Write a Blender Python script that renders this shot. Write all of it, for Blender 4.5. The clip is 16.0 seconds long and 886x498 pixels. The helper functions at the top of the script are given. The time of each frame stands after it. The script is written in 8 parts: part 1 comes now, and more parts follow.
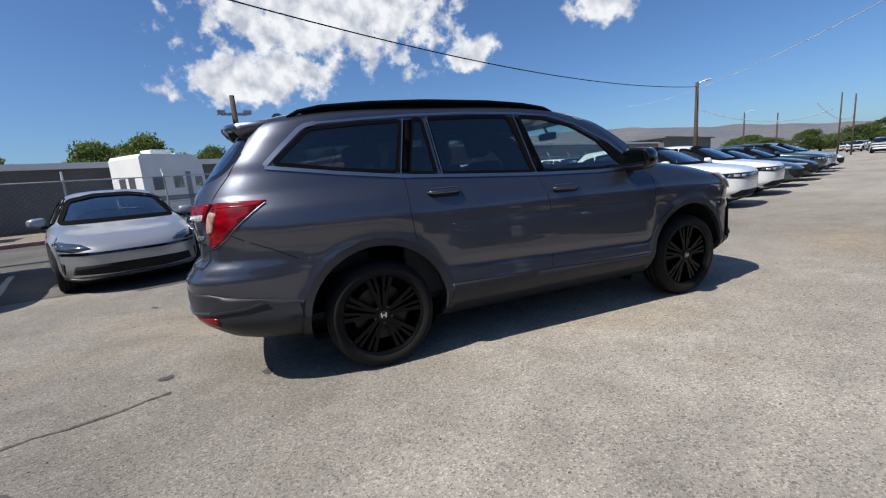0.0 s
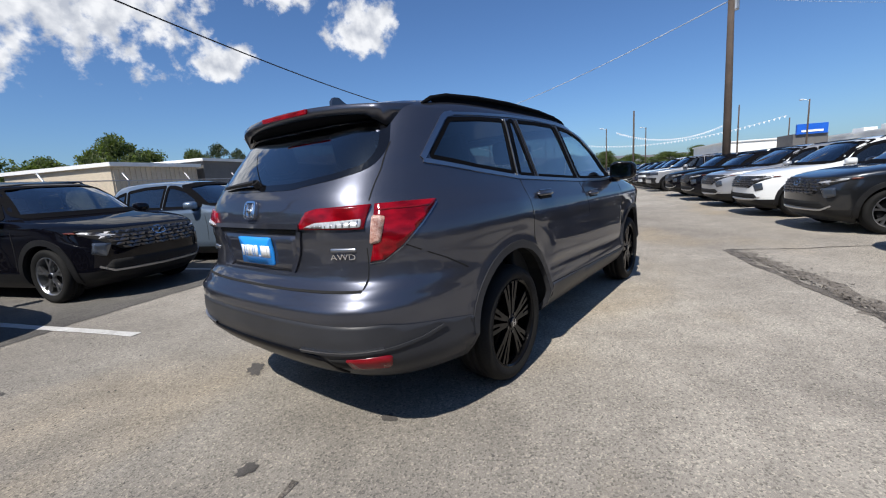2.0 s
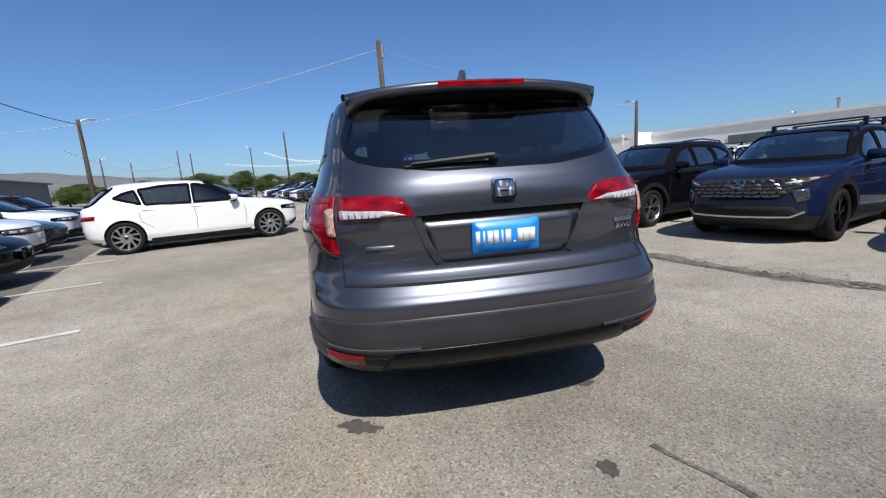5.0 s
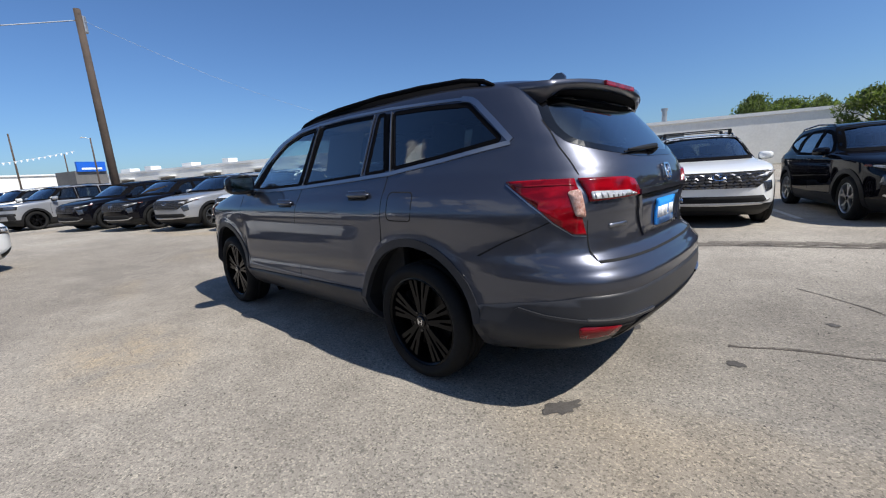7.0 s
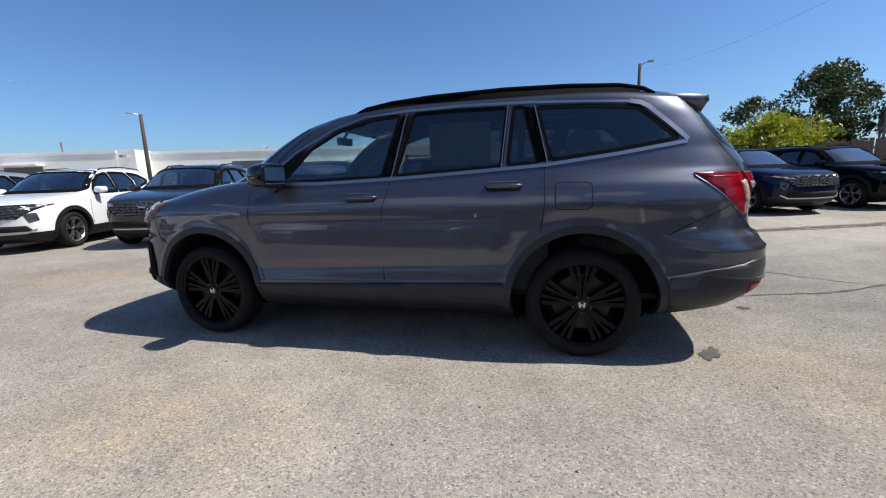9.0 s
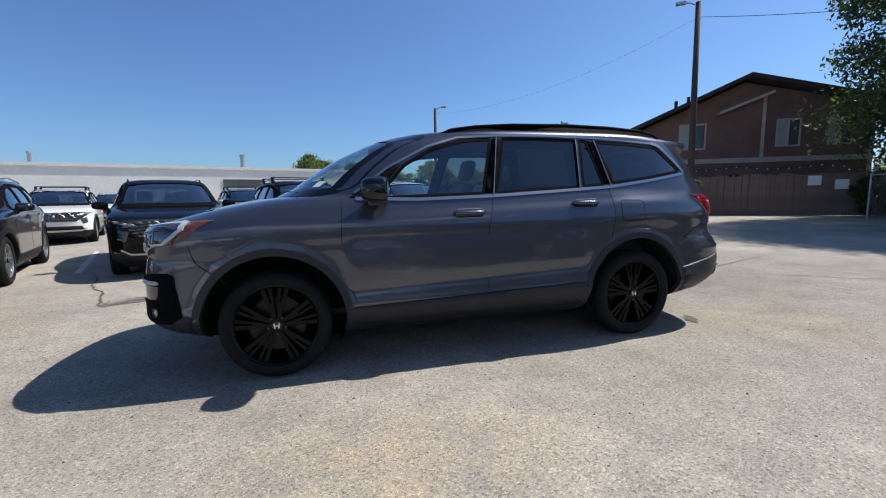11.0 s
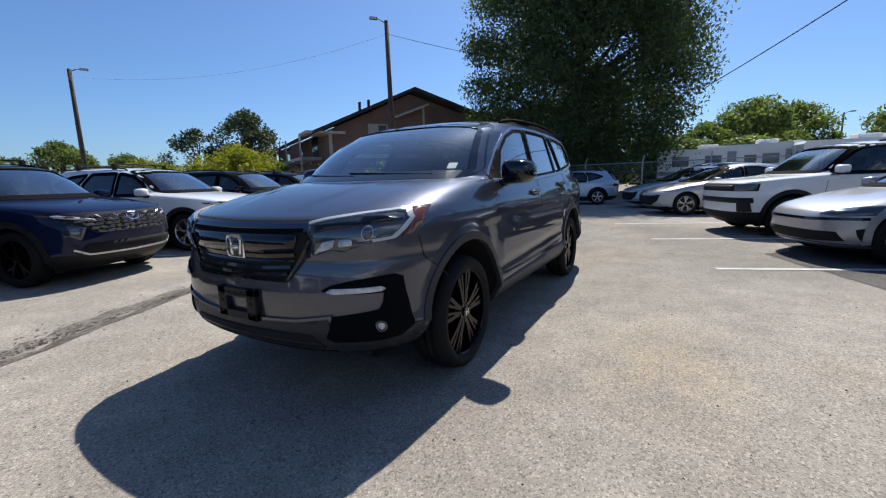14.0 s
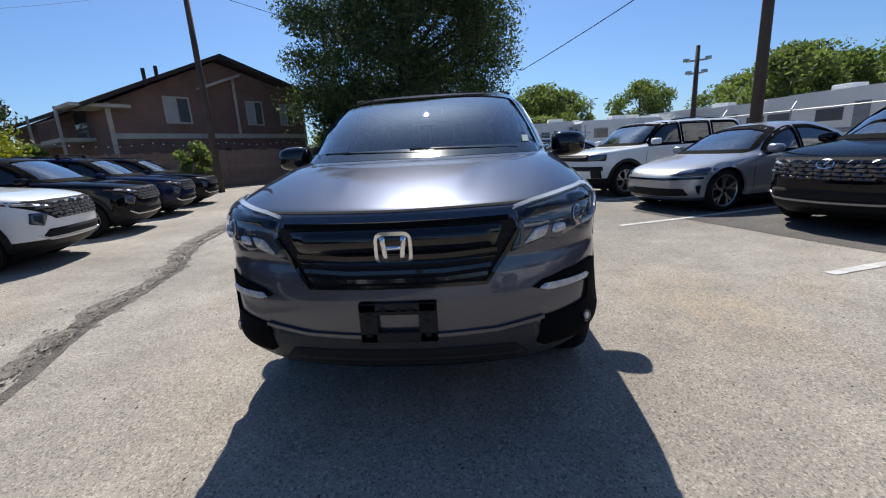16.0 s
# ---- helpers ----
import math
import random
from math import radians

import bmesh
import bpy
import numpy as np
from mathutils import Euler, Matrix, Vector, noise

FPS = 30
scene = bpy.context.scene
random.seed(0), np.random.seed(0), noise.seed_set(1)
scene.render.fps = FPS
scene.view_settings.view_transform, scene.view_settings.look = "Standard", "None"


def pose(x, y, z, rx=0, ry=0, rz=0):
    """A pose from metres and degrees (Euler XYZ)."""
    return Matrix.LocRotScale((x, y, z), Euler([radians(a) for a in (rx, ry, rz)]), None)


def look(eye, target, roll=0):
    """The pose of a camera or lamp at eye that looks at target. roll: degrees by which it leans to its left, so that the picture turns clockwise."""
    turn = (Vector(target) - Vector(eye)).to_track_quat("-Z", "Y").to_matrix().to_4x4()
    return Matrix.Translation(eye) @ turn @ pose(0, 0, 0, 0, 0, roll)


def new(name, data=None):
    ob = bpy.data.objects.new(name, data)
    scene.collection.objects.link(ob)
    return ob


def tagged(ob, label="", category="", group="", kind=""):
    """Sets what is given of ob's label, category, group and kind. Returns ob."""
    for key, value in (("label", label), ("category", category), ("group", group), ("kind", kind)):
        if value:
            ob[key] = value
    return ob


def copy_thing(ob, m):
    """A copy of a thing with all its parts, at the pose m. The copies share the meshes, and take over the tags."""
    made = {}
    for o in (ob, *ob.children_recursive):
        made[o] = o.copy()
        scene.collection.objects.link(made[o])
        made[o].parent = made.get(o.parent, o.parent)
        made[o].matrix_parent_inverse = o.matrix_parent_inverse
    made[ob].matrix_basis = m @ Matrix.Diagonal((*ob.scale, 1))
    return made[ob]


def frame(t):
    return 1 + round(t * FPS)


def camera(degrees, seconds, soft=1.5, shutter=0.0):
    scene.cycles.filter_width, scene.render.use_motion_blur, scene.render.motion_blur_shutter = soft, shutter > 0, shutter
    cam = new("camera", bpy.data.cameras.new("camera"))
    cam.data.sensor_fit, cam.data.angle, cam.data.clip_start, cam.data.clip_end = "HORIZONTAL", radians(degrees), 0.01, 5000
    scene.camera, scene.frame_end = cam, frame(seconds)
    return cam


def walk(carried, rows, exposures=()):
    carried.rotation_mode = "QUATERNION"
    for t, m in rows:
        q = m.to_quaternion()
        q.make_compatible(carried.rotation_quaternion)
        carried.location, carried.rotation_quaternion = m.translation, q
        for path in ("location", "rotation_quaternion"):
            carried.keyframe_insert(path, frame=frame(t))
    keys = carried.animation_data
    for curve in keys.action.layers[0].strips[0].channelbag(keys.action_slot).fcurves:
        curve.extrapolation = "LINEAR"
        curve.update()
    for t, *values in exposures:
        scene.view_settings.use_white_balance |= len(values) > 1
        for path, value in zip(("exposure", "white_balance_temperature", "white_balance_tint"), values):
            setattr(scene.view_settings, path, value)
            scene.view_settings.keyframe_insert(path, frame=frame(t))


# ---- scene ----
cam = camera(93.8, 16.0, 1.15)
PATH = [
    (0, (-1.976, -3.524, 1.234), (-1.254, -1.691, 0.887), -4.5),
    (0.5, (-2.509, -3.197, 1.227), (-1.534, -1.487, 0.874), -4.8),
    (1, (-2.993, -2.829, 1.242), (-1.797, -1.263, 0.899), -4.6),
    (1.5, (-3.37, -2.486, 1.257), (-1.982, -1.086, 0.923), -4.1),
    (2, (-3.611, -2.105, 1.261), (-2.049, -0.9, 0.934), -3.6),
    (2.5, (-3.905, -1.659, 1.235), (-2.186, -0.687, 0.919), -3.4),
    (3, (-4.108, -1.135, 1.218), (-2.257, -0.443, 0.915), -3.4),
    (3.5, (-4.244, -0.637, 1.211), (-2.305, -0.247, 0.913), -4.0),
    (3.7, (-4.306, -0.544, 1.222), (-2.36, -0.193, 0.927), -3.7),
    (5.8, (-3.958, 1.516, 1.234), (-2.206, 0.626, 0.86), -4.1),
    (6, (-3.849, 1.731, 1.204), (-2.157, 0.732, 0.832), -4.0),
    (6.5, (-3.553, 2.198, 1.232), (-2.021, 0.971, 0.848), -4.4),
    (7, (-3.176, 2.538, 1.252), (-1.821, 1.115, 0.88), -3.9),
    (7.5, (-2.843, 2.832, 1.258), (-1.671, 1.259, 0.871), -3.5),
    (8, (-2.373, 3.103, 1.226), (-1.401, 1.396, 0.847), -2.8),
    (8.5, (-1.792, 3.366, 1.221), (-1.055, 1.544, 0.851), -2.2),
    (9, (-1.163, 3.606, 1.225), (-0.693, 1.696, 0.864), -2.0),
    (9.2, (-0.888, 3.656, 1.22), (-0.531, 1.721, 0.863), -1.9),
    (11.3, (1.364, 3.789, 1.183), (0.699, 1.917, 0.946), -1.0),
    (11.5, (1.581, 3.734, 1.157), (0.828, 1.897, 0.922), -1.1),
    (12, (2.132, 3.549, 1.188), (1.152, 1.821, 0.957), -1.5),
    (12.5, (2.691, 3.302, 1.212), (1.485, 1.726, 0.967), -1.8),
    (13, (3.109, 2.878, 1.215), (1.7, 1.485, 0.944), -1.9),
    (13.5, (3.477, 2.474, 1.199), (1.899, 1.281, 0.9), -1.7),
    (14, (3.697, 2.072, 1.194), (1.985, 1.092, 0.868), -1.6),
    (14.5, (3.833, 1.632, 1.196), (2.015, 0.874, 0.85), -1.8),
    (15, (3.964, 1.113, 1.221), (2.072, 0.583, 0.847), -2.3),
    (15.5, (3.944, 0.65, 1.229), (2.013, 0.33, 0.821), -3.0),
    (16, (3.919, 0.326, 1.233), (1.977, 0.17, 0.779), -3.3),
]
walk(cam, [(t, look(e, g, r)) for t, e, g, r in PATH], [(0.0, 0.17), (3.5, 0.24), (6.0, 0.22), (9.0, 0.40), (11.5, 0.38), (16.0, 0.28)])

# ---- world, sun, exposure ----
SUN_EL, SUN_AZ = 52.5, 188.9          # degrees; azimuth counted from +x towards +y
world = bpy.data.worlds.new("sky")
scene.world = world
world.use_nodes = True
wn = world.node_tree.nodes
sky = wn.new("ShaderNodeTexSky")
sky.sky_type = "NISHITA"
sky.sun_disc = False
sky.sun_elevation = radians(SUN_EL)
sky.sun_rotation = radians(90 - SUN_AZ)
sky.altitude = 350
sky.air_density, sky.dust_density, sky.ozone_density = 1.0, 1.1, 1.3
wn["Background"].inputs["Strength"].default_value = 0.080
tint = wn.new("ShaderNodeMix")
tint.data_type, tint.blend_type = "RGBA", "MULTIPLY"
tint.inputs[0].default_value, tint.inputs[7].default_value = 1.0, (0.66, 0.93, 1.29, 1)
world.node_tree.links.new(sky.outputs["Color"], tint.inputs[6])
world.node_tree.links.new(tint.outputs[2], wn["Background"].inputs["Color"])
sun = new("sun", bpy.data.lights.new("sun", "SUN"))
sun.data.energy, sun.data.angle, sun.data.color = 5.0, radians(0.55), (1.0, 0.955, 0.89)
_e, _a = radians(SUN_EL), radians(SUN_AZ)
sun.matrix_world = look((40 * math.cos(_e) * math.cos(_a), 40 * math.cos(_e) * math.sin(_a), 40 * math.sin(_e)), (0, 0, 0))

# the rows of parking bays are turned 20 degrees against the near car: u runs along the rows, v across them
CU, SU = math.cos(radians(20)), math.sin(radians(20))


def uv(u, v, z=0.0):
    return Vector((CU * u - SU * v, SU * u + CU * v, z))


# ---- materials ----
def lin(r, g, b):
    """A colour from 0 to 255 values."""
    return tuple(((c / 255) / 12.92 if c / 255 <= 0.04045 else ((c / 255 + 0.055) / 1.055) ** 2.4) for c in (r, g, b)) + (1.0,)


def basic(name, col, rough=0.5, metal=0.0, spec=0.5, coat=0.0, coat_rough=0.03):
    m = bpy.data.materials.new(name)
    m.use_nodes = True
    b = m.node_tree.nodes["Principled BSDF"]
    b.inputs["Base Color"].default_value = col if len(col) == 4 else (*col, 1)
    b.inputs["Roughness"].default_value = rough
    b.inputs["Metallic"].default_value = metal
    b.inputs["Specular IOR Level"].default_value = spec
    b.inputs["Coat Weight"].default_value = coat
    b.inputs["Coat Roughness"].default_value = coat_rough
    return m


def ramp(m, fac, stops):
    r = m.node_tree.nodes.new("ShaderNodeValToRGB")
    el = r.color_ramp.elements
    while len(el) < len(stops):
        el.new(0.5)
    for e, (p, c) in zip(el, stops):
        e.position, e.color = p, c if len(c) == 4 else (*c, 1)
    m.node_tree.links.new(fac, r.inputs["Fac"])
    return r.outputs["Color"]


def tex(m, scale, detail=4, rough=0.55, kind="ShaderNodeTexNoise", coords="Object", stretch=None):
    tc = m.node_tree.nodes.new("ShaderNodeTexCoord")
    t = m.node_tree.nodes.new(kind)
    t.inputs["Scale"].default_value = scale
    if kind == "ShaderNodeTexNoise":
        t.inputs["Detail"].default_value = detail
        t.inputs["Roughness"].default_value = rough
    src = tc.outputs[coords]
    if stretch:
        mp = m.node_tree.nodes.new("ShaderNodeMapping")
        mp.inputs["Scale"].default_value = stretch
        m.node_tree.links.new(src, mp.inputs["Vector"])
        src = mp.outputs["Vector"]
    m.node_tree.links.new(src, t.inputs["Vector"])
    return t


def mixc(m, fac, a, b, mode="MIX"):
    n = m.node_tree.nodes.new("ShaderNodeMix")
    n.data_type, n.blend_type = "RGBA", mode
    for s, v in ((n.inputs[0], fac), (n.inputs[6], a), (n.inputs[7], b)):
        if isinstance(v, bpy.types.NodeSocket):
            m.node_tree.links.new(v, s)
        else:
            s.default_value = v
    return n.outputs[2]


def bump(m, height, strength=0.3, dist=0.01):
    n = m.node_tree.nodes.new("ShaderNodeBump")
    n.inputs["Strength"].default_value, n.inputs["Distance"].default_value = strength, dist
    m.node_tree.links.new(height, n.inputs["Height"])
    m.node_tree.links.new(n.outputs["Normal"], m.node_tree.nodes["Principled BSDF"].inputs["Normal"])


def setc(m, out, sock="Base Color"):
    m.node_tree.links.new(out, m.node_tree.nodes["Principled BSDF"].inputs[sock])


def rough_surface(name, a, b, scale, fine, rough=0.85, bstr=0.3, bdist=0.01, coords="Object", lo=0.72, hi=1.18):
    """Two-scale mottled surface: broad stains between colours a and b, and a fine grain with relief."""
    m = basic(name, a, rough)
    big, small = tex(m, scale, 5, 0.6, coords=coords), tex(m, fine, 3, 0.6, coords=coords)
    c = ramp(m, big.outputs["Fac"], [(0.35, a), (0.68, b)])
    g = ramp(m, small.outputs["Fac"], [(0.3, (lo, lo, lo)), (0.7, (hi, hi, hi))])
    setc(m, mixc(m, 1.0, c, g, "MULTIPLY"))
    bump(m, small.outputs["Fac"], bstr, bdist)
    return m


def asphalt(name, dark, light, patch):
    """Worn chip seal: pale and dark stone chips, broad stains, ochre blotches, and two broad round pools darkened by
    position.
    """
    m = basic(name, light, 0.92, spec=0.25)
    chips = tex(m, 112, kind="ShaderNodeTexVoronoi")
    chips2 = tex(m, 210, 2, 0.6)
    broad = tex(m, 0.42, 6, 0.62)
    mid = tex(m, 3.2, 5, 0.65)
    och = tex(m, 0.30, 3, 0.5, stretch=(1, 1.6, 1))
    base = ramp(m, broad.outputs["Fac"], [(0.34, dark), (0.62, light)])
    # broad round pool behind the car, darker inside and slightly paler beyond
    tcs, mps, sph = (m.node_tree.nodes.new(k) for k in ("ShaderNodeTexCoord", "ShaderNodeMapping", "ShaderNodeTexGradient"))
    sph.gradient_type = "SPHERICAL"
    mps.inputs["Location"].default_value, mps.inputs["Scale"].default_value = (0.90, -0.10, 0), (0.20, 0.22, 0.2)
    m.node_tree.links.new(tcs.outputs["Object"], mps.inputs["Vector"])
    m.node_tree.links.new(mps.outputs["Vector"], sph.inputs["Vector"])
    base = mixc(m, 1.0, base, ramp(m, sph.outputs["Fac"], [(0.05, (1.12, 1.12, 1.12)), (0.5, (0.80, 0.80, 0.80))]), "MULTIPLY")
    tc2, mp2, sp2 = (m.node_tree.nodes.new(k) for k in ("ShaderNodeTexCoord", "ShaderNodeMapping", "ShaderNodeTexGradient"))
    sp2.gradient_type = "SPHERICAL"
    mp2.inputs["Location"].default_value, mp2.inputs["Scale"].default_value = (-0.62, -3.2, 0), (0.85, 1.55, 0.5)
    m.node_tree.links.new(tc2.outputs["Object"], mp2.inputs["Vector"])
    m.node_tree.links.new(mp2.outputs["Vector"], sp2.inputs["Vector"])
    # round pool ahead of the nose: older dark asphalt, also deepening the car's shadow
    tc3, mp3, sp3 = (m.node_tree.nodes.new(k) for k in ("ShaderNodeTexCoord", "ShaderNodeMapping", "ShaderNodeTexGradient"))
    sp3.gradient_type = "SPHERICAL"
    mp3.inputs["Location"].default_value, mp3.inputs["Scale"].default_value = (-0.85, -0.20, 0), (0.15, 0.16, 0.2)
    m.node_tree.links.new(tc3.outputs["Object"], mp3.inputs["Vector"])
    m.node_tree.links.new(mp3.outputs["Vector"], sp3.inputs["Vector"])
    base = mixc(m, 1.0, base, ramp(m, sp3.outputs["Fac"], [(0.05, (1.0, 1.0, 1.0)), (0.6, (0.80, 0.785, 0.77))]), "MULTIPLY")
    rust = mixc(m, 1.0, ramp(m, sp2.outputs["Fac"], [(0.05, (0, 0, 0)), (0.7, (1, 1, 1))]), ramp(m, mid.outputs["Fac"], [(0.35, (0, 0, 0)), (0.65, (0.8, 0.8, 0.8))]), "MULTIPLY")
    base = mixc(m, rust, base, (0.335, 0.268, 0.185, 1))
    base = mixc(m, ramp(m, och.outputs["Fac"], [(0.56, (0, 0, 0)), (0.72, (0.6, 0.6, 0.6))]), base, patch)
    base = mixc(m, 1.0, base, ramp(m, mid.outputs["Fac"], [(0.3, (0.84, 0.84, 0.84)), (0.7, (1.1, 1.1, 1.1))]), "MULTIPLY")
    cell = m.node_tree.nodes.new("ShaderNodeSeparateColor")
    m.node_tree.links.new(chips.outputs["Color"], cell.inputs["Color"])
    grain = ramp(m, cell.outputs["Red"], [(0.0, (0.50, 0.50, 0.50)), (0.26, (0.90, 0.90, 0.89)), (0.82, (1.06, 1.06, 1.04)), (1.0, (1.50, 1.46, 1.38))])
    base = mixc(m, 1.0, base, grain, "MULTIPLY")
    base = mixc(m, 1.0, base, ramp(m, chips2.outputs["Fac"], [(0.35, (0.80, 0.80, 0.80)), (0.65, (1.18, 1.18, 1.18))]), "MULTIPLY")
    setc(m, base)
    bump(m, chips.outputs["Distance"], 0.35, 0.005)
    return m


def paint(name, col, metal=0.55, rough=0.34, flake=0.25, dust=0.08, spec=0.5, coat=1.0):
    """Car paint: metallic base with flakes under clear coat, and a thin film of dust."""
    m = basic(name, col, rough, metal, spec, coat, 0.015)
    fl, big = tex(m, 900, 1, 0.5), tex(m, 1.6, 4, 0.6)
    c = tuple(x * (1 - flake) for x in col[:3]) + (1,)
    d = tuple(min(1, x * (1 + flake)) for x in col[:3]) + (1,)
    k = ramp(m, fl.outputs["Fac"], [(0.35, c), (0.65, d)])
    dst = ramp(m, big.outputs["Fac"], [(0.4, (0, 0, 0)), (0.75, (dust, dust, dust))])
    setc(m, mixc(m, dst, k, (0.42, 0.38, 0.33, 1)))
    return m


def glass(name, tint, rough=0.0, gloss=1.0, least=0.085):
    m = bpy.data.materials.new(name)
    m.use_nodes = True
    nt = m.node_tree
    nt.nodes.remove(nt.nodes["Principled BSDF"])
    tr = nt.nodes.new("ShaderNodeBsdfTransparent")
    tr.inputs["Color"].default_value = (*tint, 1)
    gl = nt.nodes.new("ShaderNodeBsdfGlossy")
    gl.inputs["Roughness"].default_value = rough
    gl.inputs["Color"].default_value = (gloss, gloss, gloss, 1)
    lw = nt.nodes.new("ShaderNodeLayerWeight")
    lw.inputs["Blend"].default_value = 0.5
    pw = nt.nodes.new("ShaderNodeMath")
    pw.operation = "POWER"
    pw.inputs[1].default_value = 2.8
    nt.links.new(lw.outputs["Facing"], pw.inputs[0])
    fr = nt.nodes.new("ShaderNodeMapRange")
    fr.inputs["To Min"].default_value, fr.inputs["To Max"].default_value = least, 1.0
    nt.links.new(pw.outputs[0], fr.inputs["Value"])
    mx = nt.nodes.new("ShaderNodeMixShader")
    nt.links.new(fr.outputs["Result"], mx.inputs["Fac"])
    nt.links.new(tr.outputs["BSDF"], mx.inputs[1])
    nt.links.new(gl.outputs["BSDF"], mx.inputs[2])
    nt.links.new(mx.outputs["Shader"], nt.nodes["Material Output"].inputs["Surface"])
    return m


M = {}
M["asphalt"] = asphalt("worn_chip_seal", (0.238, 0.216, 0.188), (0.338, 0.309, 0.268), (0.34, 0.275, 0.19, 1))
M["bay_asphalt"] = asphalt("dark_bay_asphalt", (0.080, 0.075, 0.070), (0.145, 0.136, 0.124), (0.13, 0.115, 0.096, 1))
M["seam"] = rough_surface("broken_seam", (0.075, 0.064, 0.054), (0.21, 0.185, 0.155), 7.0, 75, 0.95, 1.0, 0.02, lo=0.5, hi=1.4)
M["stain"] = rough_surface("oil_stain", (0.055, 0.05, 0.045), (0.11, 0.10, 0.09), 4, 120, 0.8, 0.5, 0.006)
M["line"] = rough_surface("worn_line_paint", (0.62, 0.61, 0.58), (0.40, 0.38, 0.35), 5, 120, 0.8, 0.4, 0.004)
M["earth"] = rough_surface("dry_ground", (0.20, 0.17, 0.12), (0.27, 0.24, 0.18), 0.05, 3, 0.95, 0.4, 0.05)
M["hero"] = paint("steel_grey_metallic", (0.080, 0.085, 0.107, 1), 0.82, 0.36, 0.18, 0.01)
M["hero"].node_tree.nodes["Principled BSDF"].inputs["Specular Tint"].default_value = (0.30, 0.32, 0.38, 1)
M["hero"].node_tree.nodes["Principled BSDF"].inputs["Coat IOR"].default_value = 1.5
PAINTS = {
    "white": paint("white_paint", (0.74, 0.75, 0.74, 1), 0.0, 0.4, 0.03, 0.1),
    "black": paint("black_paint", (0.003, 0.003, 0.005, 1), 0.0, 0.5, 0.2, 0.003, 0.0, 0.55),
    "navy": paint("navy_paint", (0.006, 0.011, 0.038, 1), 0.0, 0.5, 0.2, 0.003, 0.0, 0.6),
    "slate": paint("dark_grey_paint", (0.04, 0.042, 0.046, 1), 0.85, 0.3, 0.2, 0.02),
    "silver": paint("silver_paint", (0.36, 0.365, 0.378, 1), 0.5, 0.34, 0.08, 0.05),
    "blue": paint("pale_blue_paint", (0.165, 0.22, 0.29, 1), 0.55, 0.36, 0.12, 0.04),
    "teal": paint("grey_green_paint", (0.05, 0.085, 0.095, 1), 0.6, 0.34, 0.2, 0.04),
    "sky": paint("ice_blue_paint", (0.42, 0.50, 0.60, 1), 0.5, 0.36, 0.08, 0.06),
}
M["plastic"] = rough_surface("black_plastic_cladding", (0.010, 0.010, 0.011), (0.016, 0.016, 0.016), 6, 400, 0.5, 0.25, 0.001)
M["bumper"] = rough_surface("satin_grey_bumper", (0.027, 0.028, 0.032), (0.035, 0.036, 0.040), 3, 500, 0.42, 0.12, 0.0006)
M["gloss"] = basic("gloss_black_trim", (0.004, 0.004, 0.005), 0.1, spec=0.3, coat=0.5)
M["skid"] = basic("black_skid_strip", (0.004, 0.004, 0.005), 0.3, spec=0.1)
M["seal"] = basic("rubber_seal", (0.004, 0.004, 0.005), 0.8, spec=0.05)
M["gap"] = basic("panel_gap", (0.004, 0.004, 0.004), 0.9)
M["tyre"] = rough_surface("tyre_rubber", (0.006, 0.006, 0.006), (0.012, 0.0118, 0.011), 5, 90, 0.8, 0.4, 0.004)
for _k in ("plastic", "bumper", "tyre"):
    M[_k].node_tree.nodes["Principled BSDF"].inputs["Specular IOR Level"].default_value = 0.25
M["chrome"] = basic("chrome", (0.80, 0.81, 0.83), 0.10, 1.0)
M["mirror"] = basic("tinted_mirror_glass", (0.36, 0.42, 0.43), 0.04, 1.0)
M["satin"] = basic("satin_window_trim", (0.34, 0.35, 0.38), 0.32, 1.0)
M["rim_black"] = basic("gloss_black_alloy", (0.004, 0.004, 0.0044), 0.18, 0.0, spec=0.16)
M["rim_silver"] = basic("machined_alloy", (0.55, 0.55, 0.56), 0.28, 0.95)
M["dark_chrome"] = basic("dark_chrome", (0.13, 0.13, 0.14), 0.3, 1.0)
M["disc"] = basic("brake_disc", (0.035, 0.034, 0.034), 0.4, 1.0)
M["red"] = basic("red_lamp_lens", (0.2, 0.002, 0.006), 0.12, coat=0.15, spec=0.3)
_r = tex(M["red"], 9, 2, 0.5, stretch=(1, 1, 2.5))
setc(M["red"], ramp(M["red"], _r.outputs["Fac"], [(0.38, (0.12, 0.001, 0.004)), (0.62, (0.27, 0.002, 0.008))]))
bump(M["red"], tex(M["red"], 120, 1, 0.4, stretch=(1, 1, 0.1)).outputs["Fac"], 0.15, 0.004)
M["red_dim"] = basic("red_reflector", (0.17, 0.004, 0.008), 0.2, coat=0.15, spec=0.3)
M["clear"] = rough_surface("clear_lamp_reflector", (0.42, 0.42, 0.43), (0.66, 0.66, 0.66), 40, 150, 0.18, 0.25, 0.003)
M["clear"].node_tree.nodes["Principled BSDF"].inputs["Metallic"].default_value = 0.35
M["blush"] = rough_surface("pink_clear_lens", (0.34, 0.16, 0.12), (0.60, 0.42, 0.36), 60, 170, 0.18, 0.25, 0.003)
M["lampdark"] = basic("smoked_lamp_housing", (0.055, 0.066, 0.085), 0.10, 0.35, coat=1)
M["led"] = basic("white_light_guide", (0.46, 0.48, 0.49), 0.15, coat=0.6)
M["amber"] = basic("amber_marker", (0.125, 0.032, 0.018), 0.12, coat=0.4)
M["plate"] = basic("blue_dealer_plate", lin(26, 138, 226), 0.3, coat=0.4)
M["white_print"] = basic("white_print", (0.82, 0.83, 0.84), 0.4)
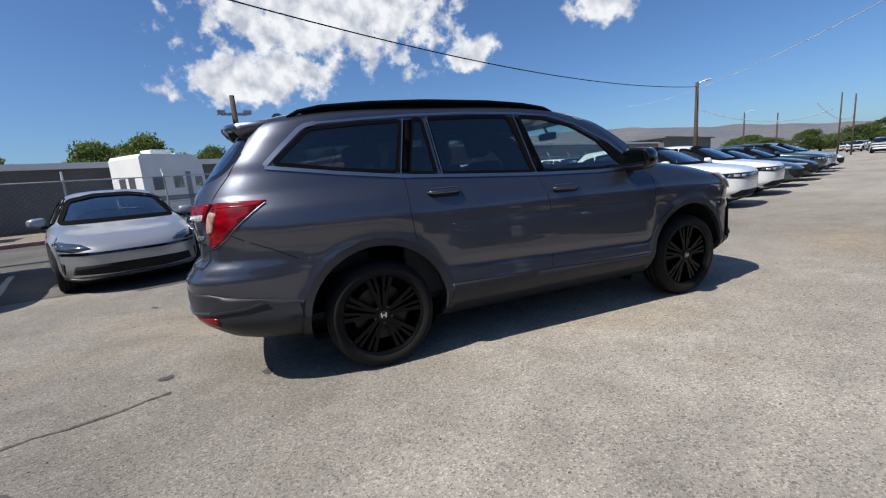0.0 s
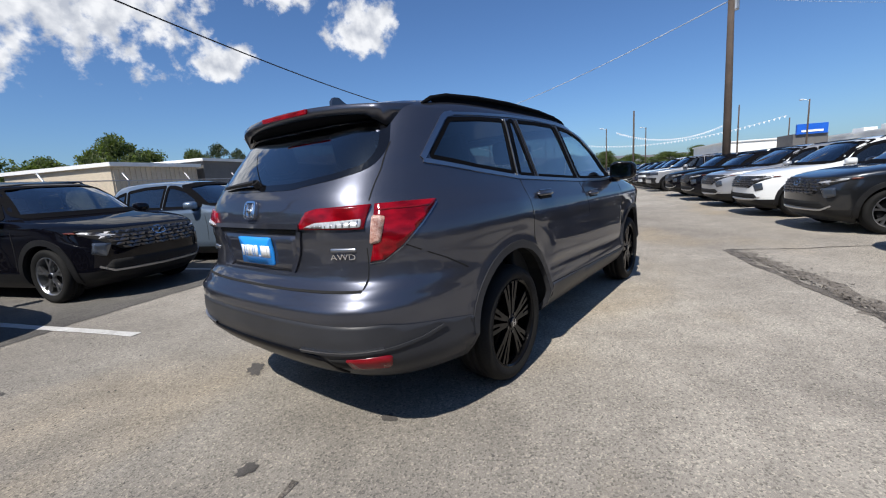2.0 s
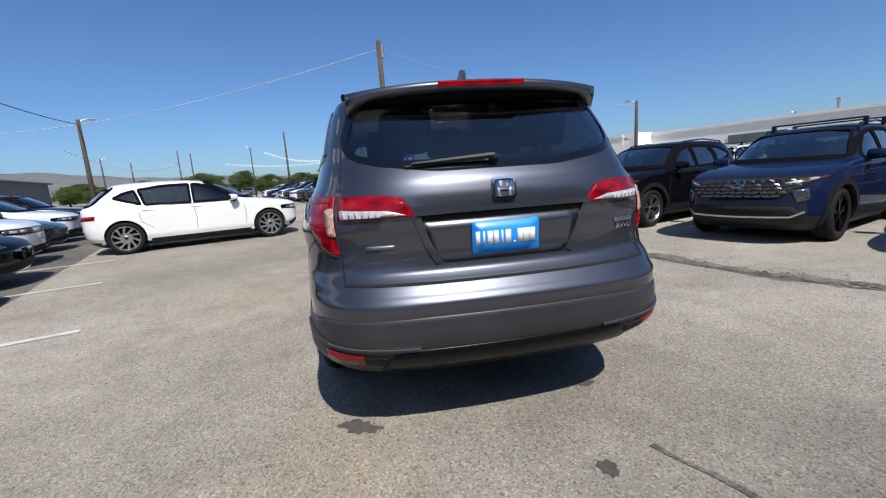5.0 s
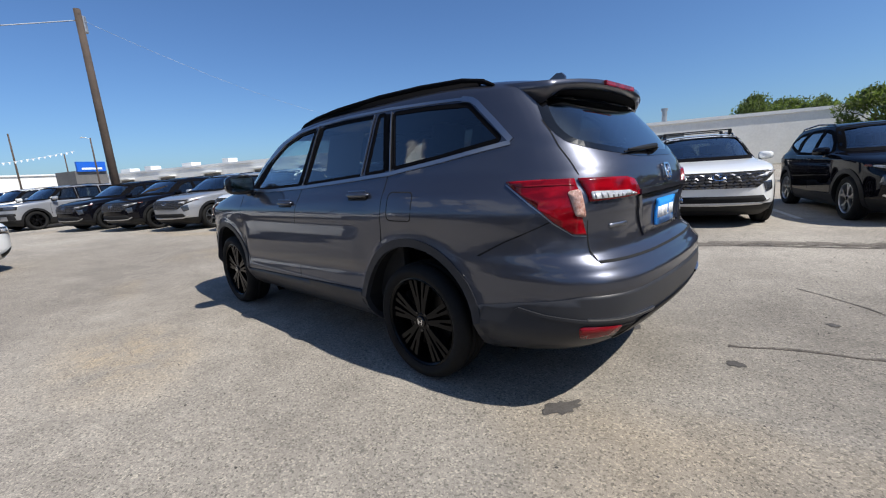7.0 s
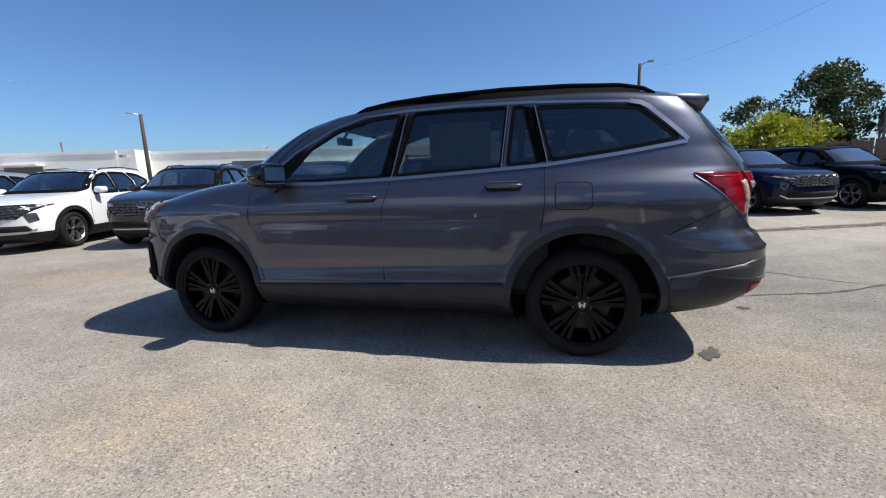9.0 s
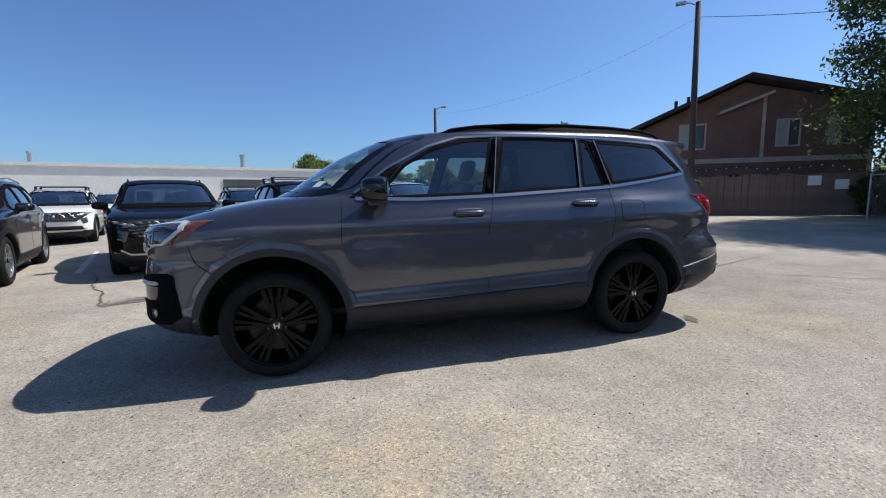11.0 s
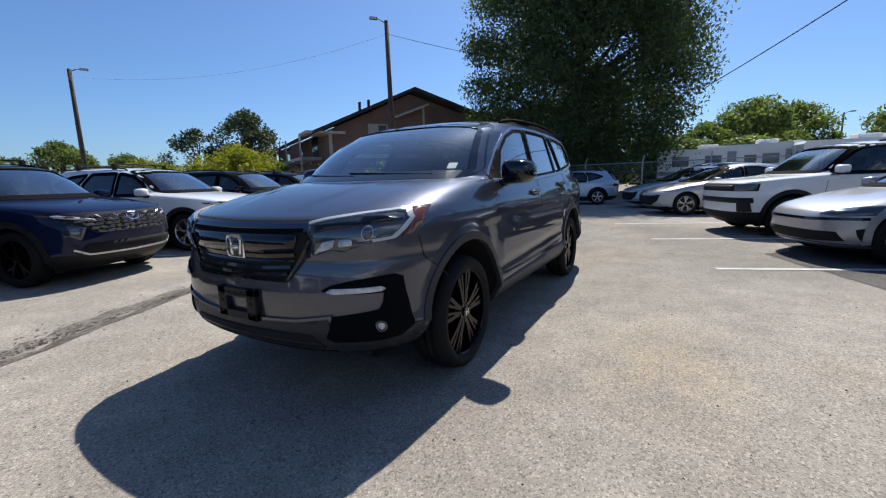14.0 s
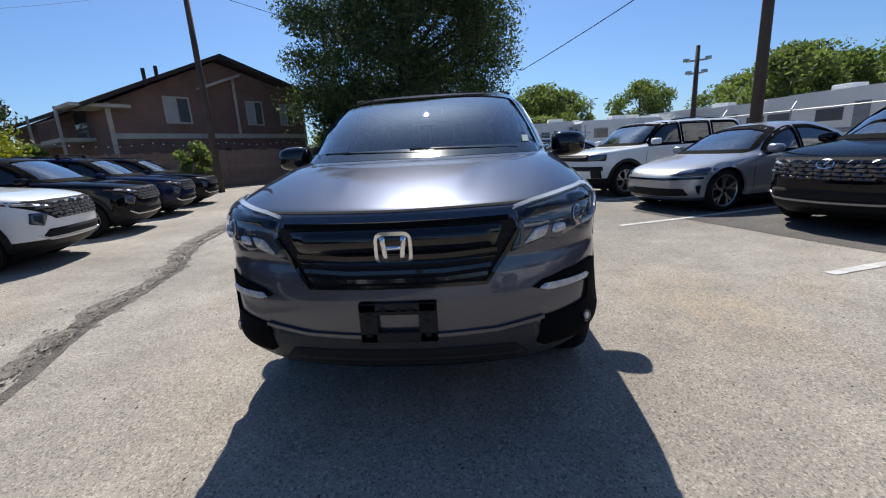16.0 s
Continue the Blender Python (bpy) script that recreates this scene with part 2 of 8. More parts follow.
M["glass_dark"] = glass("privacy_glass", (0.19, 0.20, 0.205), 0.0, 1.0, 0.09)
M["glass_front"] = glass("tinted_glass", (0.88, 0.98, 0.95), 0.0, 1.0, 0.13)
M["glass_ws"] = glass("windscreen_glass", (0.74, 0.88, 0.86), 0.0, 1.0, 0.11)
M["interior"] = rough_surface("black_cabin_trim", (0.012, 0.012, 0.013), (0.02, 0.02, 0.02), 8, 120, 0.75, 0.2, 0.002)
M["seat"] = rough_surface("grey_seat_leather", (0.035, 0.034, 0.034), (0.05, 0.048, 0.047), 8, 90, 0.5, 0.3, 0.003)
M["sheet"] = basic("printed_paper_sheet", (0.30, 0.30, 0.29), 0.7)
M["sticker"] = basic("paper_sticker", (0.62, 0.72, 0.62), 0.6)
M["wood_pole"] = rough_surface("weathered_pole_timber", (0.055, 0.040, 0.031), (0.095, 0.070, 0.054), 1.2, 40, 0.9, 0.6, 0.01)
M["galv"] = rough_surface("galvanised_steel", (0.33, 0.34, 0.35), (0.45, 0.46, 0.47), 4, 60, 0.45, 0.2, 0.002)
M["galv"].node_tree.nodes["Principled BSDF"].inputs["Metallic"].default_value = 0.7
M["cable"] = basic("black_cable", (0.012, 0.012, 0.013), 0.6)
M["cable_pale"] = basic("pale_cable", (0.5, 0.5, 0.5), 0.5)
M["wh_wall"] = rough_surface("cream_warehouse_render", (0.80, 0.78, 0.72), (0.88, 0.865, 0.81), 0.5, 6, 0.85, 0.02, 0.004, lo=0.95, hi=1.04)
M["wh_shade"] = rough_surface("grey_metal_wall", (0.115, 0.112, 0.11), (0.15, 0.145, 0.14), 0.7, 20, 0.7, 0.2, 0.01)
M["roof_white"] = rough_surface("white_roof_edge", (0.74, 0.74, 0.72), (0.80, 0.80, 0.78), 1, 20, 0.6, 0.05, 0.004, lo=0.93, hi=1.05)
M["beige"] = rough_surface("beige_metal_siding", (0.52, 0.44, 0.33), (0.60, 0.52, 0.41), 0.6, 20, 0.6, 0.2, 0.005)
M["siding"] = rough_surface("brown_house_siding", (0.215, 0.128, 0.105), (0.27, 0.165, 0.135), 0.8, 25, 0.85, 0.3, 0.006)
M["house_trim"] = rough_surface("pale_house_trim", (0.50, 0.44, 0.38), (0.6, 0.54, 0.48), 2, 40, 0.8, 0.2, 0.004)
M["shingle"] = rough_surface("dark_roof_shingle", (0.035, 0.03, 0.028), (0.065, 0.055, 0.05), 1.5, 20, 0.95, 0.6, 0.02)
M["fence_wood"] = rough_surface("brown_fence_board", (0.18, 0.118, 0.09), (0.26, 0.18, 0.14), 2, 50, 0.9, 0.4, 0.006)
M["win_glass"] = basic("house_window_glass", (0.10, 0.11, 0.12), 0.08, coat=1)
M["win_blind"] = rough_surface("pale_window_blind", (0.42, 0.43, 0.43), (0.5, 0.5, 0.5), 2, 30, 0.7, 0.2, 0.004)
M["rv"] = rough_surface("white_caravan_skin", (0.76, 0.76, 0.74), (0.83, 0.83, 0.81), 1.2, 25, 0.4, 0.06, 0.004, lo=0.92, hi=1.05)
M["rv_grey"] = rough_surface("grey_caravan_stripe", (0.22, 0.23, 0.25), (0.30, 0.31, 0.33), 2, 25, 0.4, 0.1, 0.003)
M["bark"] = rough_surface("tree_bark", (0.07, 0.052, 0.04), (0.13, 0.10, 0.08), 3, 30, 0.95, 0.9, 0.03)
M["sign_blue"] = basic("blue_sign_face", lin(20, 90, 190), 0.4)
# tan hillside greyed towards blue: the distance haze is part of this colour
M["hill"] = rough_surface("hazed_hillside", (0.115, 0.122, 0.14), (0.165, 0.155, 0.148), 0.004, 0.05, 1.0, 0.0, 0.1)
M["kerb"] = rough_surface("red_kerb_paint", (0.30, 0.12, 0.09), (0.38, 0.30, 0.26), 2, 40, 0.85, 0.3, 0.006)


def leaf(name, a, b, trans=0.35):
    m = basic(name, a, 0.5, spec=0.3)
    nt = m.node_tree
    geo = nt.nodes.new("ShaderNodeNewGeometry")
    c = ramp(m, geo.outputs["Random Per Island"], [(0.0, a), (1.0, b)])
    setc(m, c)
    tl = nt.nodes.new("ShaderNodeBsdfTranslucent")
    mx = nt.nodes.new("ShaderNodeMixShader")
    mx.inputs["Fac"].default_value = trans
    nt.links.new(mixc(m, 1.0, c, (1.3, 1.5, 0.6, 1), "MULTIPLY"), tl.inputs["Color"])
    nt.links.new(nt.nodes["Principled BSDF"].outputs["BSDF"], mx.inputs[1])
    nt.links.new(tl.outputs["BSDF"], mx.inputs[2])
    nt.links.new(mx.outputs["Shader"], nt.nodes["Material Output"].inputs["Surface"])
    return m


M["leaf"] = leaf("green_leaf", (0.080, 0.105, 0.045, 1), (0.150, 0.178, 0.080, 1), 0.58)
M["leaf_dark"] = leaf("deep_green_leaf", (0.045, 0.064, 0.034, 1), (0.10, 0.128, 0.058, 1), 0.45)
M["leaf_yellow"] = leaf("yellow_green_leaf", (0.16, 0.17, 0.02, 1), (0.30, 0.28, 0.035, 1))
M["needle"] = leaf("pine_needle", (0.032, 0.048, 0.026, 1), (0.065, 0.085, 0.042, 1), 0.2)

# ---- mesh helpers ----
def part(name, bm, material, parent, label="", smooth=False):
    """Links a bmesh as one mesh object under a thing or a part."""
    me = bpy.data.meshes.new(name)
    bm.normal_update()
    bm.to_mesh(me)
    bm.free()
    for p in me.polygons:
        p.use_smooth = smooth
    me.materials.append(material)
    ob = new(name, me)
    ob.parent = parent
    if label:
        tagged(ob, label)
    return ob


def thing(name, label, category, group="", kind="", at=None):
    ob = new(name)
    ob.empty_display_size = 0.2
    if at is not None:
        ob.matrix_basis = at
    return tagged(ob, label, category, group, kind)


def mesh_of(name, verts, faces, material, parent=None, smooth=False, label=""):
    me = bpy.data.meshes.new(name)
    me.from_pydata([tuple(v) for v in verts], [], faces)
    me.update()
    if smooth:
        me.polygons.foreach_set("use_smooth", [True] * len(me.polygons))
    me.materials.append(material)
    ob = new(name, me)
    ob.parent = parent
    if label:
        tagged(ob, label)
    return ob


def box(bm, x0, y0, z0, x1, y1, z1, bevel=0.0, m=None):
    r = bmesh.ops.create_cube(bm, size=1)
    vs = r["verts"]
    bmesh.ops.transform(bm, verts=vs, matrix=Matrix.Translation(((x0 + x1) / 2, (y0 + y1) / 2, (z0 + z1) / 2)) @ Matrix.Diagonal((x1 - x0, y1 - y0, z1 - z0, 1)))
    if bevel:
        es = list({e for v in vs for e in v.link_edges})
        vs = list({v for f in bmesh.ops.bevel(bm, geom=es, offset=bevel, segments=2, profile=0.6, affect="EDGES")["faces"] for v in f.verts} | {v for v in vs if v.is_valid})
    if m is not None:
        bmesh.ops.transform(bm, verts=[v for v in vs if v.is_valid], matrix=m)
    return [v for v in vs if v.is_valid]


def a_box(name, x0, y0, z0, x1, y1, z1, material, parent=None, bevel=0.0, label="", m=None, smooth=False):
    bm = bmesh.new()
    box(bm, x0, y0, z0, x1, y1, z1, bevel, m)
    return part(name, bm, material, parent, label, smooth)


def tube(bm, pts, radii, sides=8, cap=True):
    """A tube along points with a radius at each."""
    pts = [Vector(p) for p in pts]
    if not hasattr(radii, "__len__"):
        radii = [radii] * len(pts)
    rings = []
    for i, p in enumerate(pts):
        d = (pts[min(i + 1, len(pts) - 1)] - pts[max(i - 1, 0)]).normalized()
        a = d.cross(Vector((0, 0, 1)) if abs(d.z) < 0.9 else Vector((1, 0, 0))).normalized()
        b = d.cross(a)
        rings.append([bm.verts.new(p + radii[i] * (a * math.cos(2 * math.pi * k / sides) + b * math.sin(2 * math.pi * k / sides))) for k in range(sides)])
    for r, s in zip(rings, rings[1:]):
        for k in range(sides):
            bm.faces.new((r[k], r[(k + 1) % sides], s[(k + 1) % sides], s[k]))
    if cap:
        bm.faces.new(rings[0][::-1])
        bm.faces.new(rings[-1])
    return rings


def lathe(bm, profile, seg=48, axis="y"):
    """Turns a profile of (radius, along) round the y axis."""
    rings = []
    for r, a in profile:
        rings.append([bm.verts.new((r * math.cos(2 * math.pi * k / seg), a, r * math.sin(2 * math.pi * k / seg))) for k in range(seg)])
    for r, s in zip(rings, rings[1:]):
        for k in range(seg):
            bm.faces.new((r[k], s[k], s[(k + 1) % seg], r[(k + 1) % seg]))
    return rings


def pchip_slopes(xs, ys):
    h, d = np.diff(xs), np.diff(ys) / np.diff(xs)
    s = np.zeros(len(xs))
    s[0], s[-1] = d[0], d[-1]
    for i in range(1, len(xs) - 1):
        if d[i - 1] * d[i] > 0:
            w1, w2 = 2 * h[i] + h[i - 1], h[i] + 2 * h[i - 1]
            s[i] = (w1 + w2) / (w1 / d[i - 1] + w2 / d[i])
    return s


def inside(poly, x, y):
    c = False
    for (x0, y0), (x1, y1) in zip(poly, poly[1:] + poly[:1]):
        if (y0 > y) != (y1 > y) and x < (x1 - x0) * (y - y0) / (y1 - y0) + x0:
            c = not c
    return c


def rounded(poly, r=0.03, k=4):
    """The polygon with its corners cut round."""
    out = []
    n = len(poly)
    for i in range(n):
        p, a, b = Vector(poly[i]), Vector(poly[i - 1]), Vector(poly[(i + 1) % n])
        da, db = (a - p), (b - p)
        ra, rb = min(r, da.length * 0.45), min(r, db.length * 0.45)
        s, e = p + da.normalized() * ra, p + db.normalized() * rb
        for j in range(k + 1):
            t = j / k
            q = s * (1 - t) ** 2 + p * 2 * t * (1 - t) + e * t ** 2
            out.append((q.x, q.y))
    return out


def bisect(seq, x):
    lo, hi = 0, len(seq)
    while lo < hi:
        mid = (lo + hi) // 2
        if x < seq[mid]:
            hi = mid
        else:
            lo = mid + 1
    return lo


class Shell:
    """A car body as level outlines. Rows: z, front x, rear x, middle x, half width, roundness in front, roundness behind.
    bow: by how much, for a square metre, the two ends fall back from the middle towards the corners."""

    def __init__(self, rows, relief=None, crown=None, bow=(0.0, 0.0)):
        self.relief, self.crown, self.bow = relief, crown, bow
        self.rows = np.array(rows, float)
        self.zs = [r[0] for r in rows]
        self.cols = [(self.rows[:, k].tolist(), pchip_slopes(self.rows[:, 0], self.rows[:, k]).tolist()) for k in range(1, 7)]
        self.seen = {}

    def at(self, z):
        """The outline's measures at height z, by a monotone cubic through the rows."""
        key = round(z, 5)
        if key not in self.seen:
            zs = self.zs
            z = min(max(z, zs[0]), zs[-1])
            i = min(max(bisect(zs, z) - 1, 0), len(zs) - 2)
            h = zs[i + 1] - zs[i]
            t = (z - zs[i]) / h
            a, b, c, d = 2 * t ** 3 - 3 * t ** 2 + 1, (t ** 3 - 2 * t ** 2 + t) * h, -2 * t ** 3 + 3 * t ** 2, (t ** 3 - t ** 2) * h
            self.seen[key] = [a * y[i] + b * s[i] + c * y[i + 1] + d * s[i + 1] for y, s in self.cols]
        return self.seen[key]

    def fallen(self, front, p, y):
        """How far the end falls back at half width y, at the share p of the way from the middle to the end."""
        return (self.bow[0] if front else self.bow[1]) * y * y * max(p, 0.0) ** 3

    def side(self, x, z):
        xf, xr, xc, w, nf, nr = self.at(z)
        front, x0, y = x > xc, x, 0.0
        for _ in range(4 if self.bow[0] or self.bow[1] else 1):
            p, n = ((x0 - xc) / max(xf - xc, 1e-4), nf) if front else ((xc - x0) / max(xc - xr, 1e-4), nr)
            y = w * max(0.0, 1 - min(max(p, 0.0), 1) ** n) ** (1 / n)
            f = self.fallen(front, p, y)
            x0 = x + f if front else x - f
        return y + self.relief(x, z) * (y / w) ** 6 if self.relief and w > 0.5 else y

    def nose(self, y, z):
        xf, xr, xc, w, nf, nr = self.at(z)
        p = max(0.0, 1 - min(abs(y) / max(w, 1e-4), 1) ** nf) ** (1 / nf)
        x = xc + (xf - xc) * p - self.fallen(True, p, y)
        return x + self.crown(y, z) if self.crown else x

    def tail(self, y, z):
        xf, xr, xc, w, nf, nr = self.at(z)
        p = max(0.0, 1 - min(abs(y) / max(w, 1e-4), 1) ** nr) ** (1 / nr)
        return xc - (xc - xr) * p + self.fallen(False, p, y)

    def round(self, front, a, z):
        """The point at the angle a, in radians, counted from the middle of the nose or the tail round the corner."""
        xf, xr, xc, w, nf, nr = self.at(z)
        n, p, q = nf if front else nr, math.cos(a), math.sin(a)
        k = (abs(p) ** n + abs(q) ** n) ** (-1 / n)
        y = w * k * q
        f = self.fallen(front, k * p, y)
        x = xc + (xf - xc) * k * p - f if front else xc - (xc - xr) * k * p + f
        if self.relief and w > 0.5:
            y += math.copysign(self.relief(x, z) * (abs(y) / w) ** 6, y)
        if front and self.crown:
            x += self.crown(y, z)
        return Vector((x, y, z))

    def angle(self, front, y, z):
        """The angle at which the wrap reaches the half width y."""
        lo, hi = 0.0, 1.2
        for _ in range(24):
            mid = (lo + hi) / 2
            lo, hi = (mid, hi) if self.round(front, mid, z).y < abs(y) else (lo, mid)
        return math.copysign(lo, y)

    def corner(self, front, x, z):
        """The angle at which the wrap has come back to x along the side."""
        lo, hi = 0.3, 1.3
        for _ in range(24):
            mid = (lo + hi) / 2
            lo, hi = (mid, hi) if abs(self.round(front, mid, z).x) > abs(x) else (lo, mid)
        return lo

    def point(self, plane, a, b):
        if plane == "L":
            return Vector((a, self.side(a, b), b))
        if plane == "R":
            return Vector((a, -self.side(a, b), b))
        if plane == "F":
            return Vector((self.nose(a, b), a, b))
        if plane in "NT":
            return self.round(plane == "N", a, b)
        return Vector((self.tail(a, b), a, b))

    def outward(self, plane, a):
        if plane in "NT":
            return Vector((math.cos(a) if plane == "N" else -math.cos(a), math.sin(a), 0))
        return {"L": Vector((0, 1, 0)), "R": Vector((0, -1, 0)), "F": Vector((1, 0, 0)), "B": Vector((-1, 0, 0))}[plane]

    def on(self, plane, a, b, off=0.0):
        """The surface point, off metres outside the surface. Planes: L and R sides, F nose and B tail seen flat, N and T wrapped round the corners."""
        e = 0.006
        p = self.point(plane, a, b)
        n = (self.point(plane, a + e, b) - self.point(plane, a - e, b)).cross(self.point(plane, a, b + e) - self.point(plane, a, b - e))
        if n.length < 1e-9:
            return p
        n.normalize()
        if n.dot(self.outward(plane, a)) < 0:
            n = -n
        return p + n * off

    def grid(self, zs, ns, ne):
        """Rings of vertices: ns points along each side, ne across each end."""
        box_ = [(1 - 2 * i / ns, 1.0) for i in range(ns)] + [(-1.0, 1 - 2 * i / ne) for i in range(ne)]
        box_ = [(1.0, (i / ne) * 2 - 1) for i in range(ne)] + box_[:ns] + box_[ns:] + [(-1 + 2 * i / ns, -1.0) for i in range(ns)]
        rings = []
        for z in zs:
            xf, xr, xc, w, nf, nr = self.at(z)
            ring = []
            for p, q in box_:
                n = nf if p >= 0 else nr
                k = (abs(p) ** n + abs(q) ** n) ** (-1 / n)
                x, y = xc + ((xf - xc) if p >= 0 else (xc - xr)) * k * p, w * k * q
                f = self.fallen(p >= 0, abs(k * p), y)
                x += -f if p >= 0 else f
                if self.relief and w > 0.5:
                    y += math.copysign(self.relief(x, z) * (abs(y) / w) ** 6, y)
                if self.crown and x > 1.0:
                    x += self.crown(y, z)
                ring.append((x, y, z))
            rings.append(ring)
        return np.array(rings)


def flat_grid(poly, cell):
    """A polygon in the plane cut into cells."""
    bm = bmesh.new()
    bm.faces.new([bm.verts.new((p[0], p[1], 0)) for p in poly])
    xs, ys = [p[0] for p in poly], [p[1] for p in poly]
    for axis, lo, hi in ((0, min(xs), max(xs)), (1, min(ys), max(ys))):
        k = math.floor(lo / cell) + 1
        while k * cell < hi - 1e-5:
            co, no = [0, 0, 0], [0, 0, 0]
            co[axis], no[axis] = k * cell + 1e-4, 1
            bmesh.ops.bisect_plane(bm, geom=bm.verts[:] + bm.edges[:] + bm.faces[:], plane_co=co, plane_no=no)
            k += 1
    return bm


def patch(name, shell, plane, poly, material, parent, off=0.004, thick=0.008, cell=0.06, label=""):
    """A panel of that outline, lying on the body, off metres proud of it, with turned-in edges."""
    bm = flat_grid(poly, cell)
    ab = {v: (v.co.x, v.co.y) for v in bm.verts}
    top = bm.faces[:]
    edge = [e for e in bm.edges if len(e.link_faces) == 1] if thick > 0.002 else []
    low = {}
    for e in edge:
        for v in e.verts:
            if v not in low:
                low[v] = bm.verts.new(shell.on(plane, *ab[v], off - thick))
    for v, (a, b) in ab.items():
        v.co = shell.on(plane, a, b, off)
    for e in edge:
        a, b = e.verts
        bm.faces.new((a, b, low[b], low[a]))
    bmesh.ops.recalc_face_normals(bm, faces=bm.faces)
    bm.normal_update()
    want = shell.outward(plane, sum(p[0] for p in poly) / len(poly))
    if sum((f.normal.dot(want) * f.calc_area() for f in top), 0.0) < 0:
        bmesh.ops.reverse_faces(bm, faces=bm.faces)
    ob = part(name, bm, material, parent, label, smooth=True)
    ob.data.shade_smooth()
    return ob


def ribbon(name, shell, plane, pts, width, material, parent, off=0.003, thick=0.006, closed=False, step=0.04, label=""):
    """A narrow moulding along a line on the body."""
    pts = [Vector(p) for p in pts]
    if closed:
        pts = pts + [pts[0]]
    line = []
    for a, b in zip(pts, pts[1:]):
        n = max(1, int((b - a).length / step))
        line += [a.lerp(b, i / n) for i in range(n)]
    if not closed:
        line.append(pts[-1])
    n = len(line)
    bm = bmesh.new()
    rows = []
    for i, p in enumerate(line):
        a, b = (line[i - 1], line[(i + 1) % n]) if closed else (line[max(i - 1, 0)], line[min(i + 1, n - 1)])
        d = (b - a).normalized()
        s = Vector((-d.y, d.x)) * width / 2
        q, r = p + s, p - s
        rows.append([bm.verts.new(c) for c in (shell.on(plane, q.x, q.y, off - thick), shell.on(plane, q.x, q.y, off), shell.on(plane, r.x, r.y, off), shell.on(plane, r.x, r.y, off - thick))])
    for i in range(n if closed else n - 1):
        a, b = rows[i], rows[(i + 1) % n]
        for k in range(3):
            bm.faces.new((a[k], a[k + 1], b[k + 1], b[k]))
    if not closed:
        bm.faces.new(rows[0])
        bm.faces.new(rows[-1][::-1])
    bmesh.ops.recalc_face_normals(bm, faces=bm.faces)
    return part(name, bm, material, parent, label)


def skin(shell, zs, ns, ne, parent, regions, holes):
    """The body's surface split into parts. regions: (name, material, test, label); the first test that holds takes a face. holes: tests that leave a face out."""
    g = shell.grid(zs, ns, ne)
    nz, nr = g.shape[:2]
    du = np.roll(g, -1, 1) - np.roll(g, 1, 1)
    dz = np.gradient(g, axis=0)
    nrm = np.cross(du, dz)
    ln = np.linalg.norm(nrm, axis=2, keepdims=True)
    nrm = nrm / np.maximum(ln, 1e-9)
    nrm[-1] = (0, 0, 1)
    bins = [[] for _ in regions]
    for i in range(nz - 1):
        for j in range(nr):
            k = (j + 1) % nr
            c = (g[i, j] + g[i, k] + g[i + 1, k] + g[i + 1, j]) / 4
            n = nrm[i, j] + nrm[i + 1, k]
            n = n / max(np.linalg.norm(n), 1e-9)
            if any(h(c, n) for h in holes):
                continue
            for b, (_, _, test, _) in zip(bins, regions):
                if test(c, n):
                    b.append((i * nr + j, i * nr + k, (i + 1) * nr + k, (i + 1) * nr + j))
                    break
    co, no = g.reshape(-1, 3), nrm.reshape(-1, 3)
    out = []
    for b, (name, material, _, label) in zip(bins, regions):
        used = sorted({v for f in b for v in f})
        idx = {v: n for n, v in enumerate(used)}
        me = bpy.data.meshes.new(name)
        me.from_pydata([tuple(co[v]) for v in used], [], [tuple(idx[v] for v in f) for f in b])
        me.update()
        me.polygons.foreach_set("use_smooth", [True] * len(me.polygons))
        me.normals_split_custom_set_from_vertices([tuple(no[v]) for v in used])
        me.materials.append(material)
        ob = new(name, me)
        ob.parent = parent
        if label:
            tagged(ob, label)
        out.append(ob)
    return out


def disc_floor(shell, z, parent, material, name="underbody"):
    g = shell.grid([z], 24, 12)[0]
    bm = bmesh.new()
    bm.faces.new([bm.verts.new(p) for p in g])
    bmesh.ops.triangulate(bm, faces=bm.faces)
    return part(name, bm, material, parent)


# ---- wheels ----
def plate(bm, pts, y0, y1):
    """A flat piece of that outline in x and z, from y0 to y1."""
    a = [bm.verts.new((x, y0, z)) for x, z in pts]
    b = [bm.verts.new((x, y1, z)) for x, z in pts]
    n = len(pts)
    bm.faces.new(a)
    bm.faces.new(b[::-1])
    for i in range(n):
        bm.faces.new((a[i], b[i], b[(i + 1) % n], a[(i + 1) % n]))


def pol(r, deg):
    return (r * math.cos(radians(deg)), r * math.sin(radians(deg)))


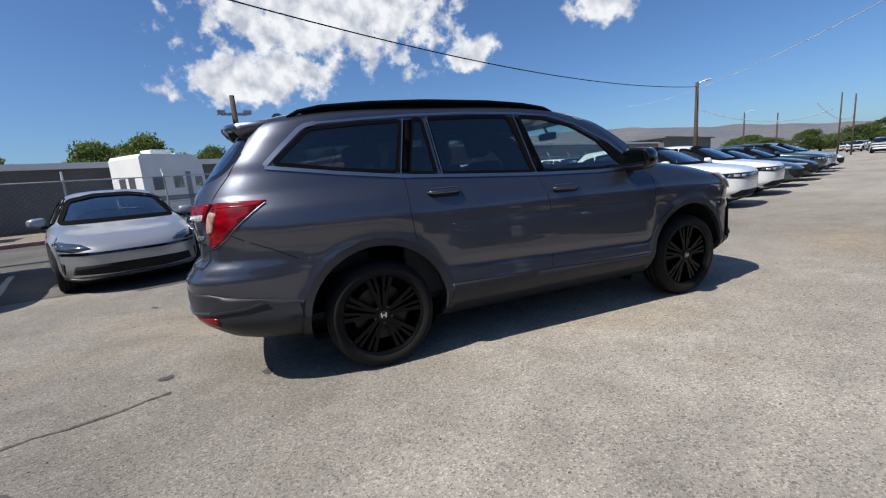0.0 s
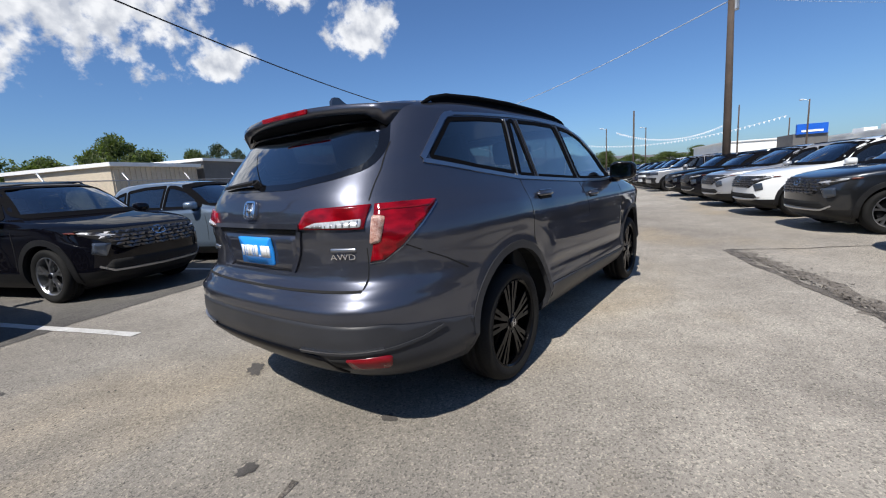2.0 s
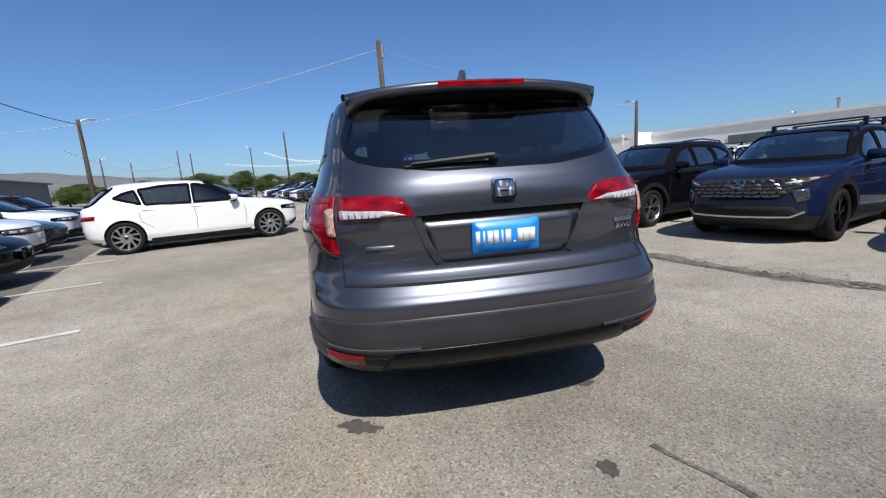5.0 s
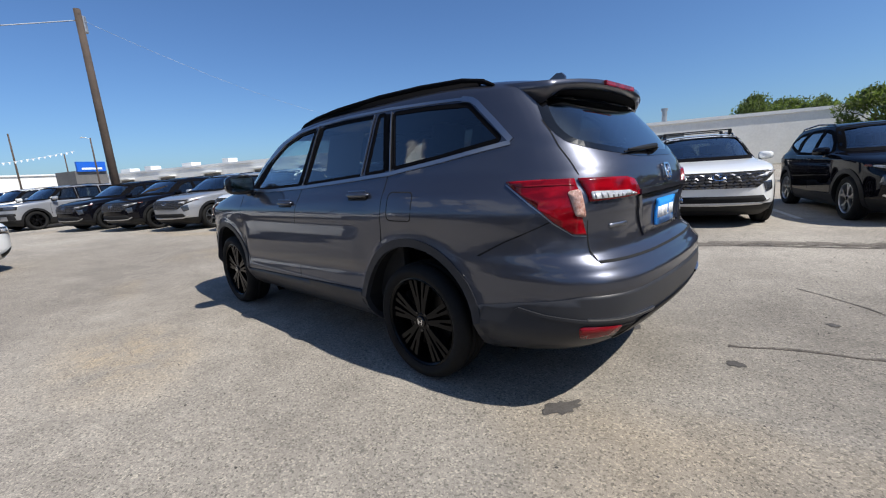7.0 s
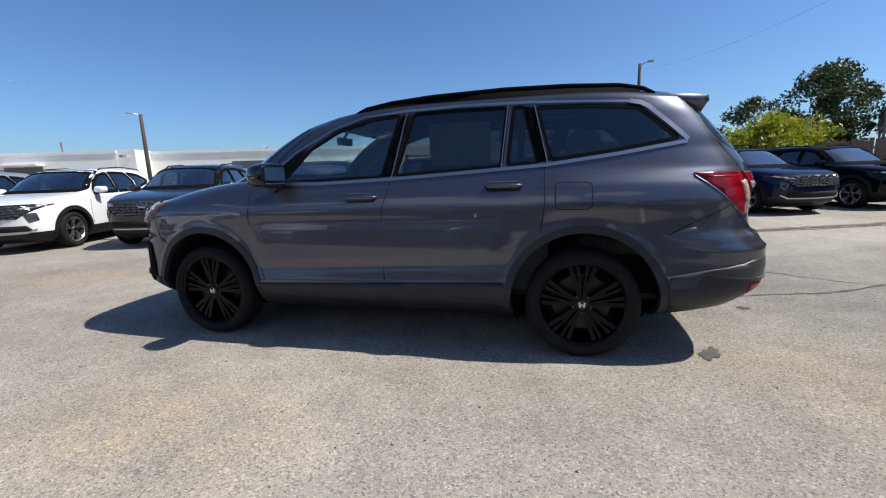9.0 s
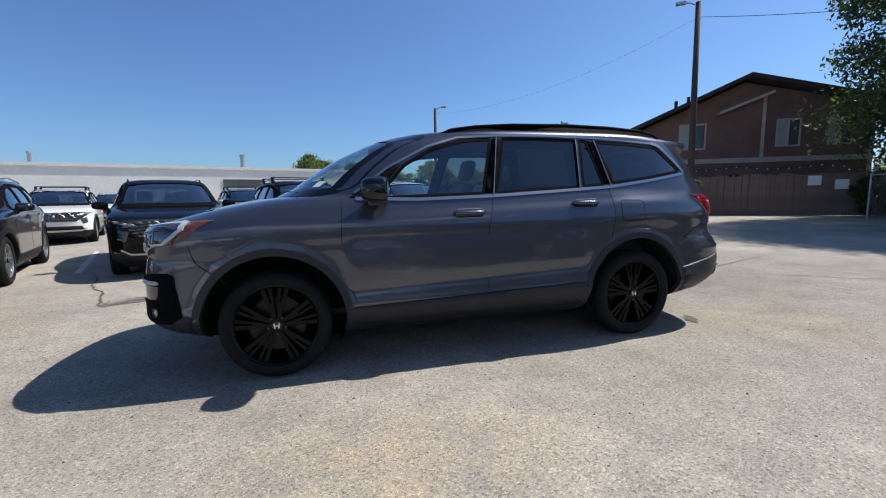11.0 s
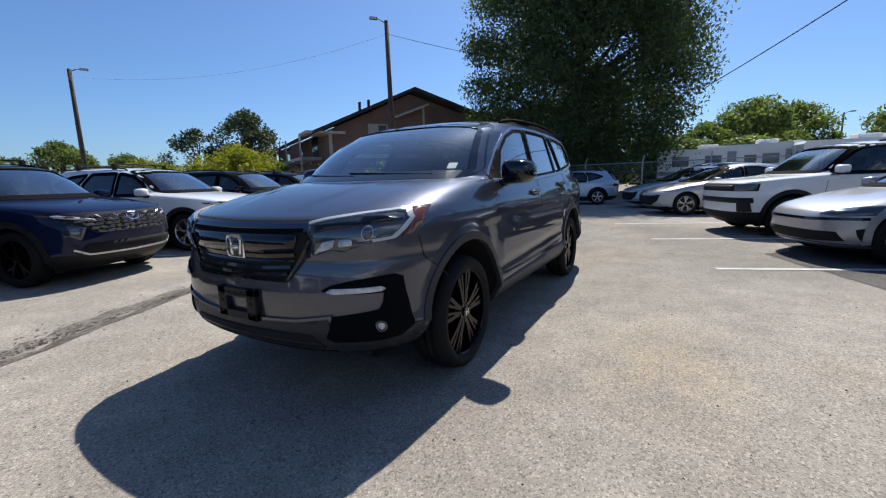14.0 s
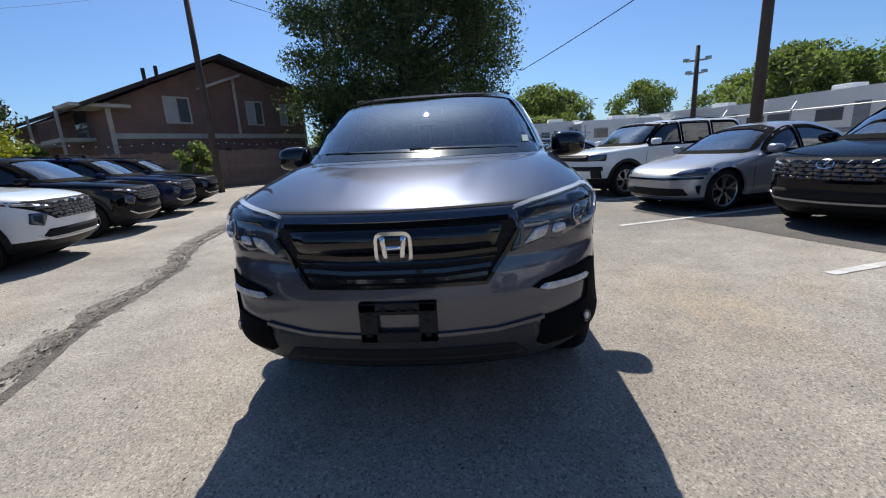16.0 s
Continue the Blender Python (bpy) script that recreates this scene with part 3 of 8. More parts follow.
def wheel_set(r, w, rim_r, style, rim_mat):
    """One wheel at the origin, outer face towards +y: a tyre with rim, hub cap and brake disc."""
    bm = bmesh.new()
    h = w / 2
    prof = [(rim_r * 0.97, -h * 0.78), (rim_r * 1.04, -h * 0.9), (r * 0.86, -h), (r * 0.955, -h * 0.86), (r * 0.99, -h * 0.6), (r, -h * 0.3), (r, -0.02),
            (r - 0.008, -0.018), (r - 0.008, -0.008), (r, -0.006), (r, h * 0.22), (r - 0.008, h * 0.24), (r - 0.008, h * 0.32), (r, h * 0.34), (r * 0.99, h * 0.6), (r * 0.955, h * 0.86), (r * 0.88, h * 0.985), (r * 0.86, h),
            (rim_r * 1.06, h * 0.93), (rim_r * 1.04, h * 0.9), (rim_r * 0.97, h * 0.8)]
    lathe(bm, prof, 56)
    bmesh.ops.recalc_face_normals(bm, faces=bm.faces)
    tyre = part("wheel", bm, M["tyre"], None, smooth=True)
    bm = bmesh.new()
    lathe(bm, [(rim_r, h * 0.80), (rim_r * 1.02, h * 0.86), (rim_r * 0.985, h * 0.88), (rim_r * 0.95, h * 0.80), (rim_r * 0.93, h * 0.3), (rim_r * 0.90, -h * 0.7), (rim_r * 0.97, -h * 0.8)], 56)
    yo, yi = h * 0.70, h * 0.40
    if style == "split":
        for g in range(5):
            c = 90 + 72 * g
            for s in (-1, 1):
                plate(bm, [pol(rim_r * 0.17, c + s * 34), pol(rim_r * 0.17, c + s * 4), pol(rim_r * 0.42, c + s * 3.5), pol(rim_r * 0.95, c + s * 4.5), pol(rim_r * 0.95, c + s * 10), pol(rim_r * 0.60, c + s * 9), pol(rim_r * 0.54, c + s * 11), pol(rim_r * 0.60, c + s * 13), pol(rim_r * 0.95, c + s * 14), pol(rim_r * 0.95, c + s * 20.5), pol(rim_r * 0.44, c + s * 22)], yi, yo)
    elif style == "vane":
        for g in range(10):
            c = 36 * g
            plate(bm, [pol(rim_r * 0.42, c - 8), pol(rim_r * 0.42, c + 8), pol(rim_r * 0.93, c + 24), pol(rim_r * 0.95, c + 12)], yi, yo)
        plate(bm, [pol(rim_r * 0.46, 15 * k) for k in range(24)], yi, yo - 0.006)
    else:
        for g in range(5):
            c = 90 + 72 * g
            plate(bm, [pol(rim_r * 0.16, c - 30), pol(rim_r * 0.16, c + 30), pol(rim_r * 0.5, c + 9), pol(rim_r * 0.94, c + 20), pol(rim_r * 0.95, c + 11), pol(rim_r * 0.60, c), pol(rim_r * 0.95, c - 4), pol(rim_r * 0.94, c - 13), pol(rim_r * 0.5, c - 9)], yi, yo)
    lathe(bm, [(rim_r * 0.20, yi), (rim_r * 0.21, yo - 0.004), (rim_r * 0.17, yo + 0.003), (0.001, yo + 0.003)], 24)
    bmesh.ops.recalc_face_normals(bm, faces=bm.faces)
    part("rim", bm, rim_mat, tyre)
    bm = bmesh.new()
    lathe(bm, [(0.034, yo + 0.002), (0.034, yo + 0.009), (0.030, yo + 0.012), (0.001, yo + 0.013)], 20)
    part("hub_cap", bm, M["gloss"], tyre)
    if style == "split":
        bm = bmesh.new()
        for s in (-1, 1):
            plate(bm, [(s * 0.008, -0.016), (s * 0.016, -0.017), (s * 0.020, 0.017), (s * 0.013, 0.017)], yo + 0.011, yo + 0.016)
        plate(bm, [(-0.011, -0.003), (0.011, -0.003), (0.011, 0.003), (-0.011, 0.003)], yo + 0.011, yo + 0.016)
        part("emblem", bm, M["chrome"], tyre)
        for k in range(5):
            bm = bmesh.new()
            x, z = pol(0.058, 90 + 36 + 72 * k)
            plate(bm, [(x + pol(0.010, 60 * j)[0], z + pol(0.010, 60 * j)[1]) for j in range(6)], yo - 0.01, yo + 0.004)
            part("wheel_nut", bm, M["gloss"], tyre)
    bm = bmesh.new()
    lathe(bm, [(0.07, yi - 0.03), (rim_r * 0.68, yi - 0.03), (rim_r * 0.68, yi - 0.05), (0.07, yi - 0.05)], 32)
    part("brake_disc", bm, M["disc"], tyre)
    bm = bmesh.new()
    lathe(bm, [(rim_r * 0.90, -h * 0.7), (0.001, -h * 0.7)], 24)
    part("inner_shield", bm, M["gap"], tyre)
    return tyre


def put_wheels(car, proto, axles, y_mid, r):
    for x in axles:
        for s in (1, -1):
            w = copy_thing(proto, pose(x, s * y_mid, r, 0, 0, 0 if s > 0 else 180))
            w.parent = car


def discard(ob):
    for o in (*ob.children_recursive, ob):
        bpy.data.objects.remove(o)


# ---- common car parts ----
def wheel_arches(shell, car, axles, zc, r, lip, lip_w, lip_mat, y_in=0.52):
    for x in axles:
        for pl, s in (("L", 1), ("R", -1)):
            arc = [(x + (r + lip_w * 0.3) * math.cos(radians(a)), zc + (r + lip_w * 0.3) * math.sin(radians(a))) for a in range(-14, 195, 8)]
            arc = [p for p in arc if p[1] > shell.rows[0, 0] + 0.03]
            ribbon("arch_moulding", shell, pl, arc, lip_w, lip_mat, car, lip, lip + 0.03)
            bm = bmesh.new()
            a0 = [math.radians(a) for a in range(-30, 211, 10)]
            inner = [bm.verts.new((x + (r + 0.012) * math.cos(a), s * y_in, zc + (r + 0.012) * math.sin(a))) for a in a0]
            outer = [bm.verts.new((x + (r + 0.012) * math.cos(a), s * (shell.side(x + r * math.cos(a), max(zc + r * math.sin(a), shell.rows[0, 0])) - 0.004), zc + (r + 0.012) * math.sin(a))) for a in a0]
            for i in range(len(a0) - 1):
                bm.faces.new((inner[i], inner[i + 1], outer[i + 1], outer[i]))
            bm.faces.new(inner)
            part("wheel_well", bm, M["gap"], car, smooth=False)


def seats(car, rows, width, z, mat):
    """Front and rear seats with headrests."""
    for x, ys in rows:
        for y in ys:
            bm = bmesh.new()
            box(bm, x - 0.24, y - width / 2, z, x + 0.26, y + width / 2, z + 0.16, 0.04)
            box(bm, -0.07, y - width / 2, 0, 0.07, y + width / 2, 0.62, 0.05, Matrix.Translation((x - 0.24, 0, z + 0.10)) @ Euler((0, radians(-14), 0)).to_matrix().to_4x4())
            box(bm, -0.05, y - 0.13, 0.66, 0.05, y + 0.13, 0.86, 0.04, Matrix.Translation((x - 0.24, 0, z + 0.10)) @ Euler((0, radians(-14), 0)).to_matrix().to_4x4())
            part("seat", bm, mat, car, smooth=False)


def door_mirror(car, x, y, z, s, body_mat, k=1.0, tall=1.0):
    """A door mirror on a stalk: housing and mirror glass; tall stretches its height."""
    bm = bmesh.new()
    bmesh.ops.create_uvsphere(bm, u_segments=20, v_segments=12, radius=1)
    for v in bm.verts:
        a = Vector([math.copysign(abs(q) ** 0.62, q) for q in v.co])
        v.co = (max(a.x, -0.62) * 0.11 * k, a.y * 0.122 * k * (1 - 0.12 * max(a.x, 0)), a.z * 0.076 * tall * k * (1 - 0.10 * a.y * s))
    bmesh.ops.transform(bm, verts=bm.verts[:], matrix=Matrix.Translation((x, s * (y + 0.13 * k), z)) @ Euler((0, 0, radians(-s * 12))).to_matrix().to_4x4())
    m = part("door_mirror", bm, body_mat, car, smooth=True)
    bm = bmesh.new()
    box(bm, -0.035, -0.09, -0.05, 0.05, 0.06, 0.0, 0.015, Matrix.Translation((x + 0.01, s * y, z - 0.055)))
    part("mirror_stalk", bm, M["gloss"], m)
    bm = bmesh.new()
    box(bm, -0.003, -0.088 * k, -0.049 * tall * k, 0.003, 0.088 * k, 0.049 * tall * k, 0, Matrix.Translation((x - 0.0675 * k, s * (y + 0.13 * k), z)) @ Euler((0, 0, radians(-s * 12))).to_matrix().to_4x4())
    part("mirror_glass", bm, M["mirror"], m)
    return m


def hood_mark(car, shell, y, z, w, h, mat):
    """An oval badge ring on the nose."""
    c = [(y + w / 2 * math.cos(a * math.pi / 10), z + h / 2 * math.sin(a * math.pi / 10)) for a in range(20)]
    ribbon("badge", shell, "F", c, 0.012, mat, car, 0.012, 0.012, closed=True, step=0.03)
    ribbon("badge_bar", shell, "F", [(y - w * 0.2, z - h * 0.25), (y + w * 0.2, z + h * 0.25)], 0.014, mat, car, 0.012, 0.012)

# ---- the grey sport-utility car ----
def ease(t):
    t = min(max(t, 0.0), 1.0)
    return t * t * (3 - 2 * t)


def flank(x, z):
    """Relief of the car's sides: flared wheel arches, the shoulder line through the handles, hollow lower doors over a ledge."""
    r = 0.0
    for ax in (1.41, -1.41):
        d = math.hypot(x - ax, z - 0.39) - 0.452
        if z > 0.25:
            r += 0.010 * ease((0.095 - d) / 0.075) * ease((z - 0.25) / 0.2)
    if -2.4 < x < 1.5 and z > 0.9:
        k = ease((x + 2.4) / 0.8) * ease((1.5 - x) / 0.6)
        c = 1.045 - 0.035 * (x - 0.4)
        r += k * (0.009 * ease((z - c + 0.20) / 0.20) * ease((c + 0.075 - z) / 0.075))
    if x < -1.0 and z > 0.85:
        r += 0.022 * ease((-1.0 - x) / 0.4) * ease((z - 0.85) / 0.2) * ease((1.24 - z) / 0.12)
    if -1.0 < x < 1.0:
        k = ease((x + 1.0) / 0.16) * ease((1.0 - x) / 0.14)
        c = 0.575 + 0.035 * (0.4 - x)
        if z > c:
            r -= k * 0.020 * ease((z - c) / 0.075) * ease((0.97 - z) / 0.28)
        else:
            r += k * 0.006 * ease((c - z) / 0.03) * ease((z - 0.44) / 0.06)
    return r


def hood_crown(y, z):
    """Relief of the nose: a raised middle to the hood and raised fender tops."""
    a, r = abs(y), 0.0
    if 1.0 < z < 1.22:
        k = ease((z - 1.02) / 0.13) * ease((1.215 - z) / 0.03)
        w = 0.30 + (z - 1.02) * 0.55
        r += k * (0.020 * ease((w - a) / 0.07) + 0.022 * ease((a - w - 0.18) / 0.16))
    return r


HERO = Shell([
    (0.20, 1.92, -1.95, 0, 0.70, 4.6, 5.0), (0.27, 2.14, -2.24, 0, 0.845, 5.4, 5.6), (0.33, 2.26, -2.38, 0, 0.915, 5.8, 6.2), (0.37, 2.31, -2.44, 0, 0.938, 6.2, 6.4),
    (0.44, 2.335, -2.52, 0, 0.968, 7.0, 6.8), (0.475, 2.335, -2.55, 0, 0.972, 7.0, 6.9), (0.50, 2.335, -2.565, 0, 0.964, 7.0, 6.9), (0.60, 2.34, -2.585, 0, 0.954, 7.0, 6.9),
    (0.645, 2.34, -2.58, 0, 0.952, 7.0, 6.9), (0.66, 2.338, -2.590, 0, 0.952, 7.0, 6.9), (0.72, 2.33, -2.590, 0, 0.953, 7.0, 6.9), (0.735, 2.328, -2.572, 0, 0.954, 7.0, 6.8),
    (0.795, 2.315, -2.530, 0, 0.957, 7.0, 6.6), (0.815, 2.308, -2.500, 0, 0.958, 6.8, 6.5), (0.84, 2.315, -2.488, 0, 0.960, 6.8, 6.4),
    (0.93, 2.315, -2.480, 0, 0.962, 6.8, 6.2), (0.985, 2.30, -2.482, 0, 0.9600, 6.8, 6.2), (1.02, 2.262, -2.490, 0, 0.9545, 6.8, 6.2), (1.05, 2.175, -2.492, 0, 0.9465, 6.8, 6.2),
    (1.10, 1.995, -2.495, -0.05, 0.9305, 6.2, 6.0), (1.15, 1.785, -2.490, -0.12, 0.912, 5.6, 5.6), (1.19, 1.58, -2.478, -0.2, 0.896, 5.0, 5.5), (1.215, 1.40, -2.468, -0.28, 0.885, 4.8, 5.4),
    (1.245, 1.35, -2.450, -0.36, 0.872, 5.0, 5.4), (1.32, 1.255, -2.395, -0.45, 0.845, 5.2, 5.4), (1.40, 1.14, -2.333, -0.52, 0.818, 5.4, 5.8),
    (1.50, 0.975, -2.245, -0.6, 0.783, 5.4, 6.2), (1.58, 0.82, -2.165, -0.65, 0.755, 5.2, 6.6), (1.635, 0.66, -2.12, -0.7, 0.732, 4.6, 6.4),
    (1.67, 0.52, -2.07, -0.72, 0.722, 4.4, 5.2), (1.695, 0.37, -2.00, -0.74, 0.700, 4.0, 4.6), (1.72, 0.13, -1.86, -0.76, 0.645, 3.4, 3.8),
    (1.74, -0.18, -1.60, -0.78, 0.54, 2.9, 3.0), (1.755, -0.42, -1.28, -0.78, 0.38, 2.6, 2.6), (1.763, -0.60, -1.02, -0.78, 0.20, 2.4, 2.4), (1.766, -0.75, -0.81, -0.78, 0.015, 2, 2)], flank, hood_crown, (0.20, 0.10))
AX, WR, YM = 1.408, 0.361, 0.826
suv = thing("sport_utility_car", "dark grey metallic sport utility car with black wheels", "car")
G_FRONT = rounded([(0.715, 1.192), (0.50, 1.425), (0.28, 1.545), (0.05, 1.61), (-0.185, 1.628), (-0.075, 1.212)], 0.03)
G_REAR = rounded([(-0.175, 1.216), (-0.285, 1.632), (-0.60, 1.636), (-0.925, 1.630), (-0.893, 1.254)], 0.03)
G_FIX = rounded([(-0.935, 1.258), (-0.968, 1.630), (-1.03, 1.628), (-1.125, 1.27)], 0.02)
G_QUART = rounded([(-1.205, 1.282), (-1.115, 1.622), (-1.42, 1.610), (-1.72, 1.586), (-1.950, 1.383), (-1.56, 1.322)], 0.03)
G_WS = rounded([(-0.80, 1.235), (0.80, 1.235), (0.745, 1.40), (0.655, 1.635), (0.3, 1.662), (-0.3, 1.662), (-0.655, 1.635), (-0.745, 1.40)], 0.06)
G_BACK = rounded([(-0.645, 1.345), (-0.53, 1.308), (-0.28, 1.272), (0.28, 1.272), (0.53, 1.308), (0.645, 1.345), (0.668, 1.43), (0.61, 1.59), (-0.61, 1.59), (-0.668, 1.43)], 0.05)


def arch(axles, zc, r):
    return lambda c, n: abs(c[1]) > 0.5 and any((c[0] - x) ** 2 + (c[2] - zc) ** 2 < r * r for x in axles)


def side_hole(poly):
    return lambda c, n: abs(n[1]) > 0.5 and inside(poly, c[0], c[2])


def front_hole(poly):
    return lambda c, n: n[0] > 0.25 and c[2] > 1.0 and inside(poly, c[1], c[2])


def back_hole(poly):
    return lambda c, n: n[0] < -0.12 and c[2] > 0.9 and inside(poly, c[1], c[2])


zs = sorted(set([round(z, 4) for z in np.arange(0.20, 1.0, 0.02)] + [round(z, 4) for z in np.arange(1.0, 1.24, 0.008)] + [round(z, 4) for z in np.arange(1.24, 1.64, 0.0125)]
                + [round(z, 4) for z in np.arange(1.64, 1.762, 0.005)] + [1.7630, 1.7650, 1.766]))
is_side = lambda c, n: abs(n[1]) > 0.45
skin(HERO, zs, 210, 56, suv, [
    ("sill_cladding", M["plastic"], lambda c, n: c[2] < 0.285 or (abs(c[0]) > 1.8 and c[2] < 0.41), "dark grey lower cladding"),
    ("hood", M["hero"], lambda c, n: c[0] > 1.2 and 1.005 < c[2] < 1.225 and abs(c[1]) < 0.80, ""),
    ("tailgate", M["hero"], lambda c, n: c[0] < -2.1 and abs(c[1]) < 0.715 and c[2] > 0.79, ""),
    ("front_door", M["hero"], lambda c, n: is_side(c, n) and c[1] > 0 and -0.10 < c[0] < 0.94 and c[2] < 1.2, ""),
    ("front_door", M["hero"], lambda c, n: is_side(c, n) and c[1] < 0 and -0.10 < c[0] < 0.94 and c[2] < 1.2, ""),
    ("rear_door", M["hero"], lambda c, n: is_side(c, n) and c[1] > 0 and -1.15 < c[0] <= -0.10 and c[2] < 1.23, ""),
    ("rear_door", M["hero"], lambda c, n: is_side(c, n) and c[1] < 0 and -1.15 < c[0] <= -0.10 and c[2] < 1.23, ""),
    ("body", M["hero"], lambda c, n: True, ""),
], [arch((AX, -AX), 0.376, 0.467), side_hole(G_FRONT), side_hole(G_REAR), side_hole(G_FIX), side_hole(G_QUART), front_hole(G_WS), back_hole(G_BACK)])
disc_floor(HERO, 0.21, suv, M["gap"])
# glass
for pl in "LR":
    patch("front_window", HERO, pl, G_FRONT, M["glass_front"], suv, -0.004, 0.001, 0.08, "lightly tinted side window").visible_shadow = False
    for nm, g in (("rear_window", G_REAR), ("rear_vent_window", G_FIX), ("quarter_window", G_QUART)):
        patch(nm, HERO, pl, g, M["glass_dark"], suv, -0.004, 0.001, 0.08, "dark privacy glass")
    for g in (G_FRONT, G_REAR, G_FIX, G_QUART):
        ribbon("window_seal", HERO, pl, g, 0.024, M["seal"], suv, 0.0015, 0.008, closed=True, step=0.05)
    patch("pillar_cover", HERO, pl, [(-0.20, 1.628), (-0.275, 1.632), (-0.168, 1.215), (-0.082, 1.21)], M["seal"], suv, 0.003, 0.008)
    patch("pillar_cover", HERO, pl, [(-1.035, 1.628), (-1.108, 1.622), (-1.200, 1.28), (-1.130, 1.27)], M["seal"], suv, 0.003, 0.008)
    patch("pillar_cover", HERO, pl, [(0.735, 1.19), (0.52, 1.43), (0.60, 1.42), (0.90, 1.195)], M["seal"], suv, 0.003, 0.008)
    ribbon("window_trim", HERO, pl, [(0.86, 1.186), (0.42, 1.176), (-0.14, 1.192), (-0.65, 1.219), (-1.17, 1.25), (-1.60, 1.303), (-1.998, 1.364)], 0.022, M["satin"], suv, 0.007, 0.012)
    ribbon("window_trim", HERO, pl, [(0.865, 1.225), (0.62, 1.405), (0.32, 1.56), (0.08, 1.633), (-0.23, 1.655), (-0.62, 1.664), (-1.06, 1.656), (-1.40, 1.638), (-1.70, 1.618)], 0.016, M["satin"], suv, 0.006, 0.012)
    ribbon("window_trim", HERO, pl, [(-1.67, 1.621), (-1.735, 1.607), (-1.775, 1.584), (-1.893, 1.478), (-2.000, 1.374)], 0.027, M["satin"], suv, 0.0075, 0.012, step=0.02)
    for a_, b_ in (((-0.238, 1.652), (-0.150, 1.200)), ((-0.930, 1.640), (-0.895, 1.248)), ((-1.100, 1.632), (-1.185, 1.262))):
        ribbon("window_trim", HERO, pl, [a_, b_], 0.006, M["satin"], suv, 0.011, 0.010)
    # panel gaps
    for line in ([(-0.145, 1.18), (-0.09, 0.98), (-0.072, 0.85), (-0.08, 0.55), (-0.092, 0.46), (-0.104, 0.335)], [(-1.165, 1.24), (-1.17, 1.02), (-1.145, 0.84)],
                 [(0.955, 1.17), (0.968, 0.93), (0.93, 0.62), (0.865, 0.45)], [(1.20, 1.13), (1.55, 1.09), (1.73, 1.068)],
                 [(1.67, 0.66), (1.86, 0.80), (1.90, 0.92)]):
        ribbon("panel_gap", HERO, pl, line, 0.0055, M["gap"], suv, 0.0012, 0.004)
    patch("sill", HERO, pl, [(0.955, 0.448), (0.0, 0.475), (-0.915, 0.500), (-0.925, 0.42), (-0.962, 0.315), (-0.5, 0.308), (0.6, 0.308), (0.955, 0.315)], M["bumper"], suv, 0.005, 0.012, 0.06)
    ribbon("panel_gap", HERO, pl, [(0.95, 0.452), (0.0, 0.479), (-0.91, 0.504)], 0.006, M["gap"], suv, 0.0015, 0.005)
    for x0, z0 in ((-0.905, 1.125), (0.07, 1.072)):
        patch("handle_recess", HERO, pl, rounded([(x0 - 0.115, z0 - 0.028), (x0 + 0.10, z0 - 0.030), (x0 + 0.10, z0 + 0.018), (x0 - 0.115, z0 + 0.02)], 0.02), M["gap"], suv, 0.001, 0.004, 0.08)
        bm = bmesh.new()
        s = 1 if pl == "L" else -1
        grip = [(-0.128, 0.004), (-0.105, 0.020), (-0.06, 0.027), (0.0, 0.029), (0.05, 0.026), (0.088, 0.018), (0.108, 0.003)]
        tube(bm, [(x0 + a, s * (HERO.side(x0 + a, z0) + b), z0 + 0.006) for a, b in grip], [0.008, 0.013, 0.015, 0.015, 0.015, 0.013, 0.008], 10)
        part("door_handle", bm, M["hero"], suv, smooth=True)
        ribbon("handle_strip", HERO, pl, [(x0 - 0.10, z0 + 0.020), (x0 + 0.085, z0 + 0.020)], 0.006, M["satin"], suv, 0.026, 0.01)
patch("window_sticker", HERO, "L", [(-0.385, 1.565), (-0.815, 1.555), (-0.825, 1.275), (-0.425, 1.272)], M["sheet"], suv, -0.014, 0.001, 0.1, "white price sheet behind the rear door glass")
fuel = rounded([(-1.232, 1.145), (-1.448, 1.14), (-1.448, 0.98), (-1.232, 0.98)], 0.035)
ribbon("fuel_flap", HERO, "L", fuel, 0.006, M["gap"], suv, 0.0012, 0.004, closed=True)
patch("windscreen", HERO, "F", G_WS, M["glass_ws"], suv, -0.004, 0.001, 0.1, "large windscreen reflecting sky").visible_shadow = False
ribbon("windscreen_seal", HERO, "F", G_WS, 0.055, M["gloss"], suv, 0.002, 0.008, closed=True)
patch("rear_glass", HERO, "B", G_BACK, M["glass_dark"], suv, -0.004, 0.001, 0.1, "dark tinted tailgate glass")
ribbon("rear_glass_seal", HERO, "B", G_BACK, 0.032, M["gloss"], suv, 0.002, 0.008, closed=True)
wheel_arches(HERO, suv, (AX, -AX), 0.376, 0.466, 0.006, 0.048, M["bumper"])
hero_wheel = wheel_set(WR, 0.245, 0.272, "split", M["rim_black"])
put_wheels(suv, hero_wheel, (AX, -AX), YM, WR)
discard(hero_wheel)
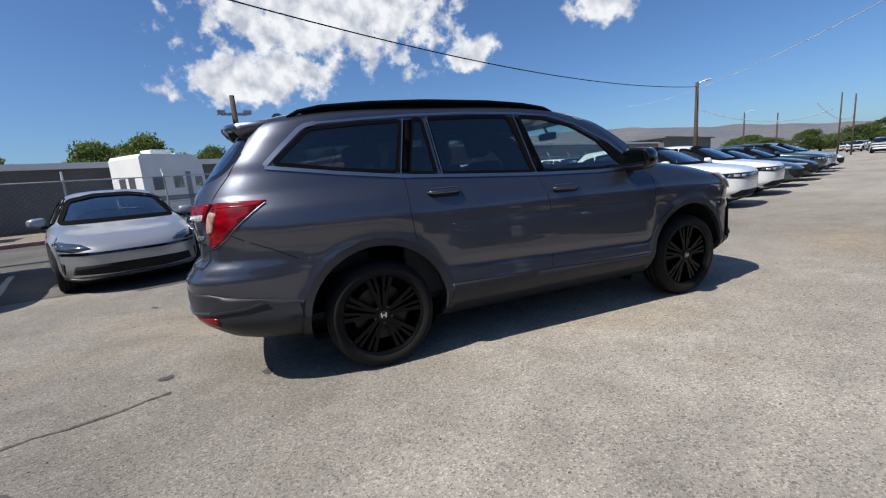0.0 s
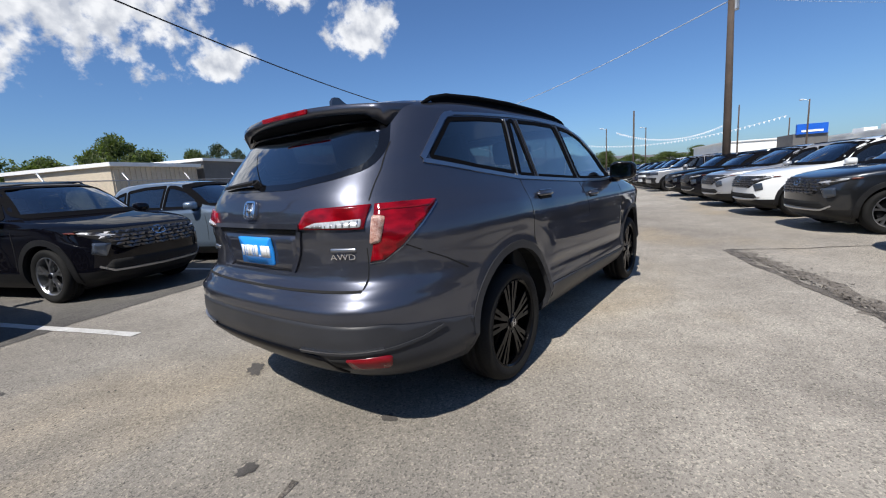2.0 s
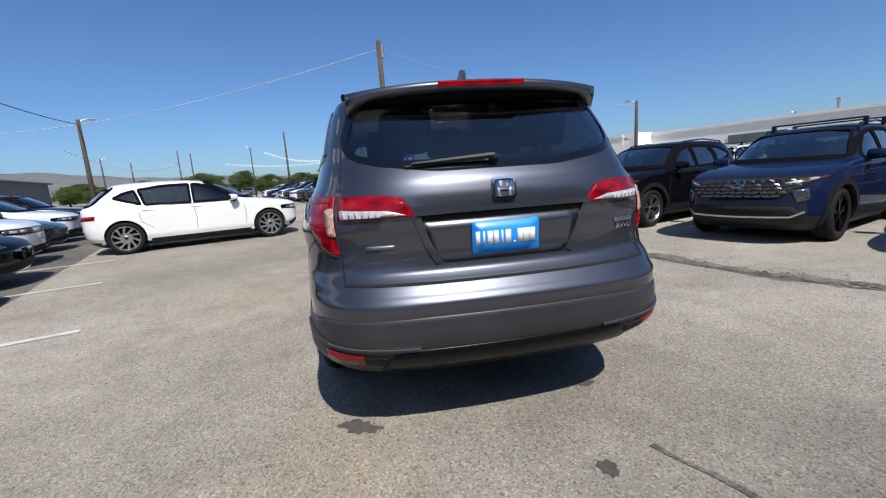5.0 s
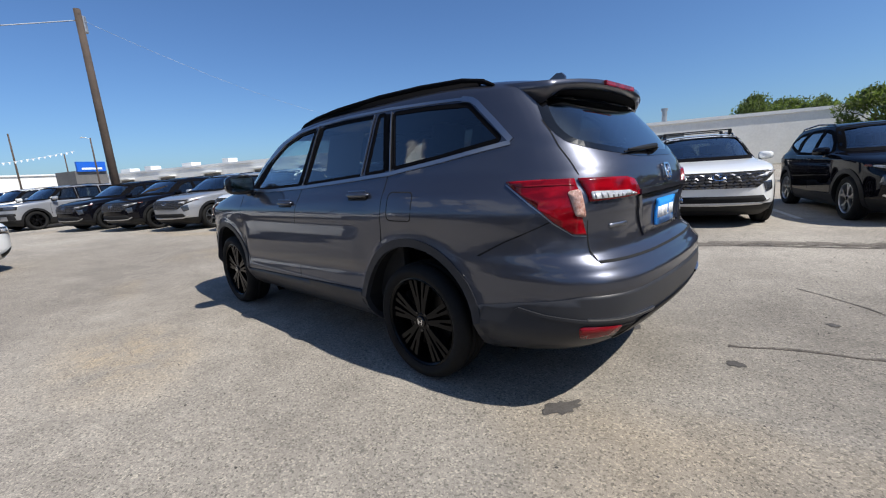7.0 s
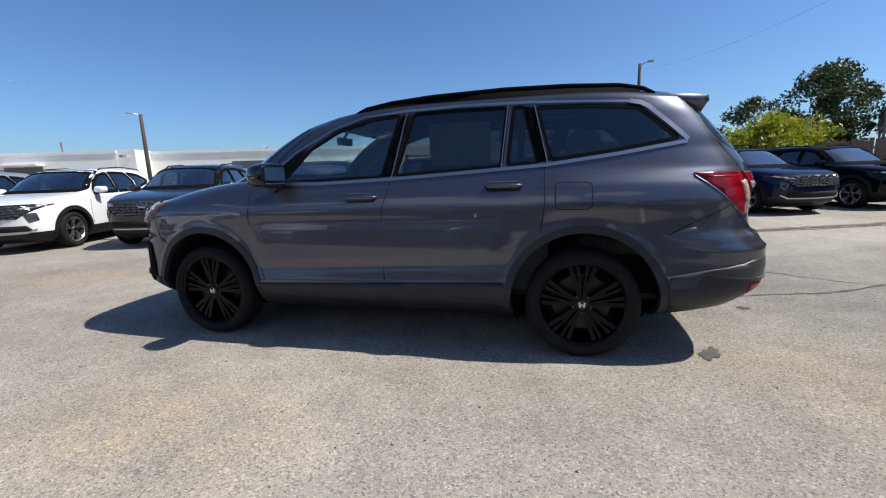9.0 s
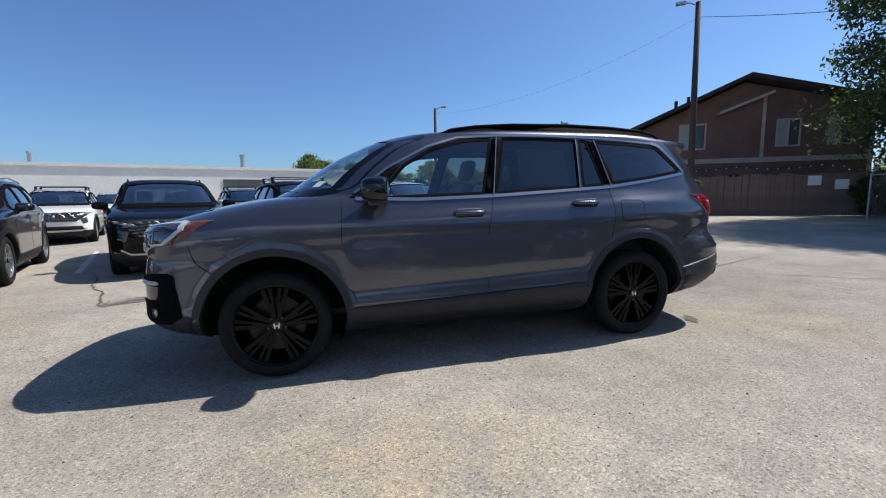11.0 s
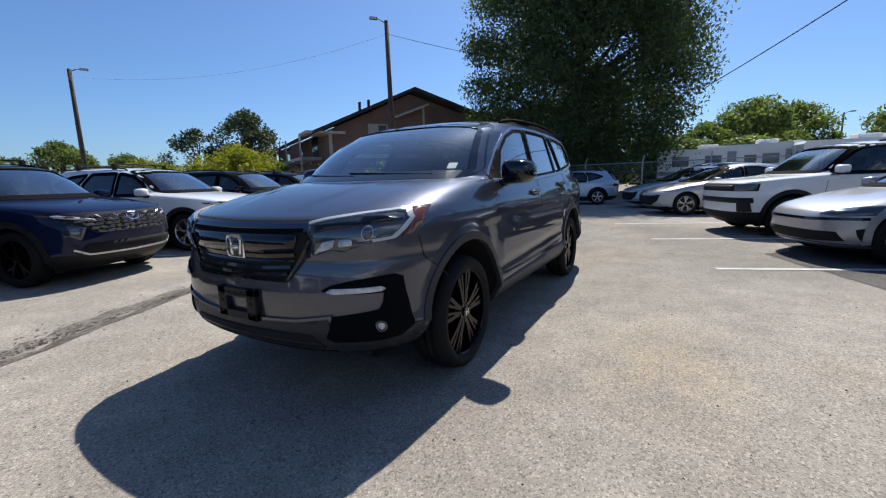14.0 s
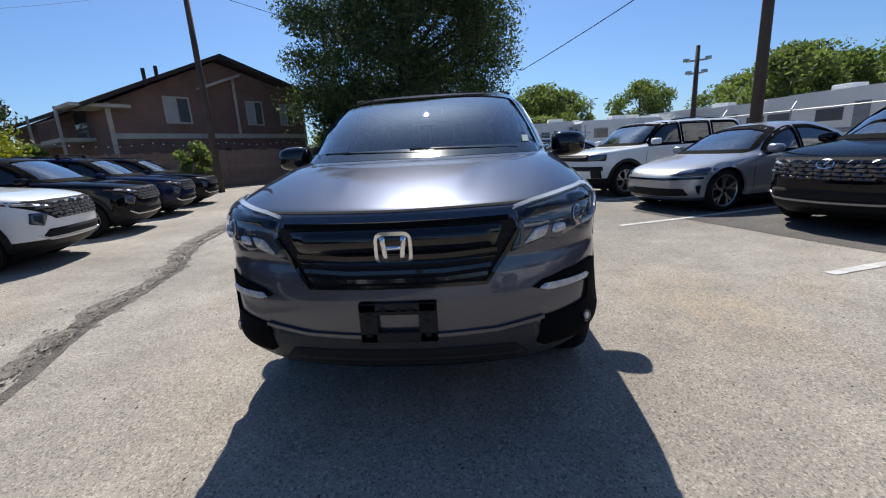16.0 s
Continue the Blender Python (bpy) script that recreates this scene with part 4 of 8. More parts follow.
# rear end
for s in (1, -1):
    sg = lambda poly: [(s * a, b) for a, b in poly][::s]
    pl = "R" if s > 0 else "L"
    g_ = lambda pts: [(s * a, z) for a, z in pts][::s]
    at_y, at_x = lambda y, z: (HERO.angle(False, y, z), z), lambda x, z: (HERO.corner(False, x, z), z)
    tl = patch("tail_lamp", HERO, "T", g_([at_y(0.723, 1.174), at_y(0.80, 1.176), at_x(-2.2, 1.177), at_x(-2.018, 1.174), at_x(-2.03, 1.164), at_x(-2.14, 1.085), at_x(-2.25, 0.985), at_x(-2.315, 0.926), at_y(0.723, 0.918)]), M["red"], suv, 0.007, 0.015, 0.03, "red wraparound tail lamp")
    ribbon("lens_edge", HERO, "T", g_([at_x(-2.024, 1.160), at_x(-2.14, 1.077), at_x(-2.25, 0.977), at_x(-2.318, 0.918), at_y(0.723, 0.911)]), 0.003, M["satin"], tl, 0.0075, 0.008)
    patch("reversing_lens", HERO, "T", g_(rounded([at_y(0.730, 1.000), at_y(0.766, 1.008), at_y(0.773, 1.06), at_y(0.770, 1.116), at_y(0.730, 1.124)], 0.010)), M["blush"], tl, 0.0105, 0.006, 0.03)
    patch("lens_band", HERO, "T", g_([at_y(0.735, 1.150), at_x(-2.2, 1.153), at_x(-2.07, 1.150), at_x(-2.08, 1.144), at_x(-2.2, 1.144), at_y(0.735, 1.142)]), M["red_dim"], tl, 0.0095, 0.004, 0.04)
    tb = patch("tailgate_lamp", HERO, "B", sg([(-0.712, 1.068), (-0.712, 1.172), (-0.50, 1.165), (-0.44, 1.152), (-0.385, 1.082), (-0.40, 1.076)]), M["red"], suv, 0.012, 0.02, 0.04, "red tailgate lamp with clear strip")
    patch("clear_strip", HERO, "B", sg(rounded([(-0.70, 1.076), (-0.70, 1.110), (-0.50, 1.104), (-0.425, 1.083)], 0.008)), M["clear"], tb, 0.0155, 0.006, 0.03)
    for k_ in range(9):
        y_ = -0.69 + 0.027 * k_
        patch("lens_rib", HERO, "B", sg([(y_, 1.080), (y_, 1.104 - 0.0018 * k_), (y_ + 0.005, 1.104 - 0.0018 * k_), (y_ + 0.005, 1.080)]), M["satin"], tb, 0.0175, 0.003, 0.04)
    ribbon("panel_gap", HERO, "T", g_([at_x(-2.235, 0.985), at_x(-2.188, 0.961), at_x(-2.03, 0.891), at_x(-1.885, 0.815)]), 0.005, M["gap"], suv, 0.0012, 0.004)
    ribbon("recess_edge", HERO, "B", sg([(-0.385, 1.068), (-0.345, 0.95), (-0.30, 0.865)]), 0.03, M["hero"], suv, 0.010, 0.014)
    patch("rear_reflector", HERO, "T", g_(rounded([at_y(0.655, 0.442), at_y(0.655, 0.496), at_y(0.80, 0.508), at_y(0.82, 0.50), at_y(0.80, 0.448)], 0.01)), M["red_dim"], suv, 0.016, 0.014, 0.03, "red bumper reflector")
    patch("bumper_mesh_grille", HERO, "T", g_([at_y(0.545, 0.438), at_y(0.565, 0.49), at_y(0.65, 0.496), at_y(0.65, 0.442)]), M["gap"], suv, 0.014, 0.012)
    ribbon("reflector_trim", HERO, "T", g_([at_y(0.42, 0.520), at_y(0.56, 0.525), at_y(0.70, 0.529), at_y(0.82, 0.536), at_x(-2.22, 0.552), at_x(-2.1, 0.576)]), 0.012, M["bumper"], suv, 0.022, 0.022, step=0.02)
    ribbon("trim_edge", HERO, "T", g_([at_y(0.42, 0.528), at_y(0.56, 0.533), at_y(0.70, 0.537), at_y(0.80, 0.543)]), 0.005, M["satin"], suv, 0.0225, 0.02, step=0.02)
    ribbon("panel_gap", HERO, "B", sg([(-0.676, 1.46), (-0.692, 1.28), (-0.716, 1.03), (-0.718, 0.80)]), 0.004, M["gap"], suv, 0.0015, 0.004)
low = [(HERO.corner(False, -1.885, 0.560), 0.560), (HERO.corner(False, -2.1, 0.598), 0.598), (HERO.corner(False, -2.33, 0.632), 0.632), (HERO.angle(False, 0.80, 0.648), 0.648), (HERO.angle(False, 0.4, 0.655), 0.655)]
under = [(HERO.corner(False, -1.915, 0.345), 0.345), (HERO.corner(False, -1.895, 0.45), 0.45)]
patch("rear_bumper_lower", HERO, "T", low + [(-a, z) for a, z in low[::-1]] + [(-a, z) for a, z in under[::-1]] + [(-0.2, 0.39), (0.2, 0.39)] + under, M["bumper"], suv, 0.011, 0.02, 0.035, "satin dark grey lower bumper")
patch("tailgate_recess", HERO, "B", [(-0.365, 1.045), (0.365, 1.045), (0.315, 0.90), (0.275, 0.862), (-0.275, 0.862), (-0.315, 0.90)], M["hero"], suv, 0.002, 0.006, 0.05)
patch("handle_shadow_slot", HERO, "B", [(-0.385, 1.078), (0.385, 1.078), (0.37, 1.05), (-0.37, 1.05)], M["gap"], suv, 0.006, 0.01, 0.06)
ribbon("tailgate_ledge", HERO, "B", [(0.40, 1.088), (0.2, 1.09), (-0.2, 1.09), (-0.40, 1.088)], 0.022, M["hero"], suv, 0.022, 0.026)
ribbon("panel_gap", HERO, "B", [(0.717, 0.794), (0.3, 0.788), (-0.3, 0.788), (-0.717, 0.794)], 0.010, M["gap"], suv, 0.002, 0.005)
patch("skid_garnish", HERO, "B", rounded([(-0.60, 0.395), (-0.54, 0.49), (-0.45, 0.512), (0.45, 0.512), (0.54, 0.49), (0.60, 0.395), (0.3, 0.372), (-0.3, 0.372)], 0.02), M["skid"], suv, 0.018, 0.02, 0.06, "gloss black bumper strip")
# dealer plate with plain bars
dp = patch("dealer_plate", HERO, "B", rounded([(-0.1525, 0.885), (0.1525, 0.885), (0.1525, 1.03), (-0.1525, 1.03)], 0.012), M["plate"], suv, 0.016, 0.012, 0.08, "blue dealer plate with white bars")


def lettering(text, height, width, material, parent, m, depth=0.002):
    cu = bpy.data.curves.new("lettering", "FONT")
    cu.body, cu.size, cu.extrude, cu.align_x, cu.align_y = text, height, depth, "CENTER", "CENTER"
    tmp = bpy.data.objects.new("lettering", cu)
    scene.collection.objects.link(tmp)
    bpy.context.view_layer.update()
    me = bpy.data.meshes.new_from_object(tmp.evaluated_get(bpy.context.evaluated_depsgraph_get()))
    bpy.data.objects.remove(tmp)
    xs = [v.co.x for v in me.vertices]
    k = width / max(max(xs) - min(xs), 1e-6)
    me.transform(Matrix.Diagonal((k, 1, 1, 1)))
    me.transform(m)
    me.materials.append(material)
    ob = new("lettering", me)
    ob.parent = parent
    return ob


def on_back(y, z, off):
    """A frame for writing on the tail: x to the reader's right, y up."""
    p, q, r = HERO.on("B", y, z, off), HERO.on("B", y - 0.05, z, off), HERO.on("B", y, z + 0.03, off)
    x = (q - p).normalized()
    yv = (r - p).normalized()
    n = x.cross(yv).normalized()
    return Matrix.Translation(p) @ Matrix((x, n.cross(x), n)).transposed().to_4x4()


for i, w_ in enumerate((0.018, 0.008, 0.022, 0.022, 0.008, 0.024, 0.006, 0.024, 0.025, 0.028)):
    y_ = 0.132 - 0.0275 * i
    patch("plate_bar", HERO, "B", [(y_ - w_ / 2 - 0.004, 0.925 if i != 6 else 0.925), (y_ + w_ / 2 - 0.004, 0.925), (y_ + w_ / 2 - 0.004, 0.988 if i != 6 else 0.934), (y_ - w_ / 2 - 0.004, 0.988 if i != 6 else 0.934)][::-1], M["white_print"], dp, 0.0205, 0.004, 0.08)
patch("badge_bar", HERO, "B", rounded([(-0.555, 0.965), (-0.675, 0.965), (-0.675, 0.985), (-0.555, 0.985)], 0.006), M["satin"], suv, 0.008, 0.006, 0.08)
lettering("AWD", 0.038, 0.125, M["chrome"], suv, on_back(-0.615, 0.944, 0.006), 0.003)
patch("badge_bar", HERO, "B", rounded([(0.485, 0.938), (0.61, 0.938), (0.61, 0.956), (0.485, 0.956)], 0.006), M["satin"], suv, 0.008, 0.006, 0.08)
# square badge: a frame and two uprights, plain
def maker_badge(plane, y, z, w, h, mat, back):
    b = patch("maker_badge", HERO, plane, rounded([(y - w / 2, z - h / 2), (y + w / 2, z - h / 2), (y + w / 2, z + h / 2), (y - w / 2, z + h / 2)], w * 0.2), back, suv, 0.012, 0.016, 0.06)
    ribbon("badge_frame", HERO, plane, rounded([(y - w * 0.46, z - h * 0.42), (y + w * 0.46, z - h * 0.42), (y + w * 0.46, z + h * 0.44), (y - w * 0.46, z + h * 0.44)], w * 0.2), w * 0.09, mat, b, 0.02, 0.012, closed=True, step=0.02)
    for s in (-1, 1):
        patch("badge_upright", HERO, plane, [(y + s * w * 0.16, z - h * 0.36), (y + s * w * 0.27, z - h * 0.36), (y + s * w * 0.36, z + h * 0.36), (y + s * w * 0.22, z + h * 0.36)][::s], mat, b, 0.02, 0.01)
    patch("badge_crossbar", HERO, plane, [(y - w * 0.2, z - h * 0.08), (y + w * 0.2, z - h * 0.08), (y + w * 0.2, z + h * 0.06), (y - w * 0.2, z + h * 0.06)], mat, b, 0.02, 0.01)


maker_badge("B", 0.0, 1.163, 0.105, 0.092, M["chrome"], M["hero"])
# spoiler with high stop lamp
bm = bmesh.new()
rows_, low_ = [], []
for i in range(25):
    y = -0.64 + 1.28 * i / 24
    e = abs(y) / 0.64
    xt = HERO.tail(y, 1.655) + 0.03
    xe = -2.235 + 0.105 * e ** 3
    zt, ze = 1.695 - 0.030 * e ** 2, 1.672 - 0.030 * e ** 2
    drop = 0.046 + 0.055 * max(0, e - 0.84) / 0.16
    low_.append([(xe + 0.028, y, ze - drop - 0.003), (HERO.tail(y, 1.592) - 0.004, y, 1.588), (HERO.tail(y, 1.592) + 0.02, y, 1.58)])
    rows_.append([bm.verts.new(p) for p in ((xt + 0.10, y, zt + 0.008), (xt, y, zt), ((xt + xe) / 2, y, zt - 0.010), (xe, y, ze), (xe - 0.004, y, ze - 0.030), (xe + 0.03, y, ze - drop), (HERO.tail(y, 1.592) + 0.03, y, 1.592), (xt + 0.14, y, 1.62))])
for a, b in zip(rows_, rows_[1:]):
    for k in range(7):
        bm.faces.new((a[k], a[k + 1], b[k + 1], b[k]))
bm.faces.new(rows_[0])
bm.faces.new(rows_[-1])
bmesh.ops.recalc_face_normals(bm, faces=bm.faces)
spoiler = part("spoiler", bm, M["hero"], suv, smooth=True)
bm = bmesh.new()
box(bm, -2.247, -0.21, 1.641, -2.215, 0.21, 1.668, 0.006)
part("stop_lamp", bm, M["red"], spoiler, "slim red stop lamp")
bm = bmesh.new()
low_ = [[bm.verts.new(p) for p in r] for r in low_[1:-1]]
for a, b in zip(low_, low_[1:]):
    for k in range(2):
        bm.faces.new((a[k], a[k + 1], b[k + 1], b[k]))
part("spoiler_underside", bm, M["seal"], spoiler)
# rear wiper
bm = bmesh.new()
p0, p1 = HERO.on("B", 0.02, 1.292, 0.030), HERO.on("B", 0.38, 1.280, 0.022)
tube(bm, [p0, p0.lerp(p1, 0.5), p1], [0.014, 0.011, 0.005], 6)
tube(bm, [HERO.on("B", 0.02, 1.286, 0.0), p0], 0.022, 8)
tube(bm, [p0 + Vector((0.008, 0.05, -0.010)), p1 + Vector((0.008, 0.03, -0.010))], [0.006, 0.004], 6)
part("rear_wiper", bm, M["plastic"], suv, "black rear wiper arm")
# antenna fin and roof rails
bm = bmesh.new()
plate(bm, [(-1.70, 1.712), (-1.91, 1.675), (-1.905, 1.775), (-1.885, 1.798), (-1.85, 1.800), (-1.79, 1.765)], -0.012, 0.012)
part("antenna_fin", bm, M["hero"], suv)
for s in (1, -1):
    bm = bmesh.new()
    pts = [(0.18, 0.655, 1.672), (0.10, 0.655, 1.700), (-0.10, 0.66, 1.728), (-0.40, 0.665, 1.748), (-0.90, 0.668, 1.758), (-1.30, 0.665, 1.750), (-1.62, 0.66, 1.730), (-1.76, 0.655, 1.703), (-1.83, 0.652, 1.672)]
    tube(bm, [(x, s * y, z) for x, y, z in pts], [0.008, 0.014, 0.015, 0.015, 0.015, 0.015, 0.015, 0.014, 0.008], 8)
    xs = [-0.18, -0.10, 0.10, 0.40, 0.90, 1.30, 1.62, 1.76, 1.83]
    zt = [p[2] for p in pts]
    fin = [(0.16 - 0.1 * i) for i in range(20)]
    foot = [(x, max(1.66, float(np.interp(-x, xs, zt)) - 0.085)) for x in fin]
    crest = [(x, float(np.interp(-x, xs, zt)) - 0.004) for x in fin]
    plate(bm, foot + crest[::-1], s * 0.655 - 0.011, s * 0.655 + 0.011)
    part("roof_rail", bm, M["seal"], suv, "black roof rail", smooth=True)
    door_mirror(suv, 0.725, 0.90, 1.246, s, M["gloss"], 1.0, 1.16)
# nose
grille = patch("grille", HERO, "F", rounded([(-0.47, 0.975), (0.47, 0.975), (0.50, 0.93), (0.415, 0.79), (0.36, 0.705), (-0.36, 0.705), (-0.415, 0.79), (-0.50, 0.93)], 0.03), M["gap"], suv, 0.004, 0.008, 0.06, "gloss black slatted grille")
patch("upper_slat", HERO, "F", rounded([(-0.435, 0.945), (0.435, 0.945), (0.40, 0.862), (0.30, 0.85), (-0.30, 0.85), (-0.40, 0.862)], 0.02), M["gloss"], grille, 0.018, 0.016, 0.06)
ribbon("grille_bar", HERO, "F", [(-0.46, 0.966), (0, 0.960), (0.46, 0.966)], 0.018, M["seal"], grille, 0.012, 0.02)
for z, w in ((0.835, 0.41), (0.805, 0.40), (0.77, 0.385), (0.738, 0.37)):
    ribbon("slat", HERO, "F", [(-w, z + 0.012), (-0.2, z), (0.2, z), (w, z + 0.012)], 0.016, M["gloss"], grille, 0.016, 0.016)
ribbon("grille_rim", HERO, "F", [(0.50, 0.92), (0.42, 0.79), (0.365, 0.712), (-0.365, 0.712), (-0.42, 0.79), (-0.50, 0.92)], 0.016, M["gloss"], grille, 0.014, 0.018)
maker_badge("F", 0.0, 0.873, 0.150, 0.132, M["chrome"], M["gloss"])
ribbon("panel_gap", HERO, "F", [(-0.74, 1.035), (-0.5, 1.018), (0, 1.012), (0.5, 1.018), (0.74, 1.035)], 0.008, M["gap"], suv, 0.002, 0.005)
for s in (1, -1):
    sg = lambda poly: [(s * a, b) for a, b in poly][::s]
    pl = "L" if s > 0 else "R"
    g_ = lambda pts: [(s * a, z) for a, z in pts][::s]
    at_y, at_x = lambda y, z: (HERO.angle(True, y, z), z), lambda x, z: (HERO.corner(True, x, z), z)
    hl = patch("head_lamp", HERO, "N", g_([at_y(0.480, 1.000), at_y(0.63, 1.028), at_y(0.74, 1.044), at_x(1.90, 1.058), at_x(1.735, 1.066), at_x(1.851, 0.992), at_x(1.95, 0.933), at_y(0.784, 0.905), at_y(0.72, 0.886), at_y(0.656, 0.861), at_y(0.607, 0.872), at_y(0.465, 0.826), at_y(0.50, 0.935)]), M["lampdark"], suv, 0.006, 0.018, 0.025, "smoked head lamp with white light guide")
    patch("amber_marker", HERO, "N", g_([at_x(1.875, 1.056), at_x(1.75, 1.062), at_x(1.855, 0.995), at_x(1.955, 0.936), at_x(2.00, 0.922), at_x(1.95, 0.975)]), M["amber"], hl, 0.012, 0.008, 0.025)
    ribbon("light_guide", HERO, "N", g_([at_y(0.484, 0.998), at_y(0.56, 1.015), at_y(0.63, 1.025), at_y(0.72, 1.038), at_x(1.93, 1.050)]), 0.010, M["led"], hl, 0.014, 0.012, step=0.02)
    ribbon("light_guide", HERO, "N", g_([at_x(1.935, 1.050), at_x(1.900, 1.045), at_x(1.925, 1.008), at_x(1.985, 0.965), at_x(2.04, 0.925), at_y(0.772, 0.914)]), 0.014, M["led"], hl, 0.018, 0.016, step=0.015)
    patch("lamp_brow", HERO, "N", g_([at_y(0.50, 0.985), at_y(0.64, 1.012), at_y(0.76, 1.030), at_x(1.97, 1.012), at_x(1.985, 0.998), at_y(0.70, 0.985), at_y(0.60, 0.972), at_y(0.50, 0.948)]), M["gloss"], hl, 0.012, 0.008, 0.03)
    oval = lambda y, z, ry, rz, n=16: sg([(y + ry * math.cos(a * 2 * math.pi / n), z + rz * math.sin(a * 2 * math.pi / n)) for a in range(n)])
    patch("projector", HERO, "F", oval(0.755, 0.950, 0.022, 0.036), M["clear"], hl, 0.0115, 0.004, 0.02)
    patch("projector_lens", HERO, "F", oval(0.755, 0.950, 0.018, 0.030), M["lampdark"], hl, 0.015, 0.004, 0.02)
    patch("reflector", HERO, "F", sg(rounded([(0.515, 0.850), (0.61, 0.882), (0.625, 0.925), (0.565, 0.912)], 0.012)), M["clear"], hl, 0.0115, 0.004, 0.03)
    patch("reflector", HERO, "F", sg(rounded([(0.635, 0.885), (0.70, 0.893), (0.695, 0.925), (0.645, 0.925)], 0.012)), M["clear"], hl, 0.0115, 0.004, 0.03)
    patch("fog_pocket", HERO, "N", g_([at_y(0.555, 0.672), at_y(0.60, 0.698), at_y(0.70, 0.722), at_y(0.80, 0.735), at_x(2.042, 0.738), at_x(2.005, 0.722), at_x(1.985, 0.60), at_x(1.965, 0.462), at_x(2.03, 0.418), at_y(0.80, 0.410), at_y(0.60, 0.408), at_y(0.565, 0.43), at_y(0.60, 0.537), at_y(0.70, 0.552), at_y(0.795, 0.566), at_y(0.808, 0.60), at_y(0.812, 0.652), at_y(0.60, 0.655)]), M["seal"], suv, 0.010, 0.018, 0.02, "black fog lamp surround")
    patch("turn_strip", HERO, "N", g_(rounded([at_y(0.578, 0.664), at_y(0.60, 0.682), at_y(0.80, 0.686), at_y(0.816, 0.672), at_y(0.80, 0.660), at_y(0.61, 0.654)], 0.006)), M["clear"], suv, 0.015, 0.014, 0.02, "clear turn signal strip")
    c_ = HERO.angle(True, 0.800, 0.485)
    ring_ = [(s * (c_ + 0.014 * math.cos(a * math.pi / 8)), 0.485 + 0.025 * math.sin(a * math.pi / 8)) for a in range(16)][::s]
    small_ = [(s * (c_ + 0.010 * math.cos(a * math.pi / 5)), 0.485 + 0.017 * math.sin(a * math.pi / 5)) for a in range(10)][::s]
    fg = patch("fog_lamp", HERO, "N", ring_, M["lampdark"], suv, 0.017, 0.012, 0.01, "round fog lamp")
    ribbon("fog_lamp_ring", HERO, "N", ring_, 0.003, M["dark_chrome"], fg, 0.021, 0.008, closed=True, step=0.006)
    patch("fog_bulb", HERO, "N", small_, M["clear"], fg, 0.020, 0.004, 0.01)
top_ = [(HERO.corner(True, 1.885, 0.460), 0.460), (HERO.corner(True, 1.96, 0.466), 0.466), (HERO.corner(True, 2.03, 0.425), 0.425), (HERO.angle(True, 0.60, 0.415), 0.415), (HERO.angle(True, 0.57, 0.53), 0.53), (HERO.angle(True, 0.40, 0.500), 0.500), (HERO.angle(True, 0.2, 0.492), 0.492)]
low_f = [(HERO.corner(True, 1.895, 0.325), 0.325)]
patch("front_bumper_lower", HERO, "N", top_ + [(-a, z) for a, z in top_[::-1]] + [(-a, z) for a, z in low_f] + [(-0.25, 0.345), (0.25, 0.345)] + low_f, M["bumper"], suv, 0.007, 0.018, 0.035, "satin dark grey lower bumper")
patch("lower_intake", HERO, "F", rounded([(-0.48, 0.440), (0.48, 0.440), (0.545, 0.372), (0.50, 0.350), (-0.50, 0.350), (-0.545, 0.372)], 0.015), M["gap"], suv, 0.010, 0.008, 0.06, "dark lower air intake")
ribbon("bumper_crease_front", HERO, "F", [(-0.60, 0.540), (-0.4, 0.508), (-0.2, 0.500), (0.2, 0.500), (0.4, 0.508), (0.60, 0.540)], 0.016, M["hero"], suv, 0.014, 0.016)
ribbon("lower_lip", HERO, "F", [(-0.56, 0.338), (-0.3, 0.332), (0.3, 0.332), (0.56, 0.338)], 0.014, M["gloss"], suv, 0.012, 0.016)
# empty plate bracket
bm = bmesh.new()
xb = HERO.nose(0, 0.565) + 0.012
for y0, z0, y1, z1 in ((-0.16, 0.48, 0.16, 0.525), (-0.16, 0.61, 0.16, 0.652), (-0.16, 0.48, -0.085, 0.652), (0.085, 0.48, 0.16, 0.652), (-0.09, 0.60, 0.09, 0.63)):
    box(bm, xb - 0.02, y0, z0, xb + 0.012, y1, z1, 0.006)
br = part("plate_bracket", bm, M["plastic"], suv, "empty black number plate bracket")
for y0, z0 in ((-0.135, 0.505), (-0.135, 0.565), (-0.135, 0.60), (0.11, 0.505), (0.11, 0.565), (0.11, 0.60), (-0.07, 0.618), (-0.01, 0.612), (0.04, 0.618)):
    a_box("slot", xb + 0.008, y0, z0, xb + 0.0135, y0 + 0.026, z0 + 0.018, M["gap"], br)
# wipers, cowl
for y0, y1 in ((0.60, -0.05), (0.02, -0.62)):
    bm = bmesh.new()
    pts = [HERO.on("F", y0 + (y1 - y0) * t, 1.232 + 0.025 * t, 0.008) for t in (0, 0.25, 0.5, 0.75, 1)]
    tube(bm, pts, [0.008, 0.006, 0.006, 0.006, 0.004], 6)
    part("wiper", bm, M["plastic"], suv, "black windscreen wiper")
patch("sticker", HERO, "F", [(0.655, 1.275), (0.70, 1.275), (0.697, 1.315), (0.652, 1.315)], M["sticker"], suv, 0.001, 0.001, 0.1, "small pale windscreen sticker")
